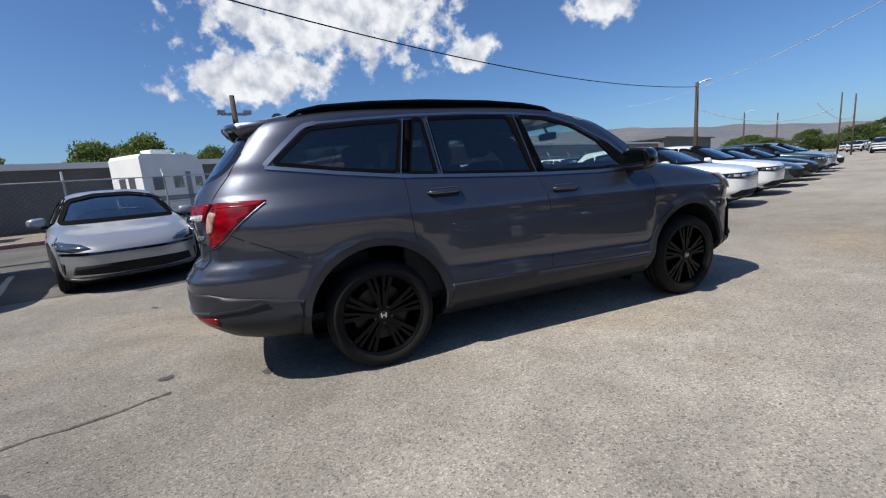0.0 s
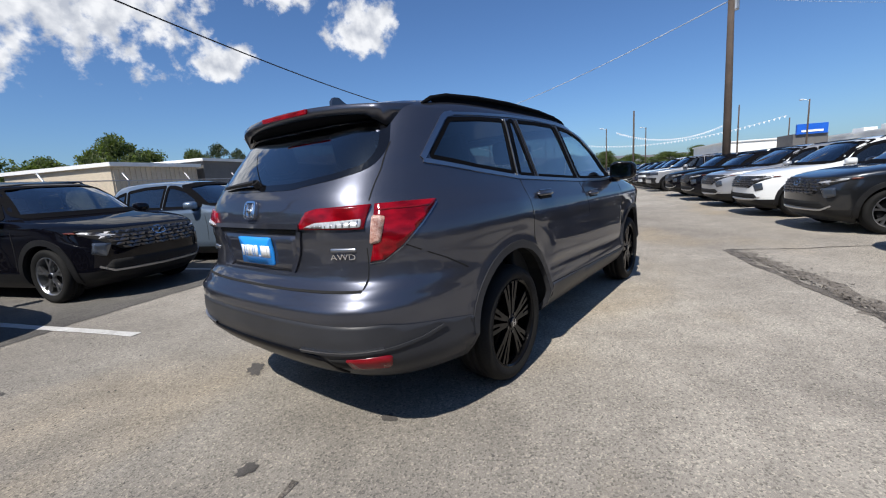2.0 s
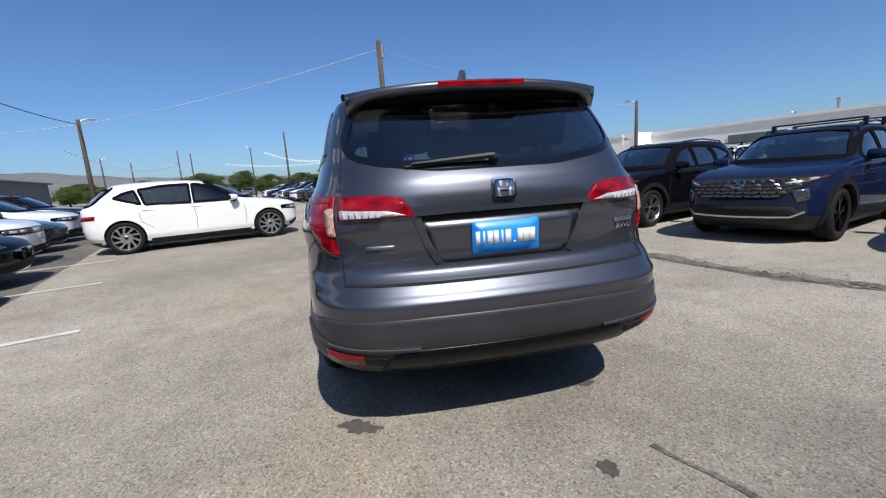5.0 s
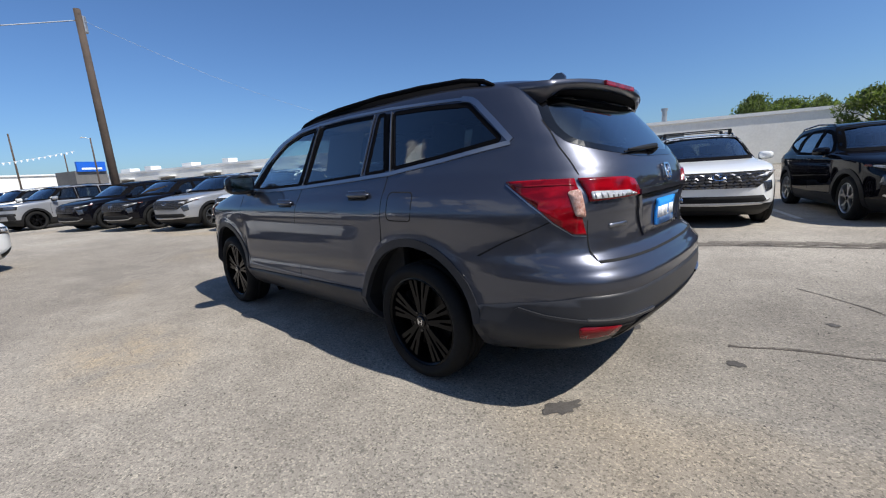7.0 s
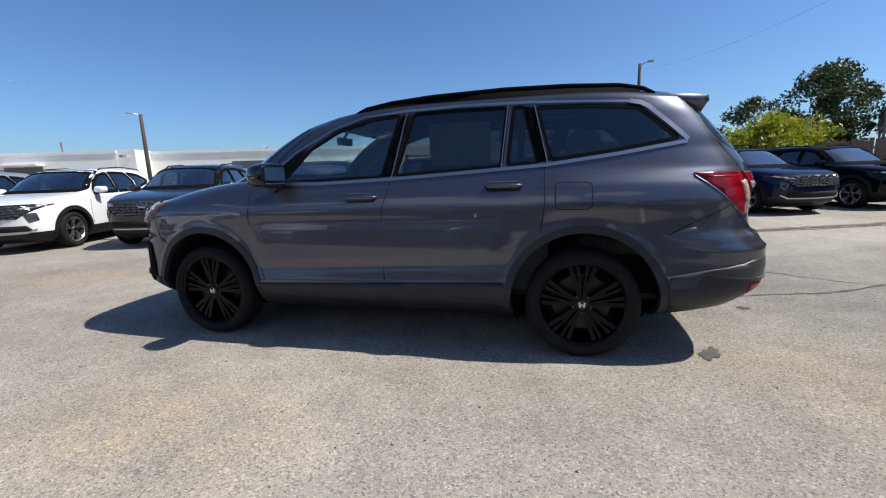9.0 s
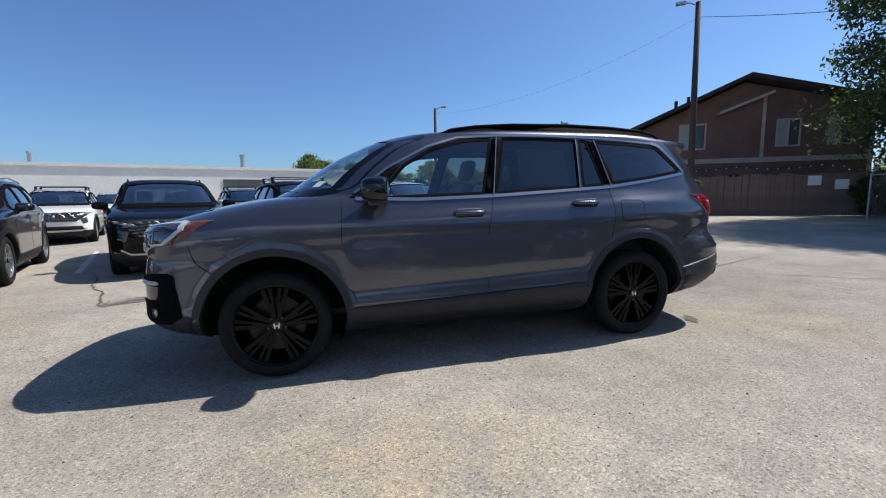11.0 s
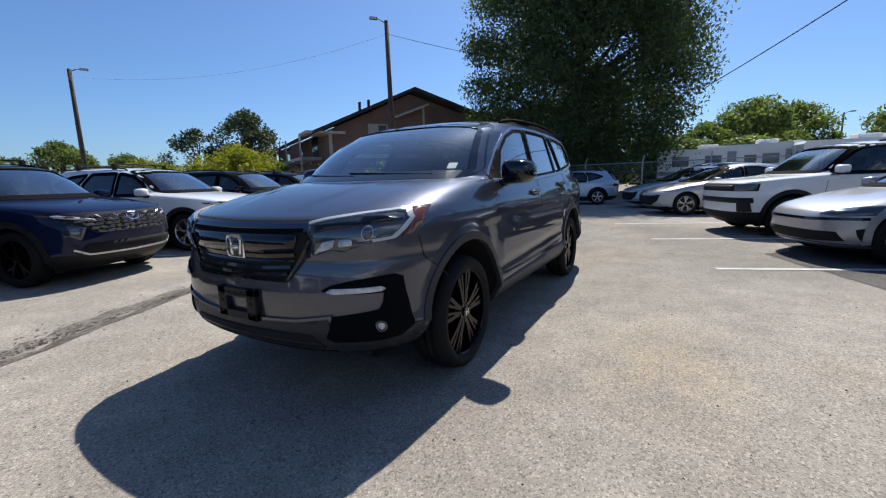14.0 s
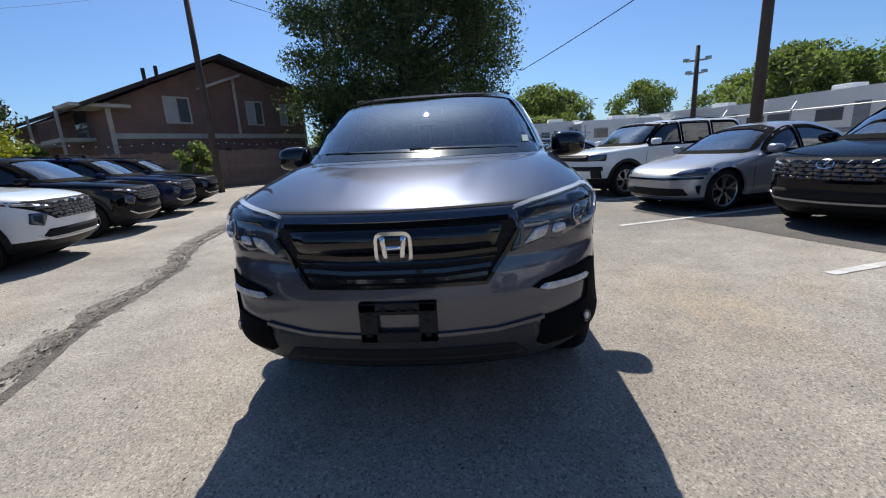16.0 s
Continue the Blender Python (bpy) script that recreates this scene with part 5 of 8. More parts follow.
# cabin
bm = bmesh.new()
box(bm, -2.2, -0.74, 0.36, 1.1, 0.74, 0.40)
part("cabin_floor", bm, M["interior"], suv)
bm = bmesh.new()
box(bm, 0.72, -0.74, 0.75, 1.16, 0.74, 1.12, 0.05)
box(bm, 0.85, -0.70, 1.08, 1.25, 0.70, 1.17, 0.04)
part("dashboard", bm, M["interior"], suv)
bm = bmesh.new()
ringp = [Matrix.Translation((0.60, 0.37, 1.06)) @ Euler((0, radians(-62), 0)).to_matrix().to_4x4() @ Vector((0.185 * math.cos(a * math.pi / 12), 0.185 * math.sin(a * math.pi / 12), 0)) for a in range(25)]
tube(bm, ringp, 0.016, 6, False)
tube(bm, [ringp[0], ringp[12]], 0.02, 6)
tube(bm, [Vector((0.60, 0.37, 1.06)), Vector((0.80, 0.37, 0.95))], 0.035, 8)
part("steering_wheel", bm, M["interior"], suv)
seats(suv, [(0.05, (-0.37, 0.37)), (-0.85, (-0.42, 0.0, 0.42)), (-1.65, (-0.36, 0.36))], 0.46, 0.62, M["seat"])
for s in (1, -1):
    bm = bmesh.new()
    box(bm, -1.2, s * 0.80 - 0.03, 0.42, 0.95, s * 0.80 + 0.03, 1.14, 0.02)
    part("door_lining", bm, M["interior"], suv)
bm = bmesh.new()
box(bm, 0.59, -0.12, 1.50, 0.64, 0.12, 1.57, 0.02)
tube(bm, [(0.63, 0, 1.55), (0.58, 0, 1.62)], 0.012, 6)
part("rear_view_mirror", bm, M["interior"], suv)

# ---- the other cars ----
SPEC = {}
SPEC["crossover"] = dict(
    rows=[(0.19, 2.00, -2.05, 0, 0.83, 5.6, 4.5), (0.30, 2.18, -2.24, 0, 0.895, 5.6, 4.5), (0.45, 2.26, -2.33, 0, 0.925, 5.4, 5), (0.70, 2.275, -2.35, 0, 0.928, 5.2, 5), (0.86, 2.23, -2.36, 0, 0.925, 5, 5),
          (0.93, 2.14, -2.365, 0, 0.92, 5.5, 5.5), (0.985, 1.95, -2.365, 0, 0.92, 6, 5.5), (1.03, 1.70, -2.36, -0.1, 0.905, 6, 5.2), (1.07, 1.38, -2.35, -0.2, 0.89, 5, 5), (1.095, 1.17, -2.335, -0.3, 0.875, 4.4, 4.6), (1.13, 1.08, -2.31, -0.35, 0.855, 4.2, 4.2),
          (1.25, 0.90, -2.22, -0.45, 0.815, 4.2, 4), (1.40, 0.66, -2.08, -0.55, 0.755, 4.2, 4), (1.50, 0.46, -1.98, -0.6, 0.71, 4, 3.8), (1.555, 0.28, -1.90, -0.62, 0.67, 3.6, 3.6), (1.59, 0.08, -1.72, -0.65, 0.60, 3.2, 3.2), (1.615, -0.18, -1.40, -0.68, 0.46, 2.8, 2.8), (1.63, -0.45, -1.0, -0.7, 0.25, 2.5, 2.5), (1.635, -0.66, -0.74, -0.7, 0.02, 2, 2)],
    ax=1.378, r=0.36, arch=0.415, ym=0.78, rim=0.245, clad=0.40,
    side=[[(0.62, 1.085), (0.44, 1.29), (0.20, 1.44), (-0.08, 1.50), (-0.10, 1.075)], [(-0.17, 1.075), (-0.15, 1.505), (-0.72, 1.495), (-0.88, 1.30), (-0.86, 1.10)], [(-0.95, 1.12), (-0.98, 1.30), (-0.82, 1.49), (-1.20, 1.45), (-1.60, 1.31), (-1.45, 1.24)]],
    ws=[(-0.76, 1.125), (0.76, 1.125), (0.62, 1.52), (0.25, 1.55), (-0.25, 1.55), (-0.62, 1.52)], back=[(-0.62, 1.15), (0.62, 1.15), (0.54, 1.50), (-0.54, 1.50)], mirror=(0.64, 0.885, 1.13))
SPEC["streamliner"] = dict(
    rows=[(0.15, 2.00, -2.18, 0, 0.84, 4.8, 4), (0.26, 2.24, -2.40, 0, 0.905, 4.6, 4), (0.40, 2.31, -2.50, 0, 0.93, 4.4, 3.8), (0.56, 2.315, -2.52, 0, 0.935, 4.2, 3.8), (0.655, 2.25, -2.52, 0, 0.935, 4.4, 4), (0.72, 2.12, -2.50, 0, 0.933, 4.8, 4),
          (0.79, 1.88, -2.49, 0, 0.925, 5, 4), (0.85, 1.60, -2.47, 0, 0.915, 5.4, 4), (0.90, 1.33, -2.43, -0.1, 0.90, 5, 4), (0.93, 1.18, -2.36, -0.2, 0.885, 4.4, 4), (1.00, 1.03, -2.20, -0.3, 0.855, 4, 4), (1.12, 0.80, -1.92, -0.35, 0.80, 4, 3.6), (1.24, 0.54, -1.62, -0.38, 0.735, 3.8, 3.4),
          (1.33, 0.31, -1.36, -0.4, 0.665, 3.4, 3.2), (1.39, 0.09, -1.12, -0.42, 0.585, 3, 3), (1.43, -0.10, -0.90, -0.44, 0.46, 2.7, 2.7), (1.45, -0.27, -0.70, -0.45, 0.28, 2.5, 2.5), (1.46, -0.43, -0.47, -0.45, 0.02, 2, 2)],
    ax=1.475, r=0.352, arch=0.395, ym=0.765, rim=0.262, clad=0.26,
    side=[[(0.70, 0.945), (0.50, 1.11), (0.25, 1.24), (0.0, 1.32), (-0.12, 1.335), (-0.10, 0.945)], [(-0.17, 0.945), (-0.19, 1.34), (-0.55, 1.335), (-0.90, 1.25), (-1.20, 1.11), (-1.42, 0.985), (-1.0, 0.95)]],
    ws=[(-0.74, 0.965), (0.74, 0.965), (0.58, 1.30), (0.25, 1.37), (-0.25, 1.37), (-0.58, 1.30)], back=[(-0.62, 1.02), (0.62, 1.02), (0.45, 1.33), (-0.45, 1.33)], mirror=(0.62, 0.87, 1.0))
SPEC["hatchback"] = dict(
    rows=[(0.17, 2.02, -2.05, 0, 0.82, 4.5, 5), (0.28, 2.20, -2.22, 0, 0.885, 4.6, 5), (0.42, 2.28, -2.29, 0, 0.925, 4.8, 5.5), (0.62, 2.29, -2.31, 0, 0.93, 5, 6), (0.80, 2.26, -2.31, 0, 0.93, 5.5, 6), (0.88, 2.16, -2.30, 0, 0.928, 6, 6), (0.94, 1.95, -2.30, 0, 0.925, 6, 6), (0.985, 1.66, -2.295, -0.1, 0.91, 6, 6), (1.02, 1.42, -2.285, -0.2, 0.90, 5, 5.5), (1.045, 1.27, -2.27, -0.3, 0.885, 4.6, 5),
          (1.10, 1.12, -2.22, -0.35, 0.86, 4.4, 4.6), (1.24, 0.86, -2.08, -0.45, 0.80, 4.2, 4.2), (1.38, 0.58, -1.92, -0.5, 0.735, 4, 4), (1.48, 0.32, -1.80, -0.55, 0.68, 3.8, 3.8), (1.535, 0.10, -1.66, -0.6, 0.61, 3.2, 3.2), (1.565, -0.15, -1.38, -0.62, 0.47, 2.8, 2.8), (1.58, -0.42, -0.95, -0.65, 0.25, 2.5, 2.5), (1.585, -0.6, -0.69, -0.65, 0.02, 2, 2)],
    ax=1.5, r=0.358, arch=0.41, ym=0.81, rim=0.262, clad=0.30,
    side=[[(0.78, 1.045), (0.58, 1.22), (0.30, 1.375), (0.02, 1.45), (-0.10, 1.46), (-0.10, 1.045)], [(-0.17, 1.045), (-0.17, 1.465), (-0.70, 1.455), (-1.15, 1.40), (-1.05, 1.06)], [(-1.13, 1.07), (-1.23, 1.385), (-1.45, 1.33), (-1.62, 1.24)]],
    ws=[(-0.77, 1.075), (0.77, 1.075), (0.60, 1.45), (0.25, 1.50), (-0.25, 1.50), (-0.60, 1.45)], back=[(-0.66, 1.10), (0.66, 1.10), (0.56, 1.46), (-0.56, 1.46)], mirror=(0.72, 0.885, 1.09))
SPEC["boxy"] = dict(
    rows=[(0.20, 2.05, -2.15, 0, 0.84, 6, 6), (0.32, 2.25, -2.32, 0, 0.90, 6, 6.5), (0.50, 2.32, -2.38, 0, 0.935, 6.5, 7), (0.75, 2.325, -2.39, 0, 0.94, 7, 7.5), (0.95, 2.30, -2.39, 0, 0.94, 7, 8), (1.02, 2.22, -2.39, 0, 0.938, 7, 8), (1.06, 1.95, -2.39, 0, 0.935, 7, 8), (1.09, 1.60, -2.388, -0.1, 0.925, 7, 7.5), (1.115, 1.32, -2.385, -0.2, 0.915, 6, 7), (1.14, 1.20, -2.38, -0.3, 0.90, 5.4, 6.5),
          (1.25, 1.06, -2.35, -0.5, 0.875, 5, 6), (1.40, 0.86, -2.31, -0.6, 0.83, 5, 6), (1.55, 0.64, -2.26, -0.7, 0.785, 5, 6), (1.62, 0.50, -2.22, -0.75, 0.75, 4.4, 5.5), (1.66, 0.34, -2.12, -0.8, 0.69, 4, 4.6), (1.69, 0.08, -1.90, -0.85, 0.58, 3.4, 3.6), (1.71, -0.3, -1.5, -0.88, 0.36, 2.8, 2.8), (1.72, -0.85, -0.95, -0.9, 0.02, 2, 2)],
    ax=1.408, r=0.37, arch=0.43, ym=0.81, rim=0.25, clad=0.46,
    side=[[(0.80, 1.145), (0.60, 1.40), (0.42, 1.55), (0.25, 1.60), (-0.08, 1.605), (-0.08, 1.14)], [(-0.15, 1.14), (-0.15, 1.605), (-0.98, 1.605), (-0.98, 1.15)], [(-1.06, 1.15), (-1.06, 1.605), (-1.80, 1.59), (-1.92, 1.50), (-1.86, 1.17)]],
    ws=[(-0.80, 1.165), (0.80, 1.165), (0.70, 1.60), (0.3, 1.64), (-0.3, 1.64), (-0.70, 1.60)], back=[(-0.70, 1.18), (0.70, 1.18), (0.64, 1.58), (-0.64, 1.58)], mirror=(0.74, 0.91, 1.21))
SPEC["saloon"] = dict(SPEC["streamliner"], ax=1.36, r=0.33, arch=0.375, rim=0.225)
M["seat_pale"] = rough_surface("grey_cloth_seat", (0.10, 0.10, 0.10), (0.14, 0.14, 0.14), 8, 90, 0.8, 0.3, 0.003)
M["glass_fleet"] = glass("car_window_glass", (0.16, 0.185, 0.185), 0.0, 1.0, 0.08)
M["glass_fleet_ws"] = glass("car_windscreen_glass", (0.55, 0.66, 0.65), 0.0, 1.0, 0.16)
WHEELS = {}


def fleet_wheel(kind, black):
    key = (kind, black)
    if key not in WHEELS:
        s = SPEC[kind]
        WHEELS[key] = wheel_set(s["r"], 0.235, s["rim"], "vane" if kind == "hatchback" else "star", M["rim_black"] if black else M["rim_silver"])
    return WHEELS[key]


def build_car(kind, body, dark_wheels=False, rack=False, plastic_lips=True):
    s = SPEC[kind]
    sh = Shell(s["rows"], bow=(0.13, 0.08))
    car = thing("parked_car", "parked car", "car")
    ax = (s["ax"], -s["ax"])
    z0, z1 = s["rows"][0][0], s["rows"][-1][0]
    zs = sorted(set([round(z0 + (z1 - z0) * i / 84, 4) for i in range(84)] + [r[0] for r in s["rows"]] + [round(z1 - 0.012, 4), round(z1 - 0.004, 4)]))
    wind = [rounded(p, 0.03, 3) for p in s["side"]]
    ws, bk = rounded(s["ws"], 0.05, 3), rounded(s["back"], 0.05, 3)
    zc = s["r"] + 0.01
    ws0 = min(p[1] for p in ws) - 0.1
    skin(sh, zs, 168, 60, car, [
        ("lower_cladding", M["plastic"], lambda c, n: c[2] < s["clad"], ""),
        ("body", body, lambda c, n: True, ""),
    ], [arch(ax, zc, s["arch"])] + [side_hole(p) for p in wind]
        + [lambda c, n: n[0] > 0.2 and c[2] > ws0 and inside(ws, c[1], c[2]), lambda c, n: n[0] < -0.2 and c[2] > ws0 - 0.2 and inside(bk, c[1], c[2])])
    disc_floor(sh, z0 + 0.01, car, M["gap"])
    for pl in "LR":
        for p in wind:
            patch("side_window", sh, pl, p, M["glass_fleet"], car, -0.004, 0.001, 0.15)
            ribbon("window_seal", sh, pl, p, 0.055, M["seal"], car, 0.004, 0.010, closed=True, step=0.08)
        lo = sorted(wind[0] + wind[1], key=lambda q: q[1])[:4]
        zb = min(p[1] for p in wind[0])
        xa, xb = max(p[0] for p in wind[0]), min(p[0] for w in wind for p in w)
        ribbon("belt_trim", sh, pl, [(xa + 0.05, zb - 0.03), (0, zb - 0.028), ((xa + xb) / 2 - 0.4, zb - 0.02)], 0.016, M["gloss"], car, 0.006, 0.01, step=0.1)
        for x in (-0.13, s["ax"] * 0.62, -s["ax"] * 0.80):
            ribbon("panel_gap", sh, pl, [(x, zb - 0.04), (x + 0.04, zb - 0.35), (x + (0.02 if x > -0.5 else 0.24), s["clad"] + 0.03 if x > -0.5 else zb - 0.5)], 0.008, M["gap"], car, 0.002, 0.005, step=0.1)
        for x in (0.02, -0.92):
            ribbon("door_handle", sh, pl, [(x, zb - 0.09), (x - 0.2, zb - 0.085)], 0.026, body, car, 0.02, 0.022, step=0.1)
    patch("windscreen", sh, "F", ws, M["glass_fleet_ws"], car, -0.004, 0.001, 0.15)
    ribbon("windscreen_seal", sh, "F", ws, 0.060, M["seal"], car, 0.0045, 0.010, closed=True, step=0.08)
    patch("rear_glass", sh, "B", bk, M["glass_fleet"], car, -0.004, 0.001, 0.15)
    ribbon("rear_glass_seal", sh, "B", bk, 0.060, M["seal"], car, 0.0045, 0.010, closed=True, step=0.08)
    wheel_arches(sh, car, ax, zc, s["arch"] - 0.005, 0.012, 0.075, M["plastic"] if kind in ("crossover", "boxy") and plastic_lips else body)
    put_wheels(car, fleet_wheel(kind, dark_wheels), ax, s["ym"], s["r"])
    mx, my, mz = s["mirror"]
    for g in (1, -1):
        door_mirror(car, mx, my, mz, g, body, 0.95)
    zt = s["rows"][-1][0]
    bm = bmesh.new()
    box(bm, s["ws"][0][1] - 0.55, -0.70, s["ws"][0][1] - 0.40, s["ws"][0][1] - 0.12, 0.70, s["ws"][0][1] - 0.06, 0.05)
    part("dashboard", bm, M["interior"], car)
    bm = bmesh.new()
    box(bm, -1.8, -0.66, 0.34, 0.95, 0.66, 0.38)
    part("cabin_floor", bm, M["interior"], car)
    k = zt - 1.72
    seats(car, [(-0.02, (-0.36, 0.36)), (-0.90, (-0.34, 0.34))], 0.46, 0.50 + k * 0.5, M["seat_pale"])
    # noses and tails by type
    F = lambda n, poly, mt, off=0.006, r=0.015, cell=0.06: patch(n, sh, "F", rounded(poly, r, 3), mt, car, off, off + 0.006, cell)
    two = lambda n, poly, mt, off=0.006, r=0.012: [patch(n, sh, "F", rounded([(g * a, b) for a, b in poly][::g], r, 3), mt, car, off, off + 0.006, 0.06) for g in (1, -1)]
    tail2 = lambda n, poly, mt, off=0.008: [patch(n, sh, "B", rounded([(g * a, b) for a, b in poly][::g], 0.012, 3), mt, car, off, off + 0.006, 0.06) for g in (1, -1)]
    if kind == "crossover":
        F("grille", [(-0.48, 0.90), (0.48, 0.90), (0.78, 0.905), (0.80, 0.86), (0.70, 0.79), (0.52, 0.655), (-0.52, 0.655), (-0.70, 0.79), (-0.80, 0.86), (-0.78, 0.905)], M["gap"])
        bm = bmesh.new()
        for i in range(5):
            z, w = 0.882 - 0.047 * i, 0.74 - 0.06 * i
            n = 2 * round(w / 0.10)
            for j in range(n):
                y0, y1 = -w + 2 * w * j / n, -w + 2 * w * (j + 1) / n
                sk = 0.012 if (i + j) % 2 else -0.012
                q = [(y0 + 0.006 + sk, z), (y1 - 0.006 + sk, z), (y1 - 0.006 - sk, z - 0.036), (y0 + 0.006 - sk, z - 0.036)]
                rim = [bm.verts.new(sh.on("F", a, b, 0.008)) for a, b in q]
                mid = bm.verts.new(sh.on("F", (y0 + y1) / 2 + sk, z - 0.010, 0.026))
                for k in range(4):
                    bm.faces.new((rim[k], rim[(k + 1) % 4], mid))
        bmesh.ops.recalc_face_normals(bm, faces=bm.faces)
        part("grille_pattern", bm, M["dark_chrome"], car)
        ribbon("hood_edge", sh, "F", [(-0.80, 0.915), (-0.5, 0.908), (0, 0.906), (0.5, 0.908), (0.80, 0.915)], 0.010, M["gap"], car, 0.004, 0.008, step=0.1)
        two("head_lamp", [(0.52, 0.835), (0.76, 0.895), (0.80, 0.89), (0.78, 0.865), (0.57, 0.81)], M["clear"], 0.012)
        two("lamp_pod", [(0.60, 0.74), (0.74, 0.76), (0.76, 0.62), (0.66, 0.58)], M["lampdark"], 0.010)
        F("lower_intake", [(-0.62, 0.53), (0.62, 0.53), (0.70, 0.42), (-0.70, 0.42)], M["gap"])
        ribbon("skid_strip", sh, "F", [(-0.72, 0.46), (-0.60, 0.395), (0, 0.385), (0.60, 0.395), (0.72, 0.46)], 0.022, M["rim_silver"], car, 0.016, 0.016, step=0.1)
        hood_mark(car, sh, 0, 0.835, 0.18, 0.10, M["chrome"])
        two("amber_marker", [(0.805, 0.90), (0.845, 0.905), (0.845, 0.885), (0.80, 0.872)], M["amber"], 0.012, 0.005)
        tail2("tail_lamp", [(0.45, 0.90), (0.80, 0.99), (0.80, 0.86), (0.66, 0.86)], M["red"])
    elif kind in ("streamliner", "saloon"):
        if kind == "streamliner":
            ribbon("nose_band", sh, "F", [(-0.87, 0.585), (-0.4, 0.566), (0.4, 0.566), (0.87, 0.585)], 0.034, M["gloss"], car, 0.008, 0.012, step=0.08)
            F("lower_intake", [(-0.66, 0.415), (0.66, 0.415), (0.70, 0.30), (0.3, 0.275), (-0.3, 0.275), (-0.70, 0.30)], M["gap"])
            two("air_curtain", [(0.76, 0.45), (0.84, 0.48), (0.86, 0.28), (0.78, 0.25)], M["gap"])
            ribbon("lower_lip", sh, "F", [(-0.80, 0.235), (0, 0.225), (0.80, 0.235)], 0.03, M["rim_silver"], car, 0.014, 0.016, step=0.08)
            two("head_lamp", [(0.46, 0.632), (0.56, 0.695), (0.78, 0.745), (0.87, 0.71), (0.865, 0.635), (0.66, 0.605)], M["lampdark"], 0.008)
        else:
            F("grille", [(-0.62, 0.58), (0.62, 0.58), (0.74, 0.62), (0.70, 0.42), (0.55, 0.30), (-0.55, 0.30), (-0.70, 0.42), (-0.74, 0.62)], M["gap"])
            two("head_lamp", [(0.60, 0.655), (0.84, 0.69), (0.86, 0.64), (0.70, 0.60)], M["clear"], 0.010)
            hood_mark(car, sh, 0, 0.62, 0.15, 0.075, M["chrome"])
        tail2("tail_lamp", [(0.30, 0.80), (0.82, 0.82), (0.84, 0.74), (0.30, 0.745)], M["red"])
    elif kind == "hatchback":
        F("nose_band", [(-0.86, 0.80), (0.86, 0.80), (0.86, 0.70), (0.62, 0.665), (-0.62, 0.665), (-0.86, 0.70)], M["gloss"])
        two("head_lamp", [(0.50, 0.775), (0.80, 0.785), (0.82, 0.715), (0.52, 0.70)], M["lampdark"], 0.012)
        for y in (0.56, 0.68):
            two("pixel_lamp", [(y, 0.765), (y + 0.08, 0.768), (y + 0.08, 0.72), (y, 0.716)], M["clear"], 0.016, 0.006)
        F("lower_intake", [(-0.62, 0.42), (0.62, 0.42), (0.76, 0.30), (-0.76, 0.30)], M["gap"])
        ribbon("lower_lip", sh, "F", [(-0.80, 0.36), (-0.66, 0.255), (0, 0.245), (0.66, 0.255), (0.80, 0.36)], 0.028, M["rim_silver"], car, 0.014, 0.016, step=0.08)
        tail2("tail_lamp", [(0.30, 0.88), (0.84, 0.89), (0.84, 0.80), (0.30, 0.80)], M["red"])
    else:
        F("grille", [(-0.88, 0.98), (0.88, 0.98), (0.88, 0.84), (-0.88, 0.84)], M["gap"])
        F("grille_band", [(-0.60, 0.95), (0.60, 0.95), (0.60, 0.87), (-0.60, 0.87)], M["plastic"], 0.016)
        two("head_lamp", [(0.64, 0.97), (0.87, 0.97), (0.87, 0.85), (0.64, 0.85)], M["lampdark"], 0.016)
        F("mid_band", [(-0.86, 0.72), (0.86, 0.72), (0.86, 0.62), (-0.86, 0.62)], M["plastic"], 0.008)
        F("lower_intake", [(-0.80, 0.44), (0.80, 0.44), (0.78, 0.32), (-0.78, 0.32)], M["gap"])
        two("fog_pocket", [(0.70, 0.68), (0.84, 0.68), (0.84, 0.46), (0.70, 0.46)], M["plastic"], 0.012)
        tail2("tail_lamp", [(0.55, 0.80), (0.86, 0.80), (0.86, 0.68), (0.55, 0.68)], M["red"])
    if kind in ("crossover", "boxy"):
        for g in (1, -1):
            bm = bmesh.new()
            zr = zt - 0.055
            tube(bm, [(0.0, g * 0.60, zr - 0.03), (-0.08, g * 0.60, zr + 0.02), (-0.75, g * 0.61, zr + 0.06), (-1.5, g * 0.60, zr + 0.01), (-1.6, g * 0.595, zr - 0.05)], 0.016, 6)
            part("roof_rail", bm, M["gloss"], car)
        if rack:
            for x in (-0.30, -1.15):
                bm = bmesh.new()
                box(bm, x - 0.03, -0.62, zt + 0.045, x + 0.03, 0.62, zt + 0.07, 0.008)
                for g in (1, -1):
                    box(bm, x - 0.035, g * 0.6 - 0.03, zt - 0.05, x + 0.035, g * 0.6 + 0.03, zt + 0.06, 0.008)
                part("roof_bar", bm, M["plastic"], car)
    return car


BASE = {}
NAMES = {"crossover": "sport_utility_car", "boxy": "boxy_sport_utility_car", "hatchback": "electric_hatchback", "streamliner": "electric_sedan", "saloon": "sedan"}


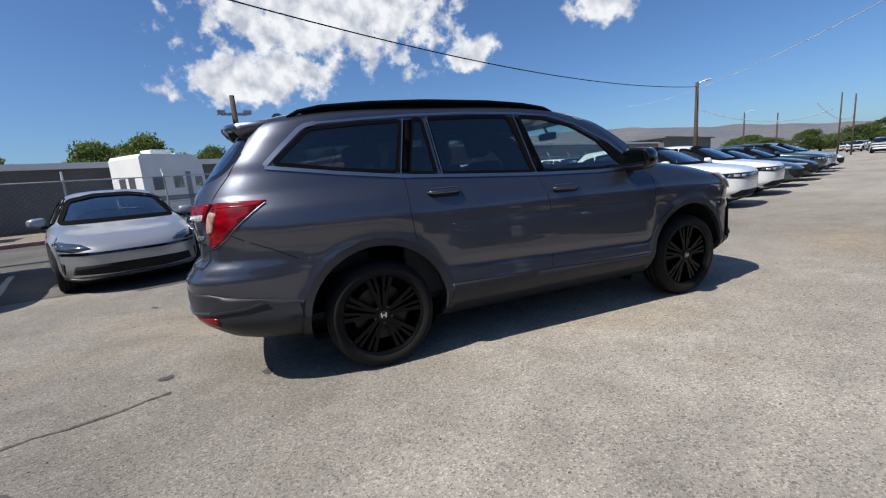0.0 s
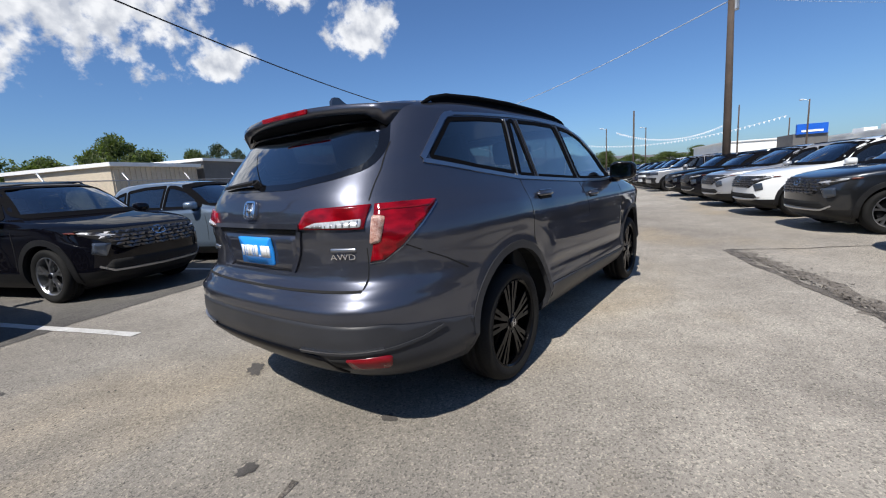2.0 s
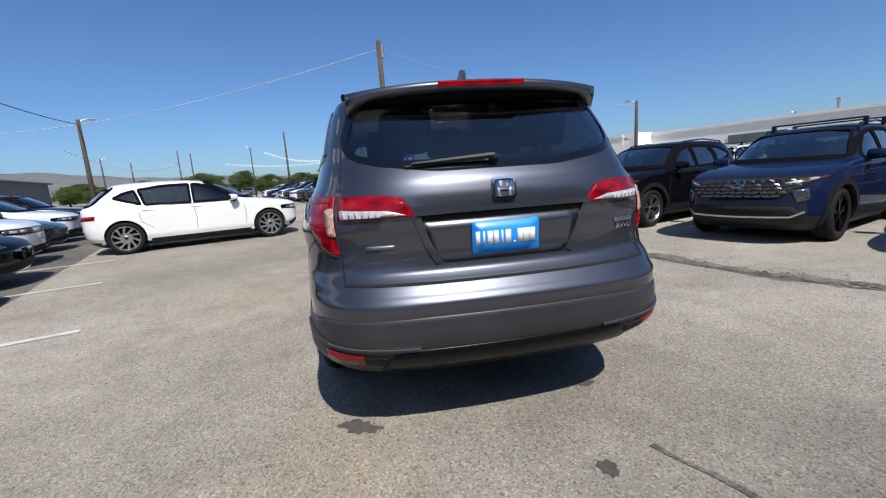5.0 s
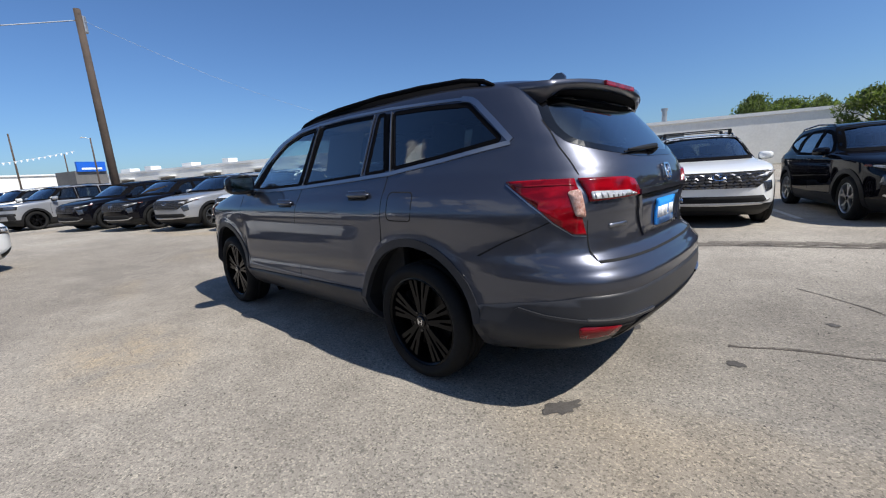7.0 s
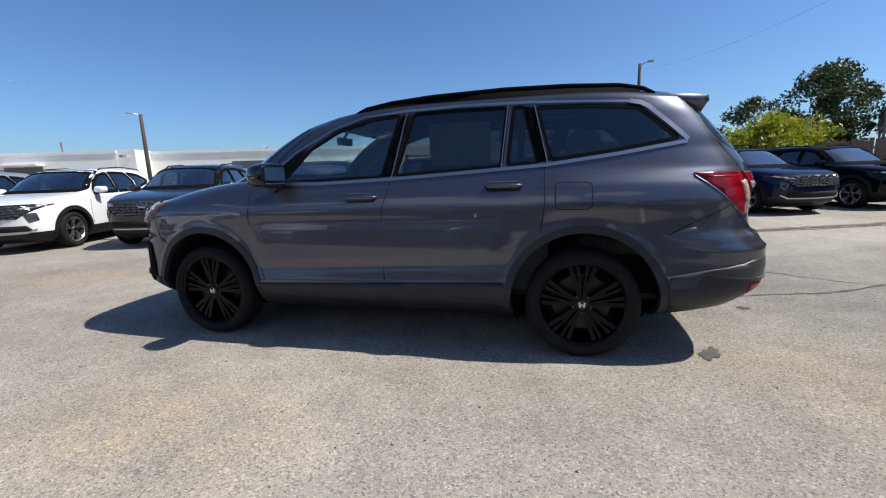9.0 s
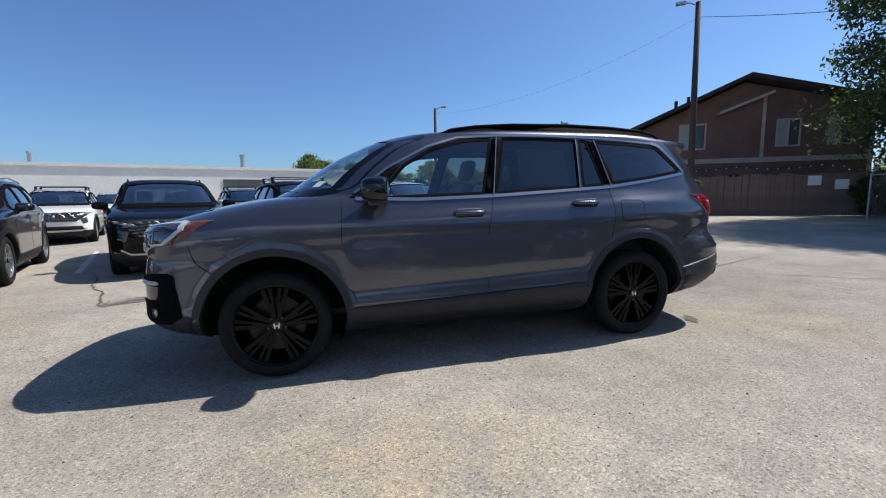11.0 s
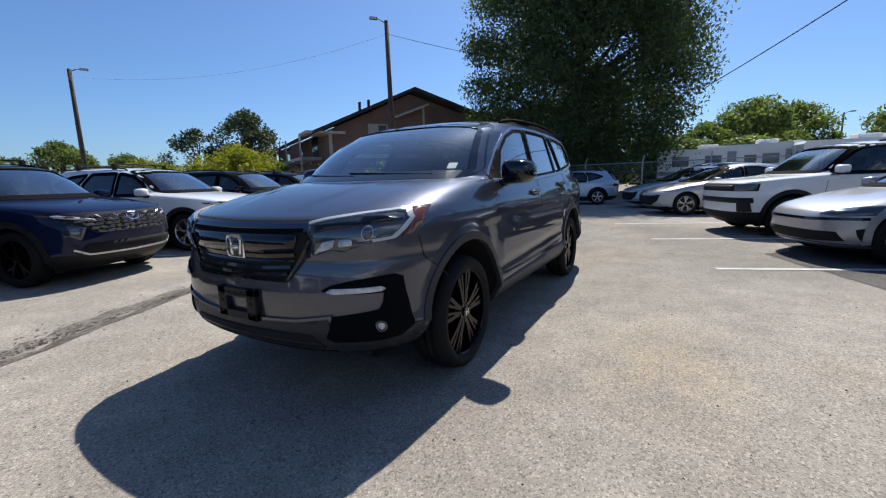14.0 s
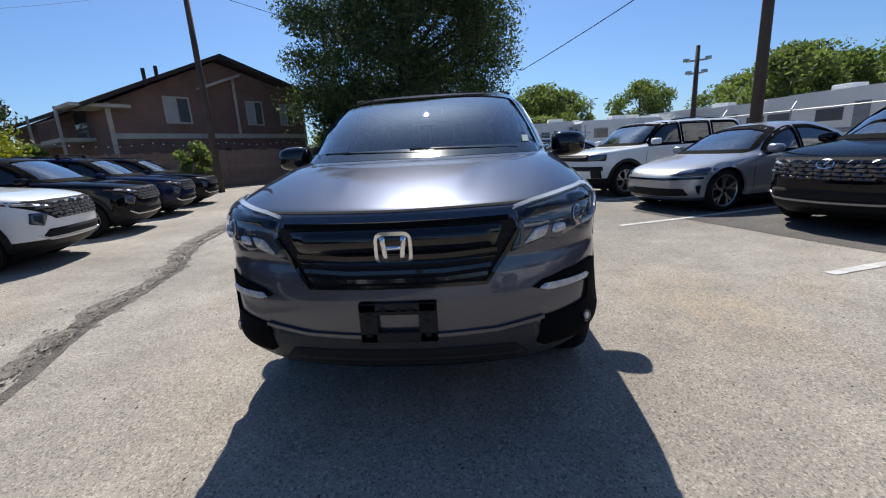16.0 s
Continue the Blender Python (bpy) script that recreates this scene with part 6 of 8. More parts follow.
def fleet(kind, colour, u, v, yaw, label, rack=False, dark=False, group="cars parked in the rows", xy=None, scale=1.0):
    """A parked car with its middle at row place u, v and its nose turned to yaw degrees."""
    key = (kind, rack, dark)
    if key not in BASE:
        BASE[key] = build_car(kind, PAINTS["white"], dark, rack)
    p = uv(u, v) if xy is None else Vector((*xy, 0))
    car = copy_thing(BASE[key], pose(p.x, p.y, 0, 0, 0, yaw))
    car.name = NAMES[kind]
    car.scale = (scale,) * 3
    for o in car.children_recursive:
        if o.type == "MESH" and o.material_slots and o.material_slots[0].material == PAINTS["white"]:
            o.material_slots[0].link = "OBJECT"
            o.material_slots[0].material = PAINTS[colour]
    return tagged(car, label, "car", group)


FACE_L, FACE_R = -70.0, 110.0     # noses of the left-hand row look to -v, those of the right-hand row to +v
# right-hand row
RV = -6.80
for u, kind, col, lab, rack, dark in (
        (-12.0, "crossover", "black", "black parked sport utility car with bright skid strip", False, False), (-9.2, "crossover", "navy", "dark blue parked sport utility car with roof bars", True, False),
        (-6.4, "crossover", "black", "black parked sport utility car with silver wheels", False, False), (-3.58, "crossover", "white", "white parked sport utility car with roof bars", True, False),
        (-0.80, "crossover", "navy", "dark navy parked sport utility car with roof bars", True, True), (1.90, "crossover", "black", "black parked sport utility car with chrome grille", False, False),
        (4.85, "crossover", "slate", "dark grey parked sport utility car", False, False), (7.55, "crossover", "white", "white parked sport utility car", False, False),
        (10.2, "crossover", "silver", "silver parked sport utility car", False, False), (12.8, "crossover", "black", "black parked sport utility car", False, True), (15.5, "crossover", "black", "black parked sport utility car with black wheels", False, True),
        (20.2, "boxy", "silver", "silver boxy parked sport utility car", False, True), (23.0, "boxy", "white", "white boxy parked sport utility car", False, False), (25.8, "crossover", "navy", "dark blue parked sport utility car", False, False),
        (28.6, "crossover", "slate", "dark grey parked sport utility car", False, False), (31.4, "hatchback", "white", "white parked electric hatchback", False, False), (34.2, "crossover", "black", "black parked sport utility car", False, False), (37.0, "crossover", "white", "white parked sport utility car", False, False),
        (40.5, "saloon", "silver", "silver sedan parked in the row", False, False), (44.0, "crossover", "navy", "dark blue parked sport utility car", False, False), (48.0, "crossover", "white", "white parked sport utility car", False, False)):
    fleet(kind, col, u, RV, FACE_R, lab, rack, dark)
# row behind it, backed up to it
for u, kind, col, lab in (
        (-3.8, "crossover", "slate", "dark grey sport utility car in the second row"), (-1.0, "crossover", "silver", "silver sport utility car in the second row"), (4.4, "crossover", "white", "white sport utility car in the second row"),
        (7.2, "crossover", "slate", "grey sport utility car in the second row"), (12.8, "boxy", "black", "black boxy sport utility car in the second row"), (-9.4, "crossover", "black", "black sport utility car in the second row")):
    fleet(kind, col, u, -14.6, FACE_R, lab, True, False, "cars in the second row")
for u, col in ((-2.2, "slate"), (0.6, "silver"), (3.4, "white"), (6.4, "black")):
    fleet("crossover", col, u, -23.0, FACE_R, "sport utility car parked near the warehouse", False, False, "cars in the third row")
# left-hand row
LV = 4.5 + 2.30
for u, kind, col, lab, dv in (
        (-5.2, "boxy", "white", "white boxy sport utility car", 0.25), (-2.45, "streamliner", "silver", "silver electric sedan with low nose", 0.05), (0.2, "crossover", "black", "black sport utility car with silver wheels", 0.2),
        (2.85, "hatchback", "blue", "pale blue electric hatchback with black vaned wheels", -0.1), (5.3, "streamliner", "black", "black electric sedan with low nose", -0.05), (8.0, "hatchback", "white", "white electric hatchback in the row", 0.4),
        (10.8, "streamliner", "slate", "dark grey low electric sedan", 0.6), (13.6, "hatchback", "white", "white electric hatchback in the row", 0.8), (16.4, "crossover", "slate", "dark grey sport utility car", 0.8),
        (-9.7, "saloon", "silver", "silver sedan under the tree", 0.15), (-12.5, "saloon", "sky", "pale grey sedan under the tree", 0.3), (-15.3, "crossover", "silver", "silver sport utility car under the tree", 1.9)):
    fleet(kind, col, u, LV + dv, FACE_L, lab, False, False)
for i, (kind, col, lab) in enumerate((("hatchback", "white", "white electric hatchback with black lower trim"), ("hatchback", "white", "white electric hatchback in the outer row"), ("saloon", "teal", "grey green sedan in the outer row"), ("saloon", "slate", "dark grey sedan in the outer row"),
                                      ("hatchback", "teal", "grey green electric hatchback in the outer row"), ("hatchback", "sky", "pale blue electric hatchback in the outer row"), ("saloon", "white", "white sedan in the outer row"))):
    fleet(kind, col, 8.55 + 3.1 * i, -0.35 + 2.3, FACE_L, lab, False, False, "cars in the outer row")
fleet("crossover", "sky", 0, 0, -77.5, "pale blue small sport utility car beside the fence", xy=(-15.4, -2.35), scale=0.90)
for x, y, yaw, kind, col in ((62, 22, 200, "boxy", "white"), (72, 26, 210, "crossover", "silver"), (80, 32, 190, "crossover", "white"), (66, 33, 200, "saloon", "white"), (88, 24, 180, "boxy", "silver"), (58, 12, 20, "saloon", "silver"), (95, 40, 200, "crossover", "white")):
    fleet(kind, col, 0, 0, yaw, "far parked car at the end of the lot", group="far parked cars", xy=(x, y))
for b in list(BASE.values()) + list(WHEELS.values()):
    discard(b)

# ---- ground ----
def sheet(name, pts, z, material, label, category, kind="structure", cell=None):
    bm = bmesh.new()
    bm.faces.new([bm.verts.new((x, y, z)) for x, y in pts])
    me = bpy.data.meshes.new(name)
    bm.to_mesh(me)
    bm.free()
    me.materials.append(material)
    return tagged(new(name, me), label, category, "", kind)


sheet("ground", [(-2500, -2500), (2500, -2500), (2500, 2500), (-2500, 2500)], -0.03, M["earth"], "dry open ground reaching the horizon", "ground")


def lot(name, u0, v0, u1, v1, z, material, label):
    return sheet(name, [tuple(uv(u, v).xy) for u, v in ((u0, v0), (u1, v0), (u1, v1), (u0, v1))], z, material, label, "pavement")


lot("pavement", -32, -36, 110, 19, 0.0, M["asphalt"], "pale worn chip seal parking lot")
edge = [(-2.5 + 0.25 * i, 4.3 + 0.07 * noise.noise((i * 0.21, 2.0, 0)) + 0.05 * noise.noise((i * 0.9, 5.0, 0))) for i in range(95)]
sheet("pavement_bays", [tuple(uv(u, v).xy) for u, v in edge + [(21, 17), (-5.0, 17), (-4.9, 12), (-4.85, 8), (-4.8, 5.35), (-3.9, 5.2), (-3.2, 5.02), (-2.7, 4.75)]], 0.004, M["bay_asphalt"], "darker asphalt under the parking bays", "pavement")


def wobbly(name, pts, width, z, material, label, category, seed, rag=0.35, wander=0.03, clean=None):
    """A ragged strip on the ground along a line."""
    rnd = random.Random(seed)
    line = []
    for a, b in zip(pts, pts[1:]):
        a, b = Vector(a), Vector(b)
        n = max(1, int((b - a).length / 0.12))
        line += [a.lerp(b, i / n) for i in range(n)]
    line.append(Vector(pts[-1]))
    vs, fs = [], []
    drift = 0.0
    for i, p in enumerate(line):
        d = (line[min(i + 1, len(line) - 1)] - line[max(i - 1, 0)]).normalized()
        s = Vector((-d.y, d.x))
        drift = 0.9 * drift + rnd.uniform(-wander, wander)
        w0, w1 = (width / 2 * (1 + rnd.uniform(-q, q)) for q in (rag, rag if clean is None else clean))
        a, b = p + s * (w0 + drift), p - s * (w1 - drift)
        vs += [(a.x, a.y, z), (b.x, b.y, z)]
    for i in range(len(line) - 1):
        fs.append((2 * i + 1, 2 * i + 3, 2 * i + 2, 2 * i))
    return tagged(mesh_of(name, vs, fs, material), label, category, "", "structure")


SEAM = [(3.6, -1.75), (2.41, -2.24), (1.65, -2.56), (0.6, -2.95), (-0.73, -3.28), (-2.09, -4.05), (-6, -5.2), (-12, -7.4)]
M["seam_dirt"] = rough_surface("dirt_in_worn_seam", (0.135, 0.115, 0.095), (0.255, 0.228, 0.19), 5.0, 60, 0.95, 0.8, 0.015, lo=0.55, hi=1.3)
wobbly("seam_dirt", [(x + 0.045, y - 0.125) for x, y in SEAM], 0.25, 0.003, M["seam_dirt"], "brown dirt and broken asphalt along the seam", "dirt", 4, 0.6, 0.02, 0.9)
wobbly("pavement_seam", SEAM, 0.09, 0.004, M["seam"], "broken dark pavement seam with loose grit", "seam", 3, 0.8, 0.02, 0.12)
# crumbled patches along the worn side of the seam
rnd = random.Random(31)
vs, fs = [], []
for p, q in zip(SEAM[:-1], SEAM[1:]):
    p, q = Vector(p), Vector(q)
    d = (q - p).normalized()
    for _ in range(int((q - p).length * 240)):
        c = p.lerp(q, rnd.random()) + Vector((d.y, -d.x)) * -(0.05 + rnd.expovariate(10.0))
        r, t0, b = rnd.uniform(0.003, 0.013), rnd.random() * 6, len(vs)
        for k in range(6):
            w = r * rnd.uniform(0.5, 1.3)
            e = d * (1.7 * w * math.cos(t0 + k * 1.047)) + Vector((-d.y, d.x)) * (w * math.sin(t0 + k * 1.047))
            vs.append((c.x + e.x, c.y + e.y, 0.006))
        fs.append(tuple(range(b, b + 6)))
tagged(mesh_of("crumbled_asphalt", vs, fs, M["seam"]), "crumbled dark asphalt bits beside the seam", "grit", "", "stuff")
wobbly("pavement_seam", [(3.6, -1.75), (3.99, -2.64), (4.35, -3.32), (4.9, -4.4)], 0.03, 0.005, M["seam"], "thin straight pavement crack", "crack", 5)
wobbly("pavement_seam", [(-2.75, -0.55), (-3.6, -0.85), (-4.6, -1.25), (-6.5, -1.9)], 0.035, 0.004, M["seam"], "thin pavement crack", "crack", 8, 0.8)
wobbly("pavement_seam", [(-3.0, -2.2), (-3.5, -1.7), (-4.6, -0.9), (-6.2, 0.3)], 0.018, 0.004, M["seam"], "hairline pavement crack", "crack", 9, 0.8)
for i, (u, v0, v1) in enumerate(((-9.45, 3.2, 8.5), (-6.75, 3.2, 8.5), (-4.05, 3.22, 8.5), (-1.42, 3.2, 8.5), (1.36, 3.15, 8.5), (4.15, 3.4, 8.5), (6.9, 3.6, 8.5), (-2.2, -9.8, -5.25), (3.3, -9.8, -6.0), (0.5, -9.8, -5.6), (-5.0, -9.8, -5.6), (-7.8, -9.8, -5.6), (6.0, -9.8, -5.6), (8.6, -9.8, -5.6), (11.1, -9.8, -5.6))):
    a, b = uv(u, v0), uv(u, v1)
    wobbly("bay_line", [(a.x, a.y), (b.x, b.y)], 0.10, 0.006, M["line"], "worn white parking bay line", "marking", 20 + i, 0.12, 0.002)


def blot(x, y, rx, ry, turn, seed):
    rnd = random.Random(seed)
    n = 22
    vs = [(x, y, 0.004)]
    for k in range(n):
        a = 2 * math.pi * k / n
        q = 1 + rnd.uniform(-0.28, 0.28)
        px, py = rx * q * math.cos(a), ry * q * math.sin(a)
        c, s = math.cos(turn), math.sin(turn)
        vs.append((x + c * px - s * py, y + s * px + c * py, 0.004))
    tagged(mesh_of("oil_stain", vs, [(0, 1 + k, 1 + (k + 1) % n) for k in range(n)], M["stain"]), "dark oil stain on the pavement", "stain", "oil stains", "structure")


blot(-2.23, 0.735, 0.055, 0.11, -0.5, 1)
blot(-2.175, -0.555, 0.035, 0.045, 0.3, 2)
blot(-2.83, -0.28, 0.05, 0.04, 0.1, 3)
blot(-3.4, 2.0, 0.03, 0.05, 0.6, 4)
blot(-3.25, -1.3, 0.03, 0.04, 0.9, 5)
# loose grit
rnd = random.Random(11)
vs, fs = [], []
for _ in range(900):
    x, y, s = rnd.uniform(-5.5, 7), rnd.uniform(-5, 5), rnd.uniform(0.004, 0.011)
    if abs(y) < 1.0 and -2.6 < x < 2.4:
        continue
    b = len(vs)
    for k in range(4):
        a = 2 * math.pi * k / 4 + rnd.random()
        vs.append((x + s * math.cos(a), y + s * math.sin(a) * 0.8, 0.0))
    vs.append((x, y, s * 0.7))
    fs += [(b, b + 1, b + 4), (b + 1, b + 2, b + 4), (b + 2, b + 3, b + 4), (b + 3, b, b + 4)]
tagged(mesh_of("grit", vs, fs, M["stain"]), "loose dark grit scattered on the pavement", "grit", "", "stuff")

# ---- warehouse along the right ----
def wall_box(name, u0, v0, u1, v1, z0, z1, material, parent, label="", bevel=0.0):
    m = Euler((0, 0, radians(20))).to_matrix().to_4x4()
    return a_box(name, min(u0, u1), min(v0, v1), z0, max(u0, u1), max(v0, v1), z1, material, parent, bevel, label, m)


wh = thing("warehouse", "long low cream warehouse with flat roof and white parapet", "building", "", "structure")
WV, WZ = -36.0, 4.1
wall_box("wall", 24, WV, 110, WV - 0.3, 0, WZ - 0.25, M["wh_wall"], wh)
wall_box("wall", -19, WV - 2.4, 22.5, WV - 2.7, 0, WZ - 0.25, M["wh_wall"], wh)
wall_box("wall", 22.5, WV - 0.02, 24, WV - 2.7, 0, WZ + 0.05, M["wh_wall"], wh)
wall_box("wall", -19, WV - 2.7, -18.7, WV - 22, 0, WZ - 0.3, M["wh_wall"], wh)
wall_box("parapet", 24, WV + 0.08, 110, WV - 0.4, WZ - 0.25, WZ, M["roof_white"], wh)
wall_box("parapet", -19.1, WV - 2.3, 22.5, WV - 2.9, WZ - 0.25, WZ, M["roof_white"], wh)
wall_box("roof", -19, WV - 2.7, 110, WV - 22, WZ - 0.35, WZ - 0.22, M["roof_white"], wh)
for u in (30, 37, 46, 55, 64, 74):
    d = wall_box("loading_door", u, WV + 0.04, u + 3.0, WV + 0.003, 0, 2.9, M["wh_shade"], wh)
    wall_box("door_canopy", u - 0.2, WV + 0.9, u + 3.2, WV, 3.0, 3.12, M["roof_white"], d)
for u, dv in ((-7, -2.35), (12, -2.35)):
    wall_box("window_band", u, WV + dv, u + 3.4, WV + dv - 0.04, 2.3, 3.0, M["win_glass"], wh)
for u, v, h, r in ((-5.6, -40, 1.0, 0.22), (9, -41, 0.7, 0.15), (31, -40, 0.9, 0.1), (40, -40, 0.8, 0.1)):
    bm = bmesh.new()
    p = uv(u, v)
    tube(bm, [(p.x, p.y, WZ - 0.3), (p.x, p.y, WZ + h)], r, 12)
    tube(bm, [(p.x, p.y, WZ + h), (p.x, p.y, WZ + h + 0.25)], r * 1.3, 12)
    part("roof_vent", bm, M["galv"], wh)
for u, v, w in ((58, -41, 2.2), (66, -40, 1.6), (73, -41, 2.6), (49, -40, 1.2)):
    wall_box("roof_unit", u, v, u + w, v - 1.6, WZ - 0.3, WZ + 0.9, M["roof_white"], wh, "", 0.04)
for u in (22.9,):
    bm = bmesh.new()
    a = uv(u, WV + 0.02)
    tube(bm, [(a.x, a.y, WZ - 0.6), (a.x + 0.1, a.y + 0.5, WZ - 0.5)], 0.04, 6)
    box(bm, a.x - 0.1, a.y + 0.45, WZ - 0.62, a.x + 0.3, a.y + 0.75, WZ - 0.42, 0.02)
    part("wall_lamp", bm, M["galv"], wh)
sb = thing("sign_building", "white showroom with blue sign panel at the end of the lot", "building", "", "structure")
wall_box("wall", 74, -24, 92, -34, 0, 4.3, M["wh_wall"], sb)
wall_box("roof", 73.8, -23.8, 92.2, -34.2, 4.3, 4.5, M["roof_white"], sb)
sg_ = wall_box("sign_panel", 64, -29.2, 64.3, -32.6, 4.3, 5.6, M["sign_blue"], sb, "blue sign panel with white bar")
wall_box("sign_bar", 63.95, -29.7, 63.99, -32.1, 4.55, 4.8, M["white_print"], sg_)
wall_box("sign_housing", 64.31, -29.0, 69, -32.8, 0, 4.4, M["wh_shade"], sb)

# ---- brown two-storey house ----
house = thing("apartment_house", "brown two-storey apartment house with dark shingle roof", "building", "", "structure")
HL, HR = Vector((-16.9, -18.0, 0)), Vector((-27.3, -11.9, 0))
hd = (HR - HL).normalized()
hn = Vector((-hd.y, hd.x, 0))
if hn.dot(Vector((1, 0, 0))) > 0:
    hn = -hn
HW, HD = (HR - HL).length, 19.0
HM = Matrix((hd.to_4d(), hn.to_4d(), (0, 0, 1, 0), (0, 0, 0, 1))).transposed()
HM.translation = HL


def hbox(name, a0, b0, z0, a1, b1, z1, material, parent=house, bevel=0.0, label=""):
    return a_box(name, a0, b0, z0, a1, b1, z1, material, parent, bevel, label, HM)


EL, ER, GA, GZ = 4.65, 5.75, 5.9, 7.4
bm = bmesh.new()
for b in (0.0, HD):
    pts = [(0, 0), (HW, 0), (HW, ER), (GA, GZ - 0.1), (0, EL)]
    f = [bm.verts.new(HM @ Vector((a, b, z))) for a, z in pts]
    bm.faces.new(f)
    if b == 0:
        f0 = f
    else:
        for i in range(len(f)):
            bm.faces.new((f0[i], f0[(i + 1) % 5], f[(i + 1) % 5], f[i]))
bmesh.ops.recalc_face_normals(bm, faces=bm.faces)
part("wall", bm, M["siding"], house, "brown timber siding wall")
for (a0, z0), (a1, z1) in (((-1.2, EL - 0.38), (GA, GZ)), ((GA, GZ), (HW + 1.0, ER - 0.25))):
    bm = bmesh.new()
    q = [(a0, z0), (a1, z1), (a1, z1 + 0.22), (a0, z0 + 0.22)]
    f, g = ([bm.verts.new(HM @ Vector((a, b, z))) for a, z in q] for b in (-0.9, HD + 0.6))
    bm.faces.new(f)
    bm.faces.new(g[::-1])
    for i in range(4):
        bm.faces.new((f[i], f[(i + 1) % 4], g[(i + 1) % 4], g[i]))
    bmesh.ops.recalc_face_normals(bm, faces=bm.faces)
    part("roof", bm, M["shingle"], house, "dark shingle roof slope")
# lap siding boards, belt course and corner boards
bm = bmesh.new()
for i in range(30):
    z = 0.1 + i * 0.2
    zt = lambda a: EL + (GZ - EL) * a / GA if a < GA else GZ + (ER - GZ) * (a - GA) / (HW - GA)
    a0 = 0.0 if z < EL else (z - EL) / (GZ - EL) * GA
    a1 = HW if z < ER else GA + (GZ - z) / (GZ - ER) * (HW - GA)
    if a1 - a0 > 0.3:
        box(bm, a0 + 0.05, -0.028, z, a1 - 0.05, -0.004, z + 0.018, 0, HM)
part("siding_boards", bm, M["siding"], house)
hbox("belt_course", -0.05, -0.07, 2.85, HW + 0.05, -0.003, 3.12, M["house_trim"])
hbox("corner_board", -0.06, -0.06, 0, 0.16, -0.035, EL, M["house_trim"])
hbox("corner_board", 6.85, -0.06, 3.12, 7.02, -0.035, 6.6, M["house_trim"])
hbox("corner_board", HW - 0.16, -0.06, 0, HW + 0.04, -0.035, ER, M["house_trim"])
bm = bmesh.new()
q = [(4.6, 5.55), (7.2, 6.55), (7.2, 6.70), (4.6, 5.70)]
f, g = ([bm.verts.new(HM @ Vector((a, b, z))) for a, z in q] for b in (-0.5, -0.03))
bm.faces.new(f)
bm.faces.new(g[::-1])
for i in range(4):
    bm.faces.new((f[i], f[(i + 1) % 4], g[(i + 1) % 4], g[i]))
part("rake_trim", bm, M["house_trim"], house)
for a0, a1, z0, z1 in ((2.75, 4.0, 3.75, 5.05), (6.9 + 0.75, 6.9 + 1.75, 3.75, 5.1), (10.1, 11.05, 3.75, 5.05)):
    w = hbox("window", a0, -0.035, z0, a1, -0.031, z1, M["win_blind"], house, 0, "sliding window with pale blind")
    for q in ((a0 - 0.09, z0 - 0.09, a1 + 0.09, z0), (a0 - 0.09, z1, a1 + 0.09, z1 + 0.09), (a0 - 0.09, z0, a0, z1), (a1, z0, a1 + 0.09, z1), ((a0 + a1) / 2 - 0.03, z0, (a0 + a1) / 2 + 0.03, z1)):
        hbox("window_frame", q[0], -0.075, q[1], q[2], -0.036, q[3], M["house_trim"], w)
    hbox("pane", (a0 + a1) / 2 + 0.03, -0.05, z0, a1, -0.046, z1, M["win_glass"], w)
# side with balconies
for b in (2.2, 7.5, 12.8):
    bal = hbox("balcony", -1.5, b, 2.85, -0.003, b + 3.6, 3.05, M["house_trim"], house, 0, "timber balcony with slatted rail")
    hbox("rail", -1.5, b, 3.95, -1.42, b + 3.6, 4.03, M["siding"], bal)
    for i in range(15):
        hbox("baluster", -1.49, b + 0.05 + 0.25 * i, 3.05, -1.44, b + 0.10 + 0.25 * i, 3.95, M["siding"], bal)
    hbox("balcony_post", -1.5, b - 0.06, 0, -1.38, b + 0.06, 4.6, M["house_trim"], bal)
    hbox("balcony_door", -0.04, b + 0.8, 3.05, -0.003, b + 2.6, 4.55, M["win_glass"], bal)
for a in (3.0, 3.7):
    hbox("flue", a, 2.5, 5.6, a + 0.16, 2.66, 7.0 + 0.3 * (a - 3.0), M["shingle"])
hbox("porch_roof", -1.6, -0.6, 4.35, 0.9, 1.6, 4.5, M["house_trim"])

# string of bulbs along the house front
bulbs = thing("string_lights", "string of small white bulbs along the house front", "lights")
bm = bmesh.new()
line = [HM @ Vector((-2.5 + 0.5 * i, -0.75, 2.62 - 0.16 * math.sin(math.pi * (i % 8) / 8))) for i in range(27)]
tube(bm, line, 0.008, 4)
part("wire", bm, M["cable"], bulbs)
bm = bmesh.new()
bmesh.ops.create_icosphere(bm, subdivisions=1, radius=0.045)
bulb_me = bpy.data.meshes.new("bulb")
bm.to_mesh(bulb_me)
bm.free()
bulb_me.materials.append(M["white_print"])
for p in line:
    o = new("bulb", bulb_me)
    o.location = p - Vector((0, 0, 0.05))
    o.parent = bulbs

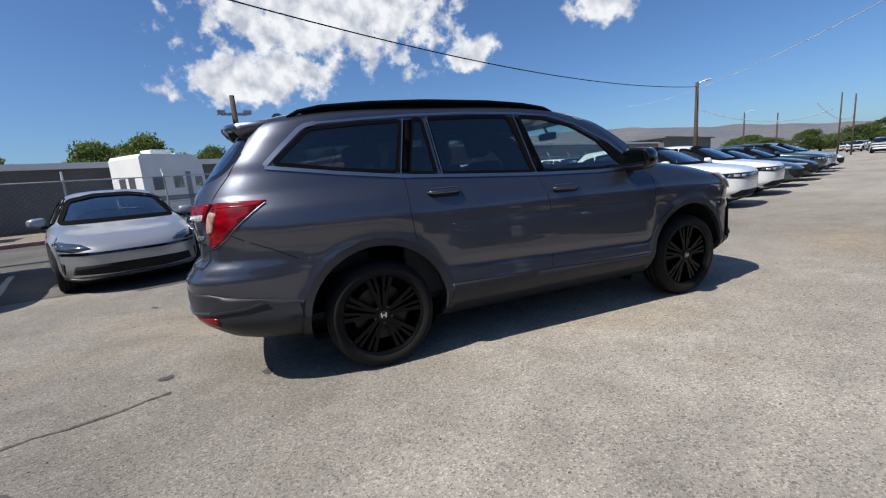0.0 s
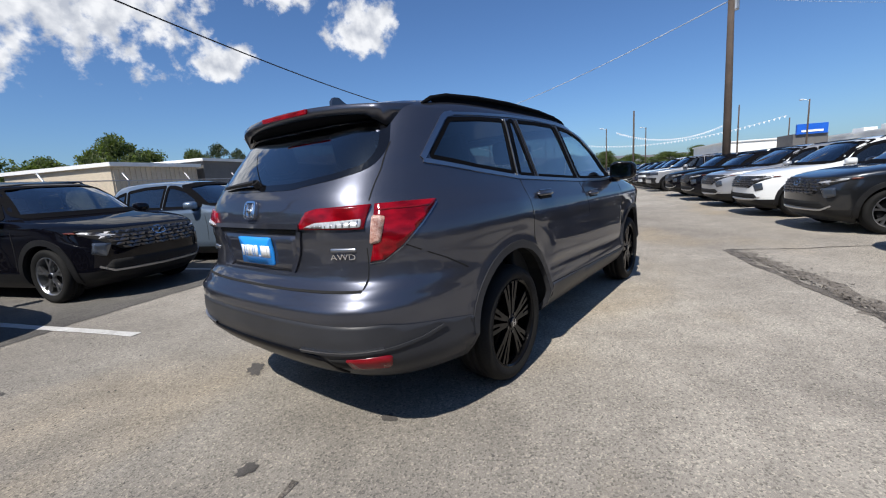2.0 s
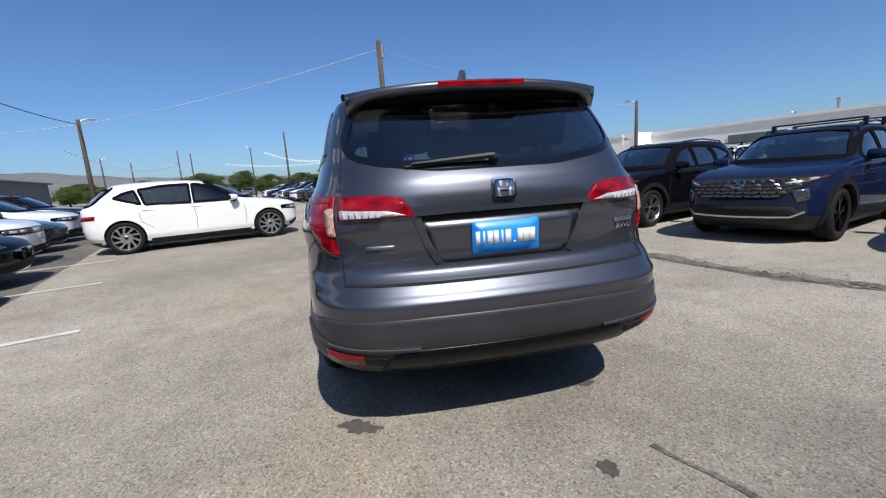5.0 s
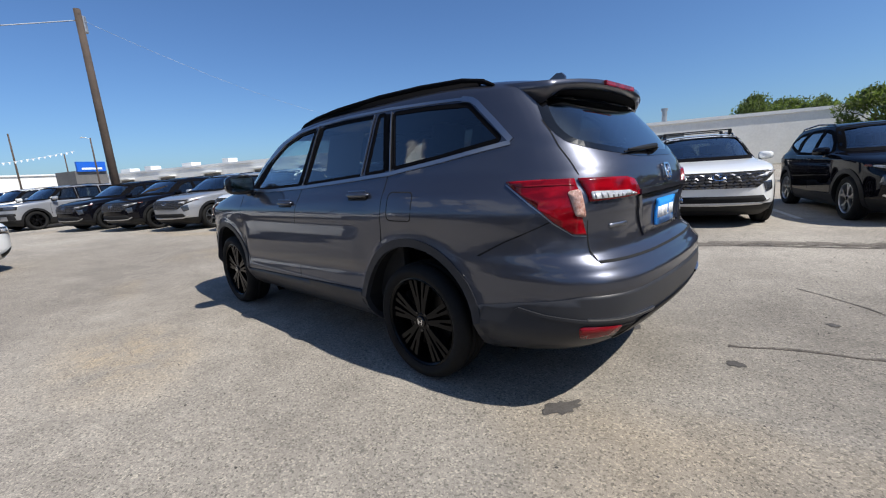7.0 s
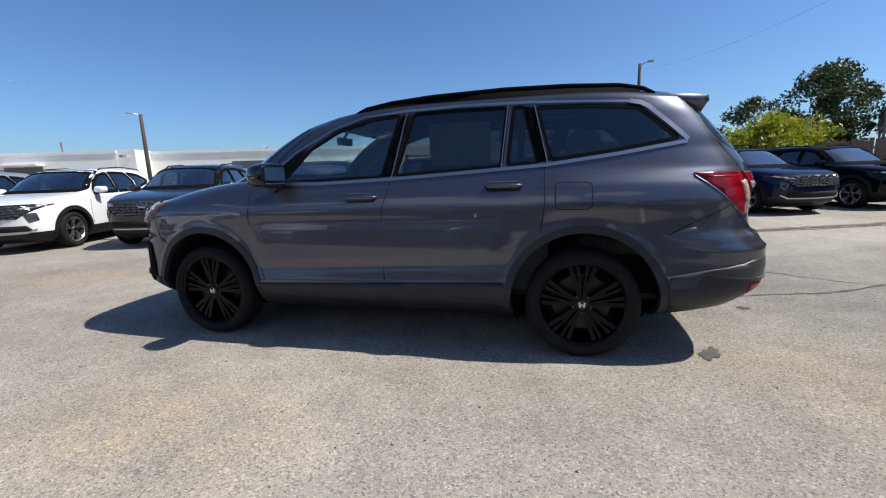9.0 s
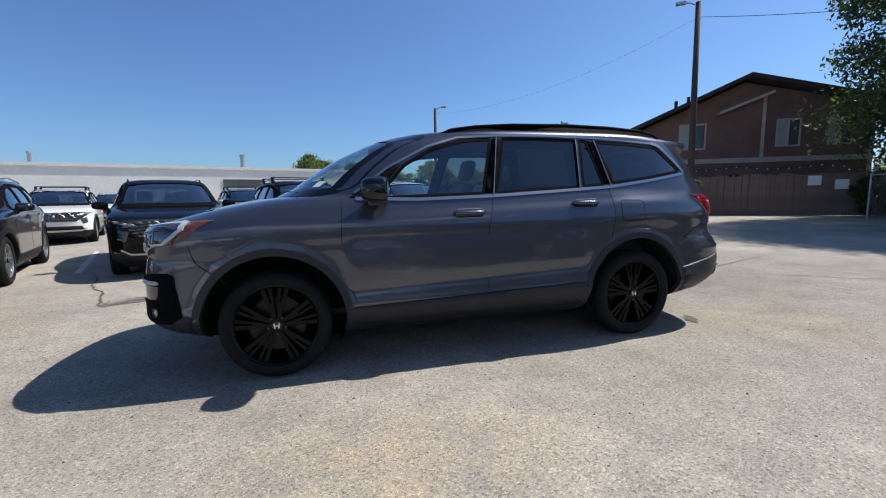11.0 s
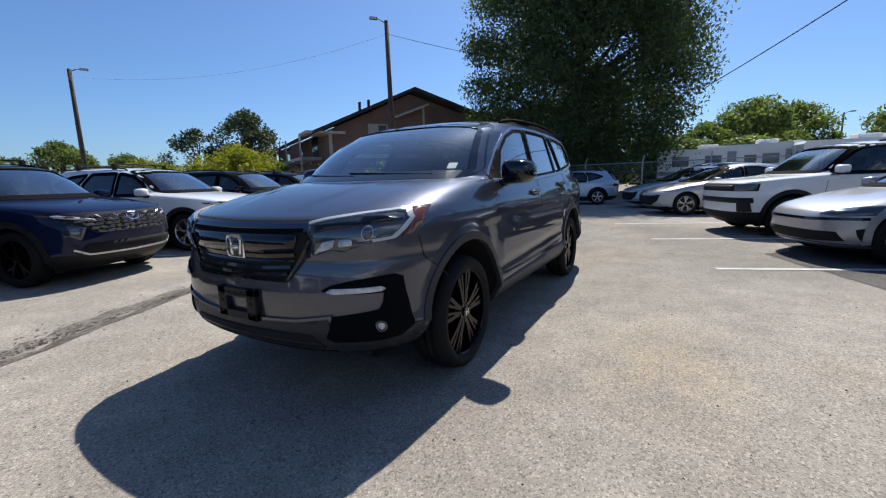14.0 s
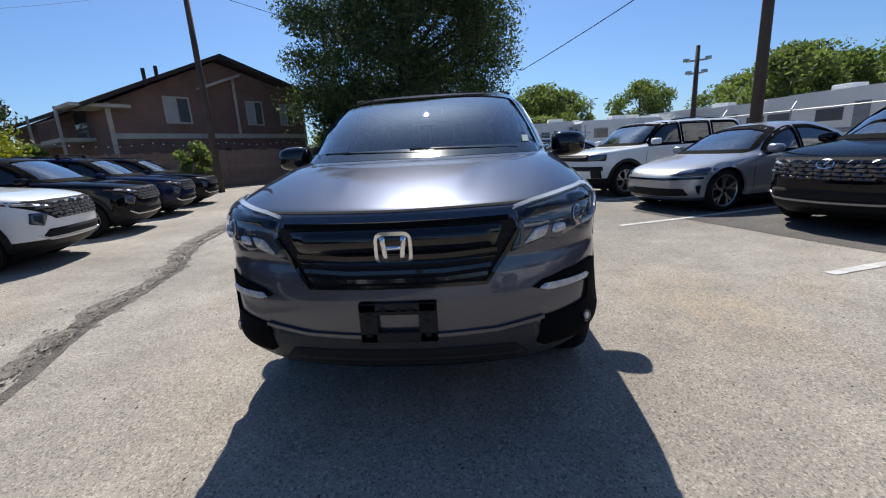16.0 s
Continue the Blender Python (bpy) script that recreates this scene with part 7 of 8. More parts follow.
# ---- fences ----
fence = thing("timber_fence", "tall brown board fence in front of the house", "fence", "", "structure")
F0, F1 = Vector((-13.0, -19.0, 0)), Vector((-26.5, -6.0, 0))
fd = (F1 - F0).normalized()
FM = Matrix((fd.to_4d(), Vector((-fd.y, fd.x, 0)).to_4d(), (0, 0, 1, 0), (0, 0, 0, 1))).transposed()
FM.translation = F0
rnd = random.Random(4)
fb = [bpy.data.meshes.new("board") for _ in range(3)]
for k, me in enumerate(fb):
    bm = bmesh.new()
    box(bm, 0, -0.012, 0.04, 0.142, 0.012, 1.95 + 0.05 * k, 0)
    bm.to_mesh(me)
    bm.free()
    me.materials.append(M["fence_wood"])
for i in range(int((F1 - F0).length / 0.15)):
    b = new("board", rnd.choice(fb))
    b.matrix_basis = FM @ pose(0.15 * i, rnd.uniform(-0.006, 0.006), 0, 0, rnd.uniform(-0.6, 0.6), 0)
    b.parent = fence
a_box("fence_rail", 0, 0.013, 0.5, (F1 - F0).length, 0.06, 0.6, M["fence_wood"], fence, 0, "", FM)
a_box("fence_rail", 0, 0.013, 1.6, (F1 - F0).length, 0.06, 1.7, M["fence_wood"], fence, 0, "", FM)
for a, z in ((11.6, 1.45), (12.6, 1.25)):
    a_box("notice_board", a, -0.04, z, a + 0.5, -0.014, z + 0.45, M["white_print"], fence, 0, "small white notice board", FM)


def chain_fence(name, a, b, h, step, label):
    """Chain-link fence with posts, top rail and outriggers."""
    f = thing(name, label, "fence", "", "structure")
    a, b = Vector(a), Vector(b)
    d = (b - a).normalized()
    n = int((b - a).length / step)
    s = Vector((-d.y, d.x, 0))
    me = None
    for i in range(n + 1):
        bm = bmesh.new()
        tube(bm, [(0, 0, 0), (0, 0, h), (-s.x * -0.25, -s.y * -0.25, h + 0.3)], 0.035, 6)
        if me is None:
            me = bpy.data.meshes.new("post")
            bm.to_mesh(me)
            me.materials.append(M["galv"])
        bm.free()
        p = new("post", me)
        p.location = a + d * (i * step)
        p.parent = f
    bm = bmesh.new()
    tube(bm, [(a.x, a.y, h - 0.03), (b.x, b.y, h - 0.03)], 0.022, 5)
    part("top_rail", bm, M["galv"], f)
    bm = bmesh.new()
    L = (b - a).length
    k = 0
    while k * 0.16 < L + h:
        x0 = k * 0.16
        for x1, zz0, zz1 in ((x0 - h, 0.0, h), (x0 - h, h, 0.0)):
            p0, p1 = [x1, zz0], [x0, zz1]
            c0, c1 = max(p0[0], 0), min(p1[0], L)
            if c1 > c0:
                z0 = zz0 + (zz1 - zz0) * (c0 - x1) / h
                z1 = zz0 + (zz1 - zz0) * (c1 - x1) / h
                q0, q1 = a + d * c0 + Vector((0, 0, z0)), a + d * c1 + Vector((0, 0, z1))
                w = Vector((0, 0, 0.0028))
                bm.faces.new([bm.verts.new(v) for v in (q0 - w, q1 - w, q1 + w, q0 + w)])
        k += 1
    o = part("wire_mesh", bm, M["galv"], f)
    tagged(o, "", "", "", "stuff")
    return f


chain_fence("chain_link_fence", uv(-18, 17.2), uv(44, 17.2), 2.1, 3.0, "chain-link fence with angled post tops behind the cars")
chain_fence("chain_link_fence", (-19.5, -7.5, 0), (-17.0, 6.0, 0), 1.8, 2.7, "chain-link fence beside the timber fence")
kb = sheet("kerb", [tuple(uv(u, v).xy) for u, v in ((-19, 16.4), (44, 16.4), (44, 16.75), (-19, 16.75))], 0.0, M["kerb"], "faded red kerb below the fence", "kerb")
bm = bmesh.new()
box(bm, -19, 16.4, 0, 44, 16.7, 0.14, 0.02, Euler((0, 0, radians(20))).to_matrix().to_4x4())
me = kb.data
bm.to_mesh(me)
bm.free()

# ---- buildings behind the left-hand row ----
gb = thing("storage_building", "long low dark grey metal building with pale roof edge", "building", "", "structure")
wall_box("wall", 17.5, 22.0, 62, 32, 0, 3.45, M["wh_shade"], gb)
wall_box("roof", 17.3, 21.8, 62.2, 32.2, 3.45, 3.62, M["roof_white"], gb)
bb = thing("storage_shed", "beige corrugated metal shed with pale roof", "building", "", "structure")
wall_box("wall", 11.9, 22.3, 17.2, 31, 0, 3.05, M["beige"], bb)
for i in range(18):
    wall_box("rib", 12.0 + 0.3 * i, 22.26, 12.06 + 0.3 * i, 22.299, 0, 3.05, M["beige"], bb)
wall_box("roof", 11.7, 22.0, 17.3, 31.2, 3.05, 3.25, M["roof_white"], bb)
gl = thing("storage_building", "long low grey building with white roof beyond the fence", "building", "", "structure")
wall_box("wall", -34, 27, 8, 36, 0, 3.1, M["wh_shade"], gl)
wall_box("roof", -34.3, 26.7, 8.3, 36.3, 3.1, 3.4, M["roof_white"], gl)
ga = thing("storage_building", "dark grey gabled building beyond the far cars", "building", "", "structure")
wall_box("wall", 64, 22, 86, 36, 0, 4.2, M["wh_shade"], ga)
wall_box("roof", 63.5, 21.5, 86.5, 36.5, 4.2, 4.4, M["wh_shade"], ga)


def caravan(u, v, length, yaw, height=2.9, label="white travel trailer with dark windows"):
    p = uv(u, v)
    c = thing("travel_trailer", label, "trailer", "trailers beyond the fence", at=pose(p.x, p.y, 0, 0, 0, yaw))
    bm = bmesh.new()
    plate(bm, [(-length / 2, 0.55), (length / 2 - 0.5, 0.55), (length / 2, 0.95), (length / 2 - 0.15, height - 0.35), (length / 2 - 0.6, height), (-length / 2 + 0.1, height), (-length / 2, height - 0.15)], -1.2, 1.2)
    bmesh.ops.recalc_face_normals(bm, faces=bm.faces)
    part("body", bm, M["rv"], c)
    for y in (-1.215, 1.203):
        for x0, x1, z0, z1 in ((-length * 0.36, -length * 0.20, 1.6, 2.2), (-length * 0.05, length * 0.10, 1.65, 2.2), (length * 0.30, length * 0.42, 1.7, 2.15)):
            a_box("window", x0, y, z0, x1, y + 0.012, z1, M["win_glass"], c, 0, "dark trailer window")
        a_box("door", length * 0.15, y, 0.7, length * 0.23, y + 0.012, 2.4, M["rv_grey"], c)
        for i in range(9):
            a_box("siding_rib", -length / 2 + 0.03, y + (0.0 if y < 0 else 0.002), 0.75 + 0.09 * i + (0.9 if i > 6 else 0), length * 0.14, y + 0.010, 0.765 + 0.09 * i + (0.9 if i > 6 else 0), M["rv_grey"] if i % 3 == 0 else M["rv"], c)
        a_box("stripe", -length / 2 + 0.05, y, 1.1, length / 2 - 0.3, y + 0.010, 1.32, M["rv_grey"], c)
    for y in (-0.62, 0.12):
        a_box("window", -length / 2 - 0.012, y, 1.55, -length / 2 - 0.002, y + 0.5, 2.2, M["win_glass"], c, 0, "dark trailer window")
        a_box("window", length / 2 - 0.09, y, 1.50, length / 2 - 0.055, y + 0.5, 2.05, M["win_glass"], c, 0, "dark trailer window")
    a_box("roof_unit", -0.5, -0.4, height, 0.5, 0.4, height + 0.28, M["rv"], c, 0.05)
    a_box("roof_vent", length * 0.25, -0.2, height, length * 0.25 + 0.4, 0.2, height + 0.14, M["rv"], c, 0.03)
    a_box("roof_rail", -length * 0.4, 1.05, height + 0.08, length * 0.35, 1.09, height + 0.12, M["galv"], c)
    for x in (-0.45, 0.45):
        for y in (-1.05, 0.85):
            bm = bmesh.new()
            lathe(bm, [(0.001, 0), (0.33, 0), (0.36, 0.05), (0.36, 0.17), (0.001, 0.2)], 20)
            bmesh.ops.transform(bm, verts=bm.verts[:], matrix=Matrix.Translation((x * 1.7, y, 0.36)))
            part("wheel", bm, M["tyre"], c)
    a_box("underframe", -length / 2 + 0.2, -1.0, 0.36, length / 2 - 0.1, 1.0, 0.56, M["gap"], c)
    for x in (-length / 2 + 0.5, length / 2 - 0.6):
        a_box("jack", x, -0.05, 0, x + 0.08, 0.05, 0.4, M["galv"], c)
    return c


for u, v, l, yaw, h in ((0.55, 21.5, 3.0, 42, 3.2), (-10.6, 23.0, 8.0, 14, 3.0), (-17.0, 23.0, 7.5, 25, 2.9), (-24.0, 22.0, 7.5, 30, 2.9), (-30, 20, 6.5, 60, 3.0), (-34, 14, 7.0, 75, 3.0), (-24.2, 12.4, 5.5, 96, 2.6), (-23.4, 15.2, 5.0, 88, 2.75), (-21.2, 18.6, 6.0, 100, 2.7)):
    caravan(u, v, l, yaw, h)

# ---- poles and cables ----
def pole(x, y, h, r, label, lamp=None, arms=(), material=None, lean=(0, 0), box_at=None):
    p = thing("utility_pole" if lamp is None else "street_lamp", label, "pole", at=pose(x, y, 0))
    bm = bmesh.new()
    tube(bm, [(0, 0, -0.3), (lean[0] * 0.5, lean[1] * 0.5, h * 0.5), (lean[0], lean[1], h)], [r * 1.15, r, r * 0.8], 12)
    part("post", bm, material or M["wood_pole"], p, smooth=True)
    if lamp is not None:
        d = Vector((math.cos(radians(lamp)), math.sin(radians(lamp)), 0))
        t = Vector((lean[0], lean[1], h - 0.15))
        bm = bmesh.new()
        tube(bm, [t, t + d * 0.3 + Vector((0, 0, 0.16)), t + d * 0.5 + Vector((0, 0, 0.2))], 0.03, 6)
        a = part("lamp_arm", bm, M["galv"], p)
        bm = bmesh.new()
        box(bm, 0.45, -0.10, -0.06, 0.85, 0.10, 0.06, 0.04, Matrix.Translation(t + Vector((0, 0, 0.2))) @ Euler((0, 0, radians(lamp))).to_matrix().to_4x4())
        part("lamp_head", bm, M["galv"], a)
    for z, w, turn in arms:
        bm = bmesh.new()
        box(bm, -w / 2, -0.05, z - 0.05, w / 2, 0.05, z + 0.05, 0, Euler((0, 0, radians(turn))).to_matrix().to_4x4())
        a = part("crossarm", bm, M["galv"], p)
        for s in (-1, 1):
            bm = bmesh.new()
            box(bm, s * w / 2 - 0.16, -0.12, z - 0.02, s * w / 2 + 0.16, 0.12, z + 0.16, 0.03, Euler((0, 0, radians(turn))).to_matrix().to_4x4())
            part("camera_head", bm, M["galv"], a)
    if box_at:
        bm = bmesh.new()
        tube(bm, [(0.22, 0, box_at - 0.28), (0.22, 0, box_at + 0.28)], 0.17, 12)
        part("transformer", bm, M["galv"], p)
    return p


def cable(a, b, sag, r, material, label="thin sagging overhead cable on poles"):
    a, b = Vector(a), Vector(b)
    bm = bmesh.new()
    tube(bm, [a.lerp(b, i / 24) - Vector((0, 0, sag * 4 * (i / 24) * (1 - i / 24))) for i in range(25)], r, 5)
    me = bpy.data.meshes.new("overhead_cable")
    bm.to_mesh(me)
    bm.free()
    me.materials.append(material)
    tagged(new("overhead_cable", me), label, "cable", "overhead cables")


pole(18.0, -0.9, 8.05, 0.14, "tall brown timber utility pole at the end of a bay", None, (), None, (-0.05, 0.1), 7.6)
pole(-14.7, -11.3, 9.2, 0.13, "tall timber street lamp beside the board fence", -40, (), None, (0.15, 0.0))
pole(27, -21.5, 6.1, 0.14, "timber street lamp in front of the warehouse", 47)
pole(-7.2, -27.5, 7.8, 0.12, "timber street lamp behind the parked cars", 160)
pole(-3.0, 16.5, 5.2, 0.12, "brown pole with two security cameras", None, ((4.45, 1.0, 10),))
pole(26.0, 17.5, 6.2, 0.13, "timber street lamp beyond the outer row", -53)
pole(41, 8, 6.7, 0.09, "timber utility pole far ahead", None, (), None)
pole(-8.8, 8.3, 10.2, 0.135, "thick brown timber utility pole behind the parked cars", None)
pole(-23, 13.6, 6.4, 0.14, "brown pole with floodlight and cameras", None, ((5.6, 1.1, 60), (4.9, 0.8, 60)))
for az, d, h, lamp in ((-5.6, 60, 7.4, 84), (-3.7, 75, 6.8, None), (0.4, 62, 8.0, None), (14.4, 62, 6.9, 100), (21.0, 65, 6.6, None), (29.6, 60, 5.8, -60), (26.9, 65, 5.6, None), (22.2, 70, 7.4, None), (-83.4, 52, 5.6, 100), (162.8, 52, 6.6, 70), (-51.5, 60, 5.6, 40), (10.0, 70, 7.2, 100)):
    pole(-2 + d * math.cos(radians(az)), d * math.sin(radians(az)), h, 0.085, "far timber lamp pole" if lamp else "far timber utility pole", lamp)
cable((-8.8, 8.3, 7.3), (26.0, 17.5, 5.9), 1.03, 0.022, M["cable"])
cable((44, 41, 8.5), (18.0, -0.9, 7.7), 1.4, 0.02, M["cable_pale"], "pale sagging overhead cable on poles")
cable((18.0, -0.9, 7.7), (27, -21.5, 5.8), 0.7, 0.005, M["cable_pale"])
cable((-14.6, -11.3, 8.6), (-18.0, 2.95, 4.92), 0.37, 0.011, M["cable"])
cable((-14.6, -11.3, 8.6), (-7.2, -27.5, 7.4), 0.9, 0.006, M["cable_pale"])
cable((-8.8, 8.3, 6.9), (-18.0, 2.95, 4.92), 0.1, 0.018, M["cable"])
cable((-18.0, 2.95, 4.92), (-40, -1, 9.0), 0.3, 0.012, M["cable"])
# pennant strings over the far lot
for a, b in (((35, 24, 5.4), (56, 24, 5.2)), ((45, 20, 5.2), (75, 30, 5.6)), ((50, 12, 5.6), (60, 2, 5.8)), ((55, -4, 5.8), (62, 20, 5.2))):
    a, b = Vector(a), Vector(b)
    bm = bmesh.new()
    d = (b - a).normalized()
    n = 56
    for i in range(n):
        t = (i + 0.5) / n
        p = a.lerp(b, t) - Vector((0, 0, 1.2 * 4 * t * (1 - t)))
        for q in (0.004, -0.004):
            bm.faces.new([bm.verts.new(v + Vector((0, q, 0))) for v in (p - d * 0.10, p + d * 0.10, p - Vector((0, 0, 0.24)))])
    tube(bm, [a.lerp(b, i / 16) - Vector((0, 0, 1.2 * 4 * (i / 16) * (1 - i / 16))) for i in range(17)], 0.012, 4)
    me = bpy.data.meshes.new("pennant_string")
    bm.to_mesh(me)
    bm.free()
    me.materials.append(M["white_print"])
    tagged(new("pennant_string", me), "string of pale pennants over the far lot", "pennants", "pennant strings")


# ---- trees ----
def make_tree(name, seed, height, spread, leaves, leaf_mat, label, base=0.22, leaf_size=0.16, clumps=60, trunk_r=0.22, low=0.0, drop=0.0):
    """A tapered trunk with limbs, and a crown of leaves gathered in clumps with gaps between."""
    rnd = random.Random(seed)
    t = thing(name, label, "tree")
    bm = bmesh.new()
    top = Vector((rnd.uniform(-0.3, 0.3), rnd.uniform(-0.3, 0.3), height * 0.86))
    stem = [Vector((0, 0, -0.1)), Vector((rnd.uniform(-0.1, 0.1), rnd.uniform(-0.1, 0.1), height * 0.2)), top * 0.55, top]
    tube(bm, stem, [trunk_r * 1.25, trunk_r, trunk_r * 0.6, trunk_r * 0.12], 8)
    cs = []
    for i in range(clumps):
        f = (i + 0.5) / clumps
        z = height * (base + (1 - base) * f ** 0.8)
        k = math.sin(math.pi * min(1, (f * 0.86 + 0.14))) ** 0.6
        r = spread * k * math.sqrt(rnd.uniform(0.12, 1.0))
        a = rnd.uniform(0, 2 * math.pi)
        cs.append((Vector((r * math.cos(a), r * math.sin(a), z - drop * (r / spread) ** 2)), spread * rnd.uniform(0.16, 0.34)))
    for c, _ in cs[::3]:
        s = stem[1].lerp(stem[3], max(0, min(1, (c.z / height - 0.28))))
        mid = s.lerp(c, 0.55) + Vector((0, 0, 0.08 * height * rnd.uniform(-0.3, 0.6)))
        tube(bm, [s, mid, c], [trunk_r * 0.35, trunk_r * 0.2, trunk_r * 0.05], 5)
    part("trunk", bm, M["bark"], t, smooth=True)
    rs = np.random.RandomState(seed)
    per = leaves // len(cs)
    V = []
    for c, q in cs:
        d = rs.normal(size=(per, 3))
        d /= np.linalg.norm(d, axis=1, keepdims=True)
        rad = q * rs.uniform(0.35, 1.08, size=(per, 1))
        P = np.array(c) + d * rad * np.array([1, 1, 0.8])
        P[:, 2] = np.maximum(P[:, 2], low + 0.1)
        a, b = rs.normal(size=(per, 3)), rs.normal(size=(per, 3))
        a /= np.linalg.norm(a, axis=1, keepdims=True)
        b = np.cross(a, b)
        b /= np.linalg.norm(b, axis=1, keepdims=True)
        s = leaf_size * rs.uniform(0.5, 1.2, size=(per, 1))
        V.append(np.stack([P - a * s, P + b * s * 0.45, P + a * s, P - b * s * 0.45], 1))
    V = np.concatenate(V).reshape(-1, 3)
    n = len(V) // 4
    me = bpy.data.meshes.new("crown")
    me.from_pydata(V.tolist(), [], np.arange(4 * n).reshape(-1, 4).tolist())
    me.update()
    me.materials.append(leaf_mat)
    o = new("crown", me)
    o.parent = t
    return t


def place(proto, x, y, turn, sx, sz, label=""):
    t = copy_thing(proto, pose(x, y, 0, 0, 0, turn))
    t.scale = (sx, sx, sz)
    if label:
        tagged(t, label)
    return t


big = make_tree("large_tree", 5, 17.2, 7.2, 190000, M["leaf_dark"], "tall dense dark green tree over the parked cars", 0.13, 0.12, 280, 0.45, 1.2, 1.8)
big.matrix_basis = pose(-24.5, -3.96, 0)
ta = make_tree("tree", 21, 6.2, 3.2, 9500, M["leaf"], "green leafy tree beyond the lot", 0.2, 0.17, 60, 0.18)
tb = make_tree("tree", 22, 6.0, 3.6, 11000, M["leaf"], "broad green tree beyond the buildings", 0.15, 0.18, 60, 0.18)
tcn = make_tree("pine_tree", 23, 6.5, 2.5, 5200, M["needle"], "dark pine tree beside the house", 0.12, 0.15, 44, 0.13)
ty = make_tree("bush", 24, 3.1, 2.9, 9000, M["leaf_yellow"], "bright yellow green bush behind the cars", 0.05, 0.13, 60, 0.10)
tg = make_tree("bush", 25, 2.2, 1.1, 4000, M["leaf"], "green bush against the fence", 0.05, 0.11, 26, 0.05)
ta.matrix_basis, tb.matrix_basis, tcn.matrix_basis, ty.matrix_basis, tg.matrix_basis = pose(-36, 6.5, 0), pose(-25.5, 20.5, 0), pose(-17.5, -27.5, 0), pose(-12.0, -21.0, 0), pose(-15.3, -12.6, 0)
for x, y, turn, sx, sz in ((-40, 17, 40, 1.0, 1.05), (-34, 3.5, 80, 0.8, 0.75), (-30.5, 25, 130, 1.1, 1.15), (-27, -8.5, 10, 0.75, 0.95), (-46, 11, 200, 1.1, 1.1), (-21, 26, 10, 1.05, 1.25), (-38, 25, 90, 1.2, 1.0)):
    place(ta, x, y, turn, sx, sz)
for x, y, turn, sx, sz in ((-17.5, 26.5, 70, 0.8, 0.7), (-33, 30, 20, 1.2, 1.1), (-24, 40, 10, 0.9, 0.95), (-17, 45, 60, 0.9, 1.05), (-13, 46, 130, 1.0, 1.15), (-7, 47, 200, 0.7, 0.95), (0, 48, 10, 0.9, 0.95), (5, 50, 90, 0.9, 0.85),
                            (10.5, 50, 70, 0.85, 1.2), (14, 51, 150, 0.8, 1.0), (18, 50, 40, 0.6, 1.0), (1, -58, 10, 1.1, 1.0), (6, -60, 80, 0.7, 0.8)):
    place(tb, x, y, turn, sx, sz)
for i in range(19):
    a = radians(-6 + 40 * (i + 0.5 + 0.35 * math.sin(i * 2.4)) / 19)
    d = 105 + 35 * ((i * 37) % 10) / 10
    place(tb if i % 2 else ta, d * math.cos(a), d * math.sin(a), i * 53, 1.1 + 0.7 * ((i * 7) % 5) / 5, 0.5 + 0.5 * ((i * 11) % 7) / 7, "far green tree beyond the lot")
for x, y, turn, sx, sz in ((-19.5, -30, 60, 0.9, 1.1), (-14.5, -29, 120, 0.8, 0.8), (22, 52, 10, 0.8, 1.1), (24, 51, 80, 0.6, 1.0)):
    place(tcn, x, y, turn, sx, sz)
for x, y, turn, sx, sz in ((-5, -38, 30, 1.2, 1.5), (-9.5, -37, 80, 1.2, 1.45), (-13, -36, 120, 1.1, 1.2), (2.5, -46, 30, 1.0, 1.9), (-2, -45, 130, 0.9, 1.6)):
    place(tb, x, y, turn, 0.55 * sx, 0.5 * sz, "green tree behind the parked cars")
for x, y, turn, sx, sz in ((-29, -9, 10, 1.0, 0.55), (-30, -4.5, 70, 1.0, 0.6), (-30.5, 0.5, 140, 1.1, 0.6), (-31, 5.5, 200, 1.1, 0.55), (-27.5, -7, 250, 0.7, 0.5)):
    place(tb, x, y, turn, sx, sz, "dense green hedge bush behind the fence")
for x, y, turn, s in ((-20.5, -14.2, 30, 0.9), (-14.2, -20, 90, 1.1), (-23.0, -9.4, 150, 0.8)):
    place(tg, x, y, turn, s, s)
place(ty, -9.0, -24.5, 70, 0.8, 0.8)

# ---- hills and clouds ----
vs, fs = [], []
N = 160
for i in range(N + 1):
    az = radians(-10 + 110 * i / N)
    f = i / N
    e = 0.020 + 0.056 * math.exp(-((f - 0.58) / 0.20) ** 2) + 0.010 * math.exp(-((f - 0.28) / 0.14) ** 2) + 0.006 * noise.noise((f * 14, 0.3, 0)) + 0.002 * noise.noise((f * 60, 1.3, 0))
    e *= min(1, (1 - f) / 0.12, f / 0.06 + 0.2)
    for k in range(9):
        t = k / 8
        d = 1500 + 1100 * t
        h = e * 2600 * (t ** 1.25) * (1 + 0.08 * noise.noise((f * 30, t * 6, 2.0)))
        vs.append((d * math.cos(az), d * math.sin(az), max(h, -1)))
for i in range(N):
    for k in range(8):
        a = i * 9 + k
        fs.append((a, a + 9, a + 10, a + 1))
tagged(mesh_of("hills", vs, fs, M["hill"], None, True), "dry hills on the horizon, blue-grey haze put into their colour", "hills", "", "structure")

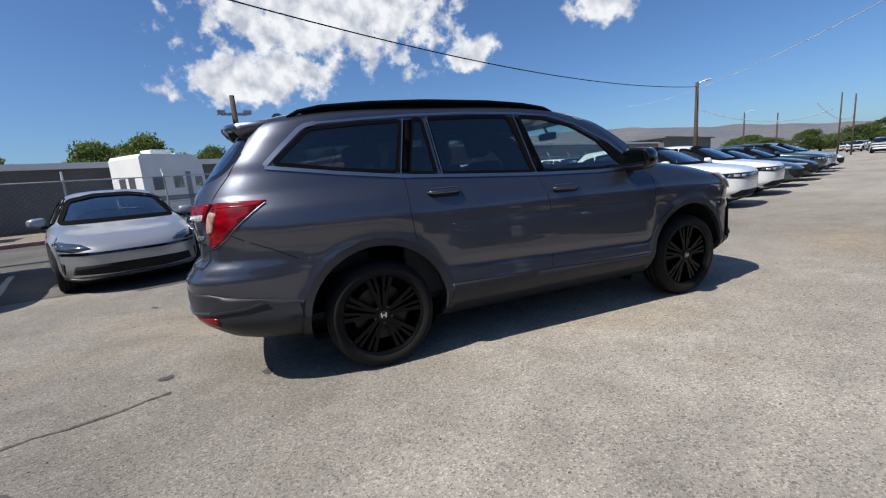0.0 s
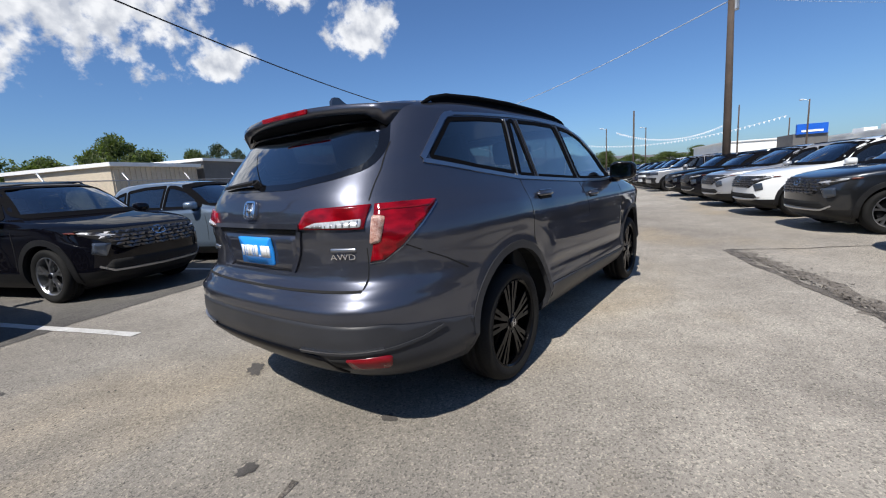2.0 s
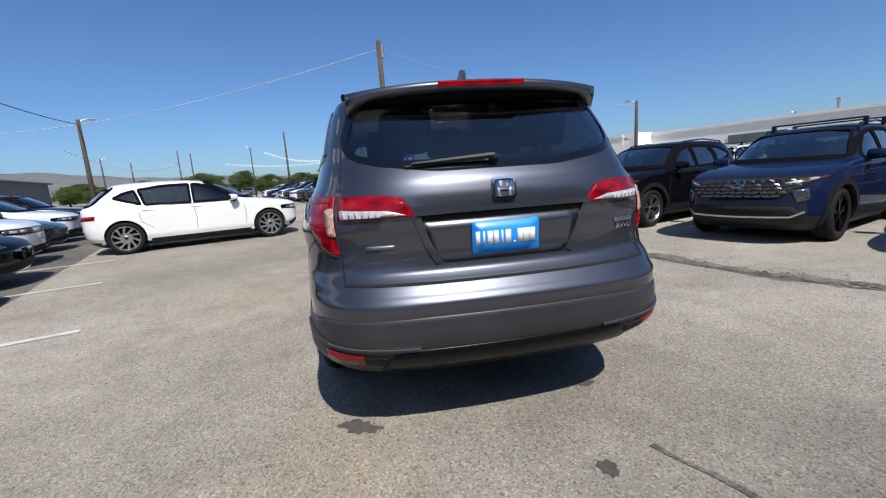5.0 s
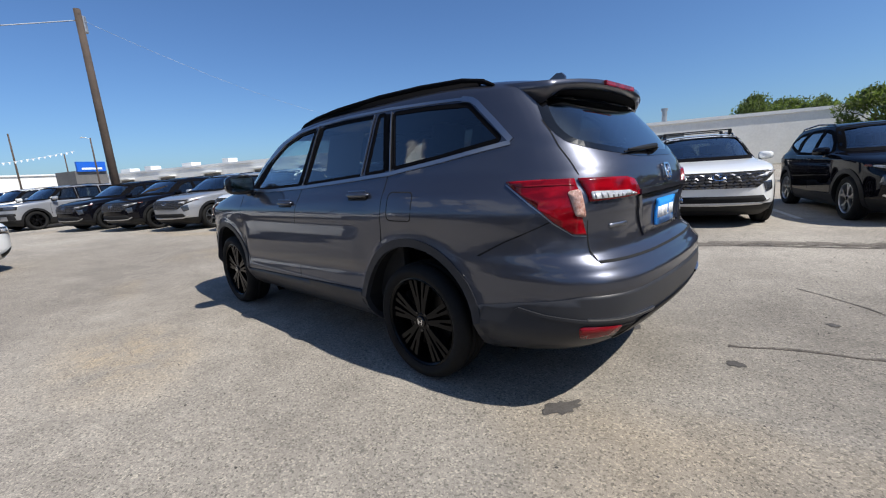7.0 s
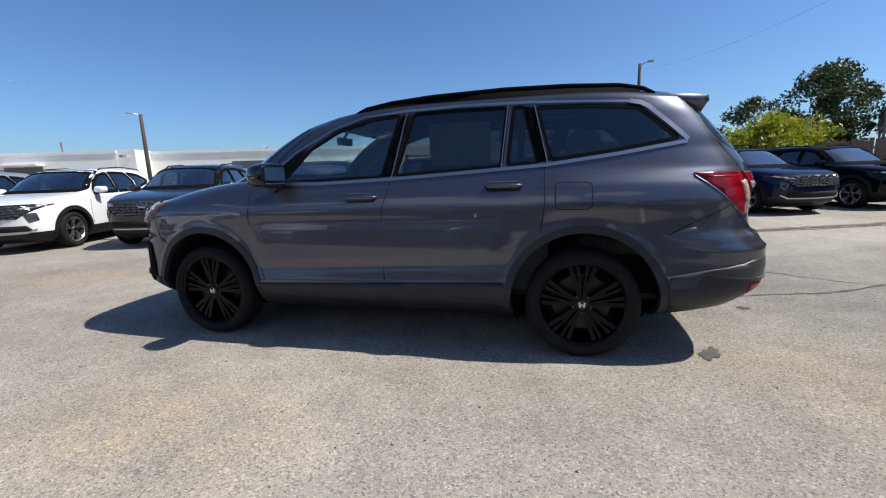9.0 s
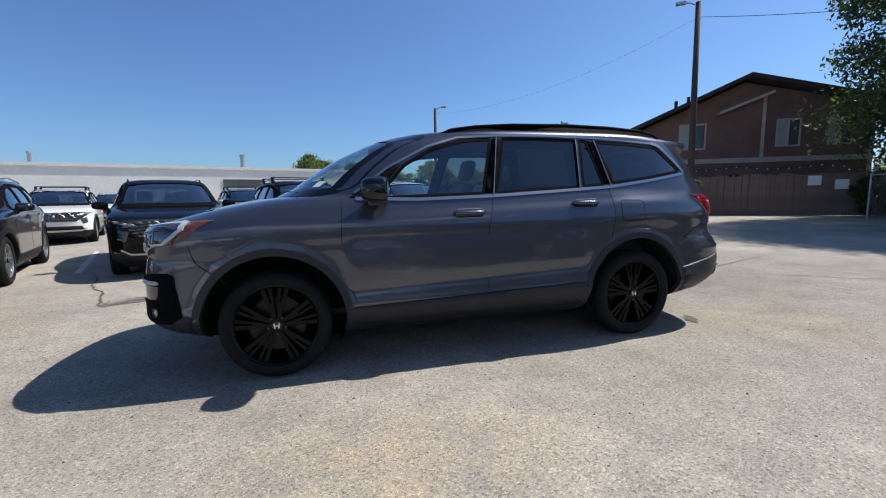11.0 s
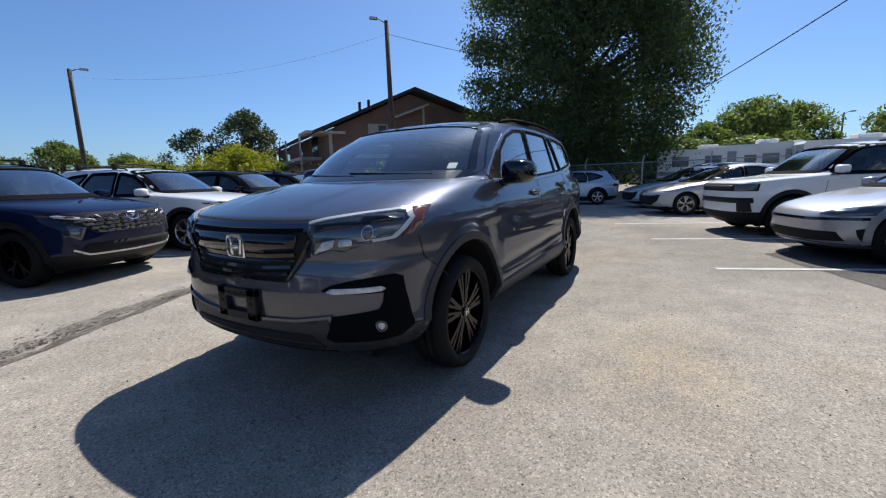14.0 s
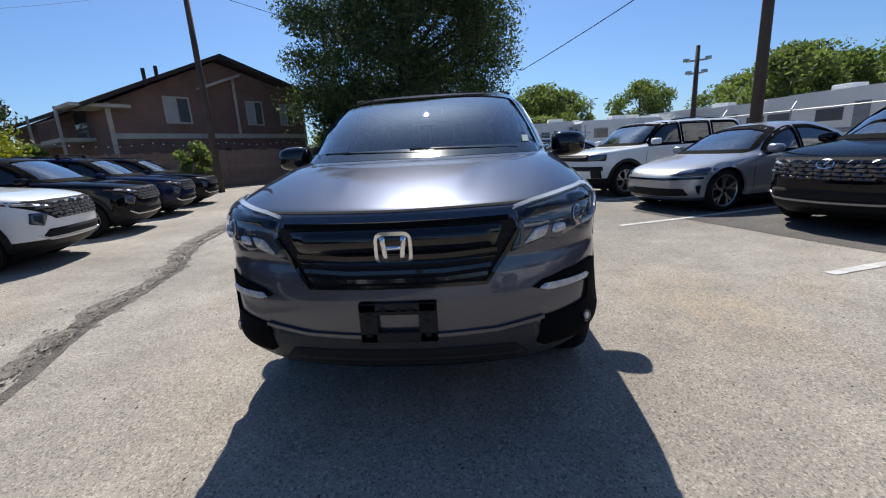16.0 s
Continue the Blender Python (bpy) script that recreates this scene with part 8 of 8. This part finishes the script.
m = bpy.data.materials.new("cumulus_cloud")
m.use_nodes = True
nt = m.node_tree
nt.nodes.remove(nt.nodes["Principled BSDF"])
tc = nt.nodes.new("ShaderNodeTexCoord")
n1 = nt.nodes.new("ShaderNodeTexNoise")
n1.inputs["Scale"].default_value, n1.inputs["Detail"].default_value, n1.inputs["Roughness"].default_value = 0.0052, 11, 0.58
nt.links.new(tc.outputs["Object"], n1.inputs["Vector"])
n2 = nt.nodes.new("ShaderNodeTexNoise")
n2.inputs["Scale"].default_value, n2.inputs["Detail"].default_value, n2.inputs["Roughness"].default_value = 0.0075, 6, 0.5
mp = nt.nodes.new("ShaderNodeMapping")
mp.inputs["Location"].default_value = (31, 57, 11)
nt.links.new(tc.outputs["Object"], mp.inputs["Vector"])
nt.links.new(mp.outputs["Vector"], n2.inputs["Vector"])
sub = nt.nodes.new("ShaderNodeVectorMath")
sub.operation = "SUBTRACT"
sub.inputs[1].default_value = (0.5, 0.5, 0.5)
nt.links.new(tc.outputs["Generated"], sub.inputs[0])
flat = nt.nodes.new("ShaderNodeVectorMath")
flat.operation = "MULTIPLY"
flat.inputs[1].default_value = (2, 2, 0)
nt.links.new(sub.outputs[0], flat.inputs[0])
ln = nt.nodes.new("ShaderNodeVectorMath")
ln.operation = "LENGTH"
nt.links.new(flat.outputs[0], ln.inputs[0])
mask = nt.nodes.new("ShaderNodeMapRange")
mask.inputs["From Min"].default_value, mask.inputs["From Max"].default_value = 1.0, 0.0
mask.inputs["To Min"].default_value, mask.inputs["To Max"].default_value = -0.22, 0.40
nt.links.new(ln.outputs["Value"], mask.inputs["Value"])
add = nt.nodes.new("ShaderNodeMath")
nt.links.new(n1.outputs["Fac"], add.inputs[0])
nt.links.new(mask.outputs["Result"], add.inputs[1])
al = nt.nodes.new("ShaderNodeMapRange")
al.interpolation_type = "SMOOTHSTEP"
al.inputs["From Min"].default_value, al.inputs["From Max"].default_value = 0.49, 0.67
nt.links.new(add.outputs[0], al.inputs["Value"])
em = nt.nodes.new("ShaderNodeEmission")
cr = nt.nodes.new("ShaderNodeValToRGB")
cr.color_ramp.elements[0].position, cr.color_ramp.elements[0].color = 0.36, (0.44, 0.475, 0.55, 1)
cr.color_ramp.elements[1].position, cr.color_ramp.elements[1].color = 0.60, (0.80, 0.815, 0.85, 1)
nt.links.new(n2.outputs["Fac"], cr.inputs["Fac"])
nt.links.new(cr.outputs["Color"], em.inputs["Color"])
tr = nt.nodes.new("ShaderNodeBsdfTransparent")
mx = nt.nodes.new("ShaderNodeMixShader")
nt.links.new(al.outputs["Result"], mx.inputs["Fac"])
nt.links.new(tr.outputs[0], mx.inputs[1])
nt.links.new(em.outputs[0], mx.inputs[2])
nt.links.new(mx.outputs[0], nt.nodes["Material Output"].inputs["Surface"])
for az, el, w, h in ((80, 21, 52, 25), (90, 13, 30, 10), (63, 15, 11, 7), (46, 19, 13, 11), (55, 24, 14, 12), (38, 27, 8, 7), (108, 26, 30, 12), (70, 27, 30, 14)):
    R = 3400.0
    c = Vector((R * math.cos(radians(el)) * math.cos(radians(az)), R * math.cos(radians(el)) * math.sin(radians(az)), R * math.sin(radians(el))))
    bm = bmesh.new()
    sx, sy = R * radians(w) / 2, R * radians(h) / 2
    bm.faces.new([bm.verts.new(q) for q in ((-sx, -sy, 0), (sx, -sy, 0), (sx, sy, 0), (-sx, sy, 0))])
    me = bpy.data.meshes.new("cloud_backdrop")
    bm.to_mesh(me)
    bm.free()
    me.materials.append(m)
    o = new("cloud_backdrop", me)
    o.matrix_basis = look(c, (0, 0, 0))
    o.visible_shadow = False
    tagged(o, "white cumulus cloud far behind the lot", "cloud", "clouds", "structure")
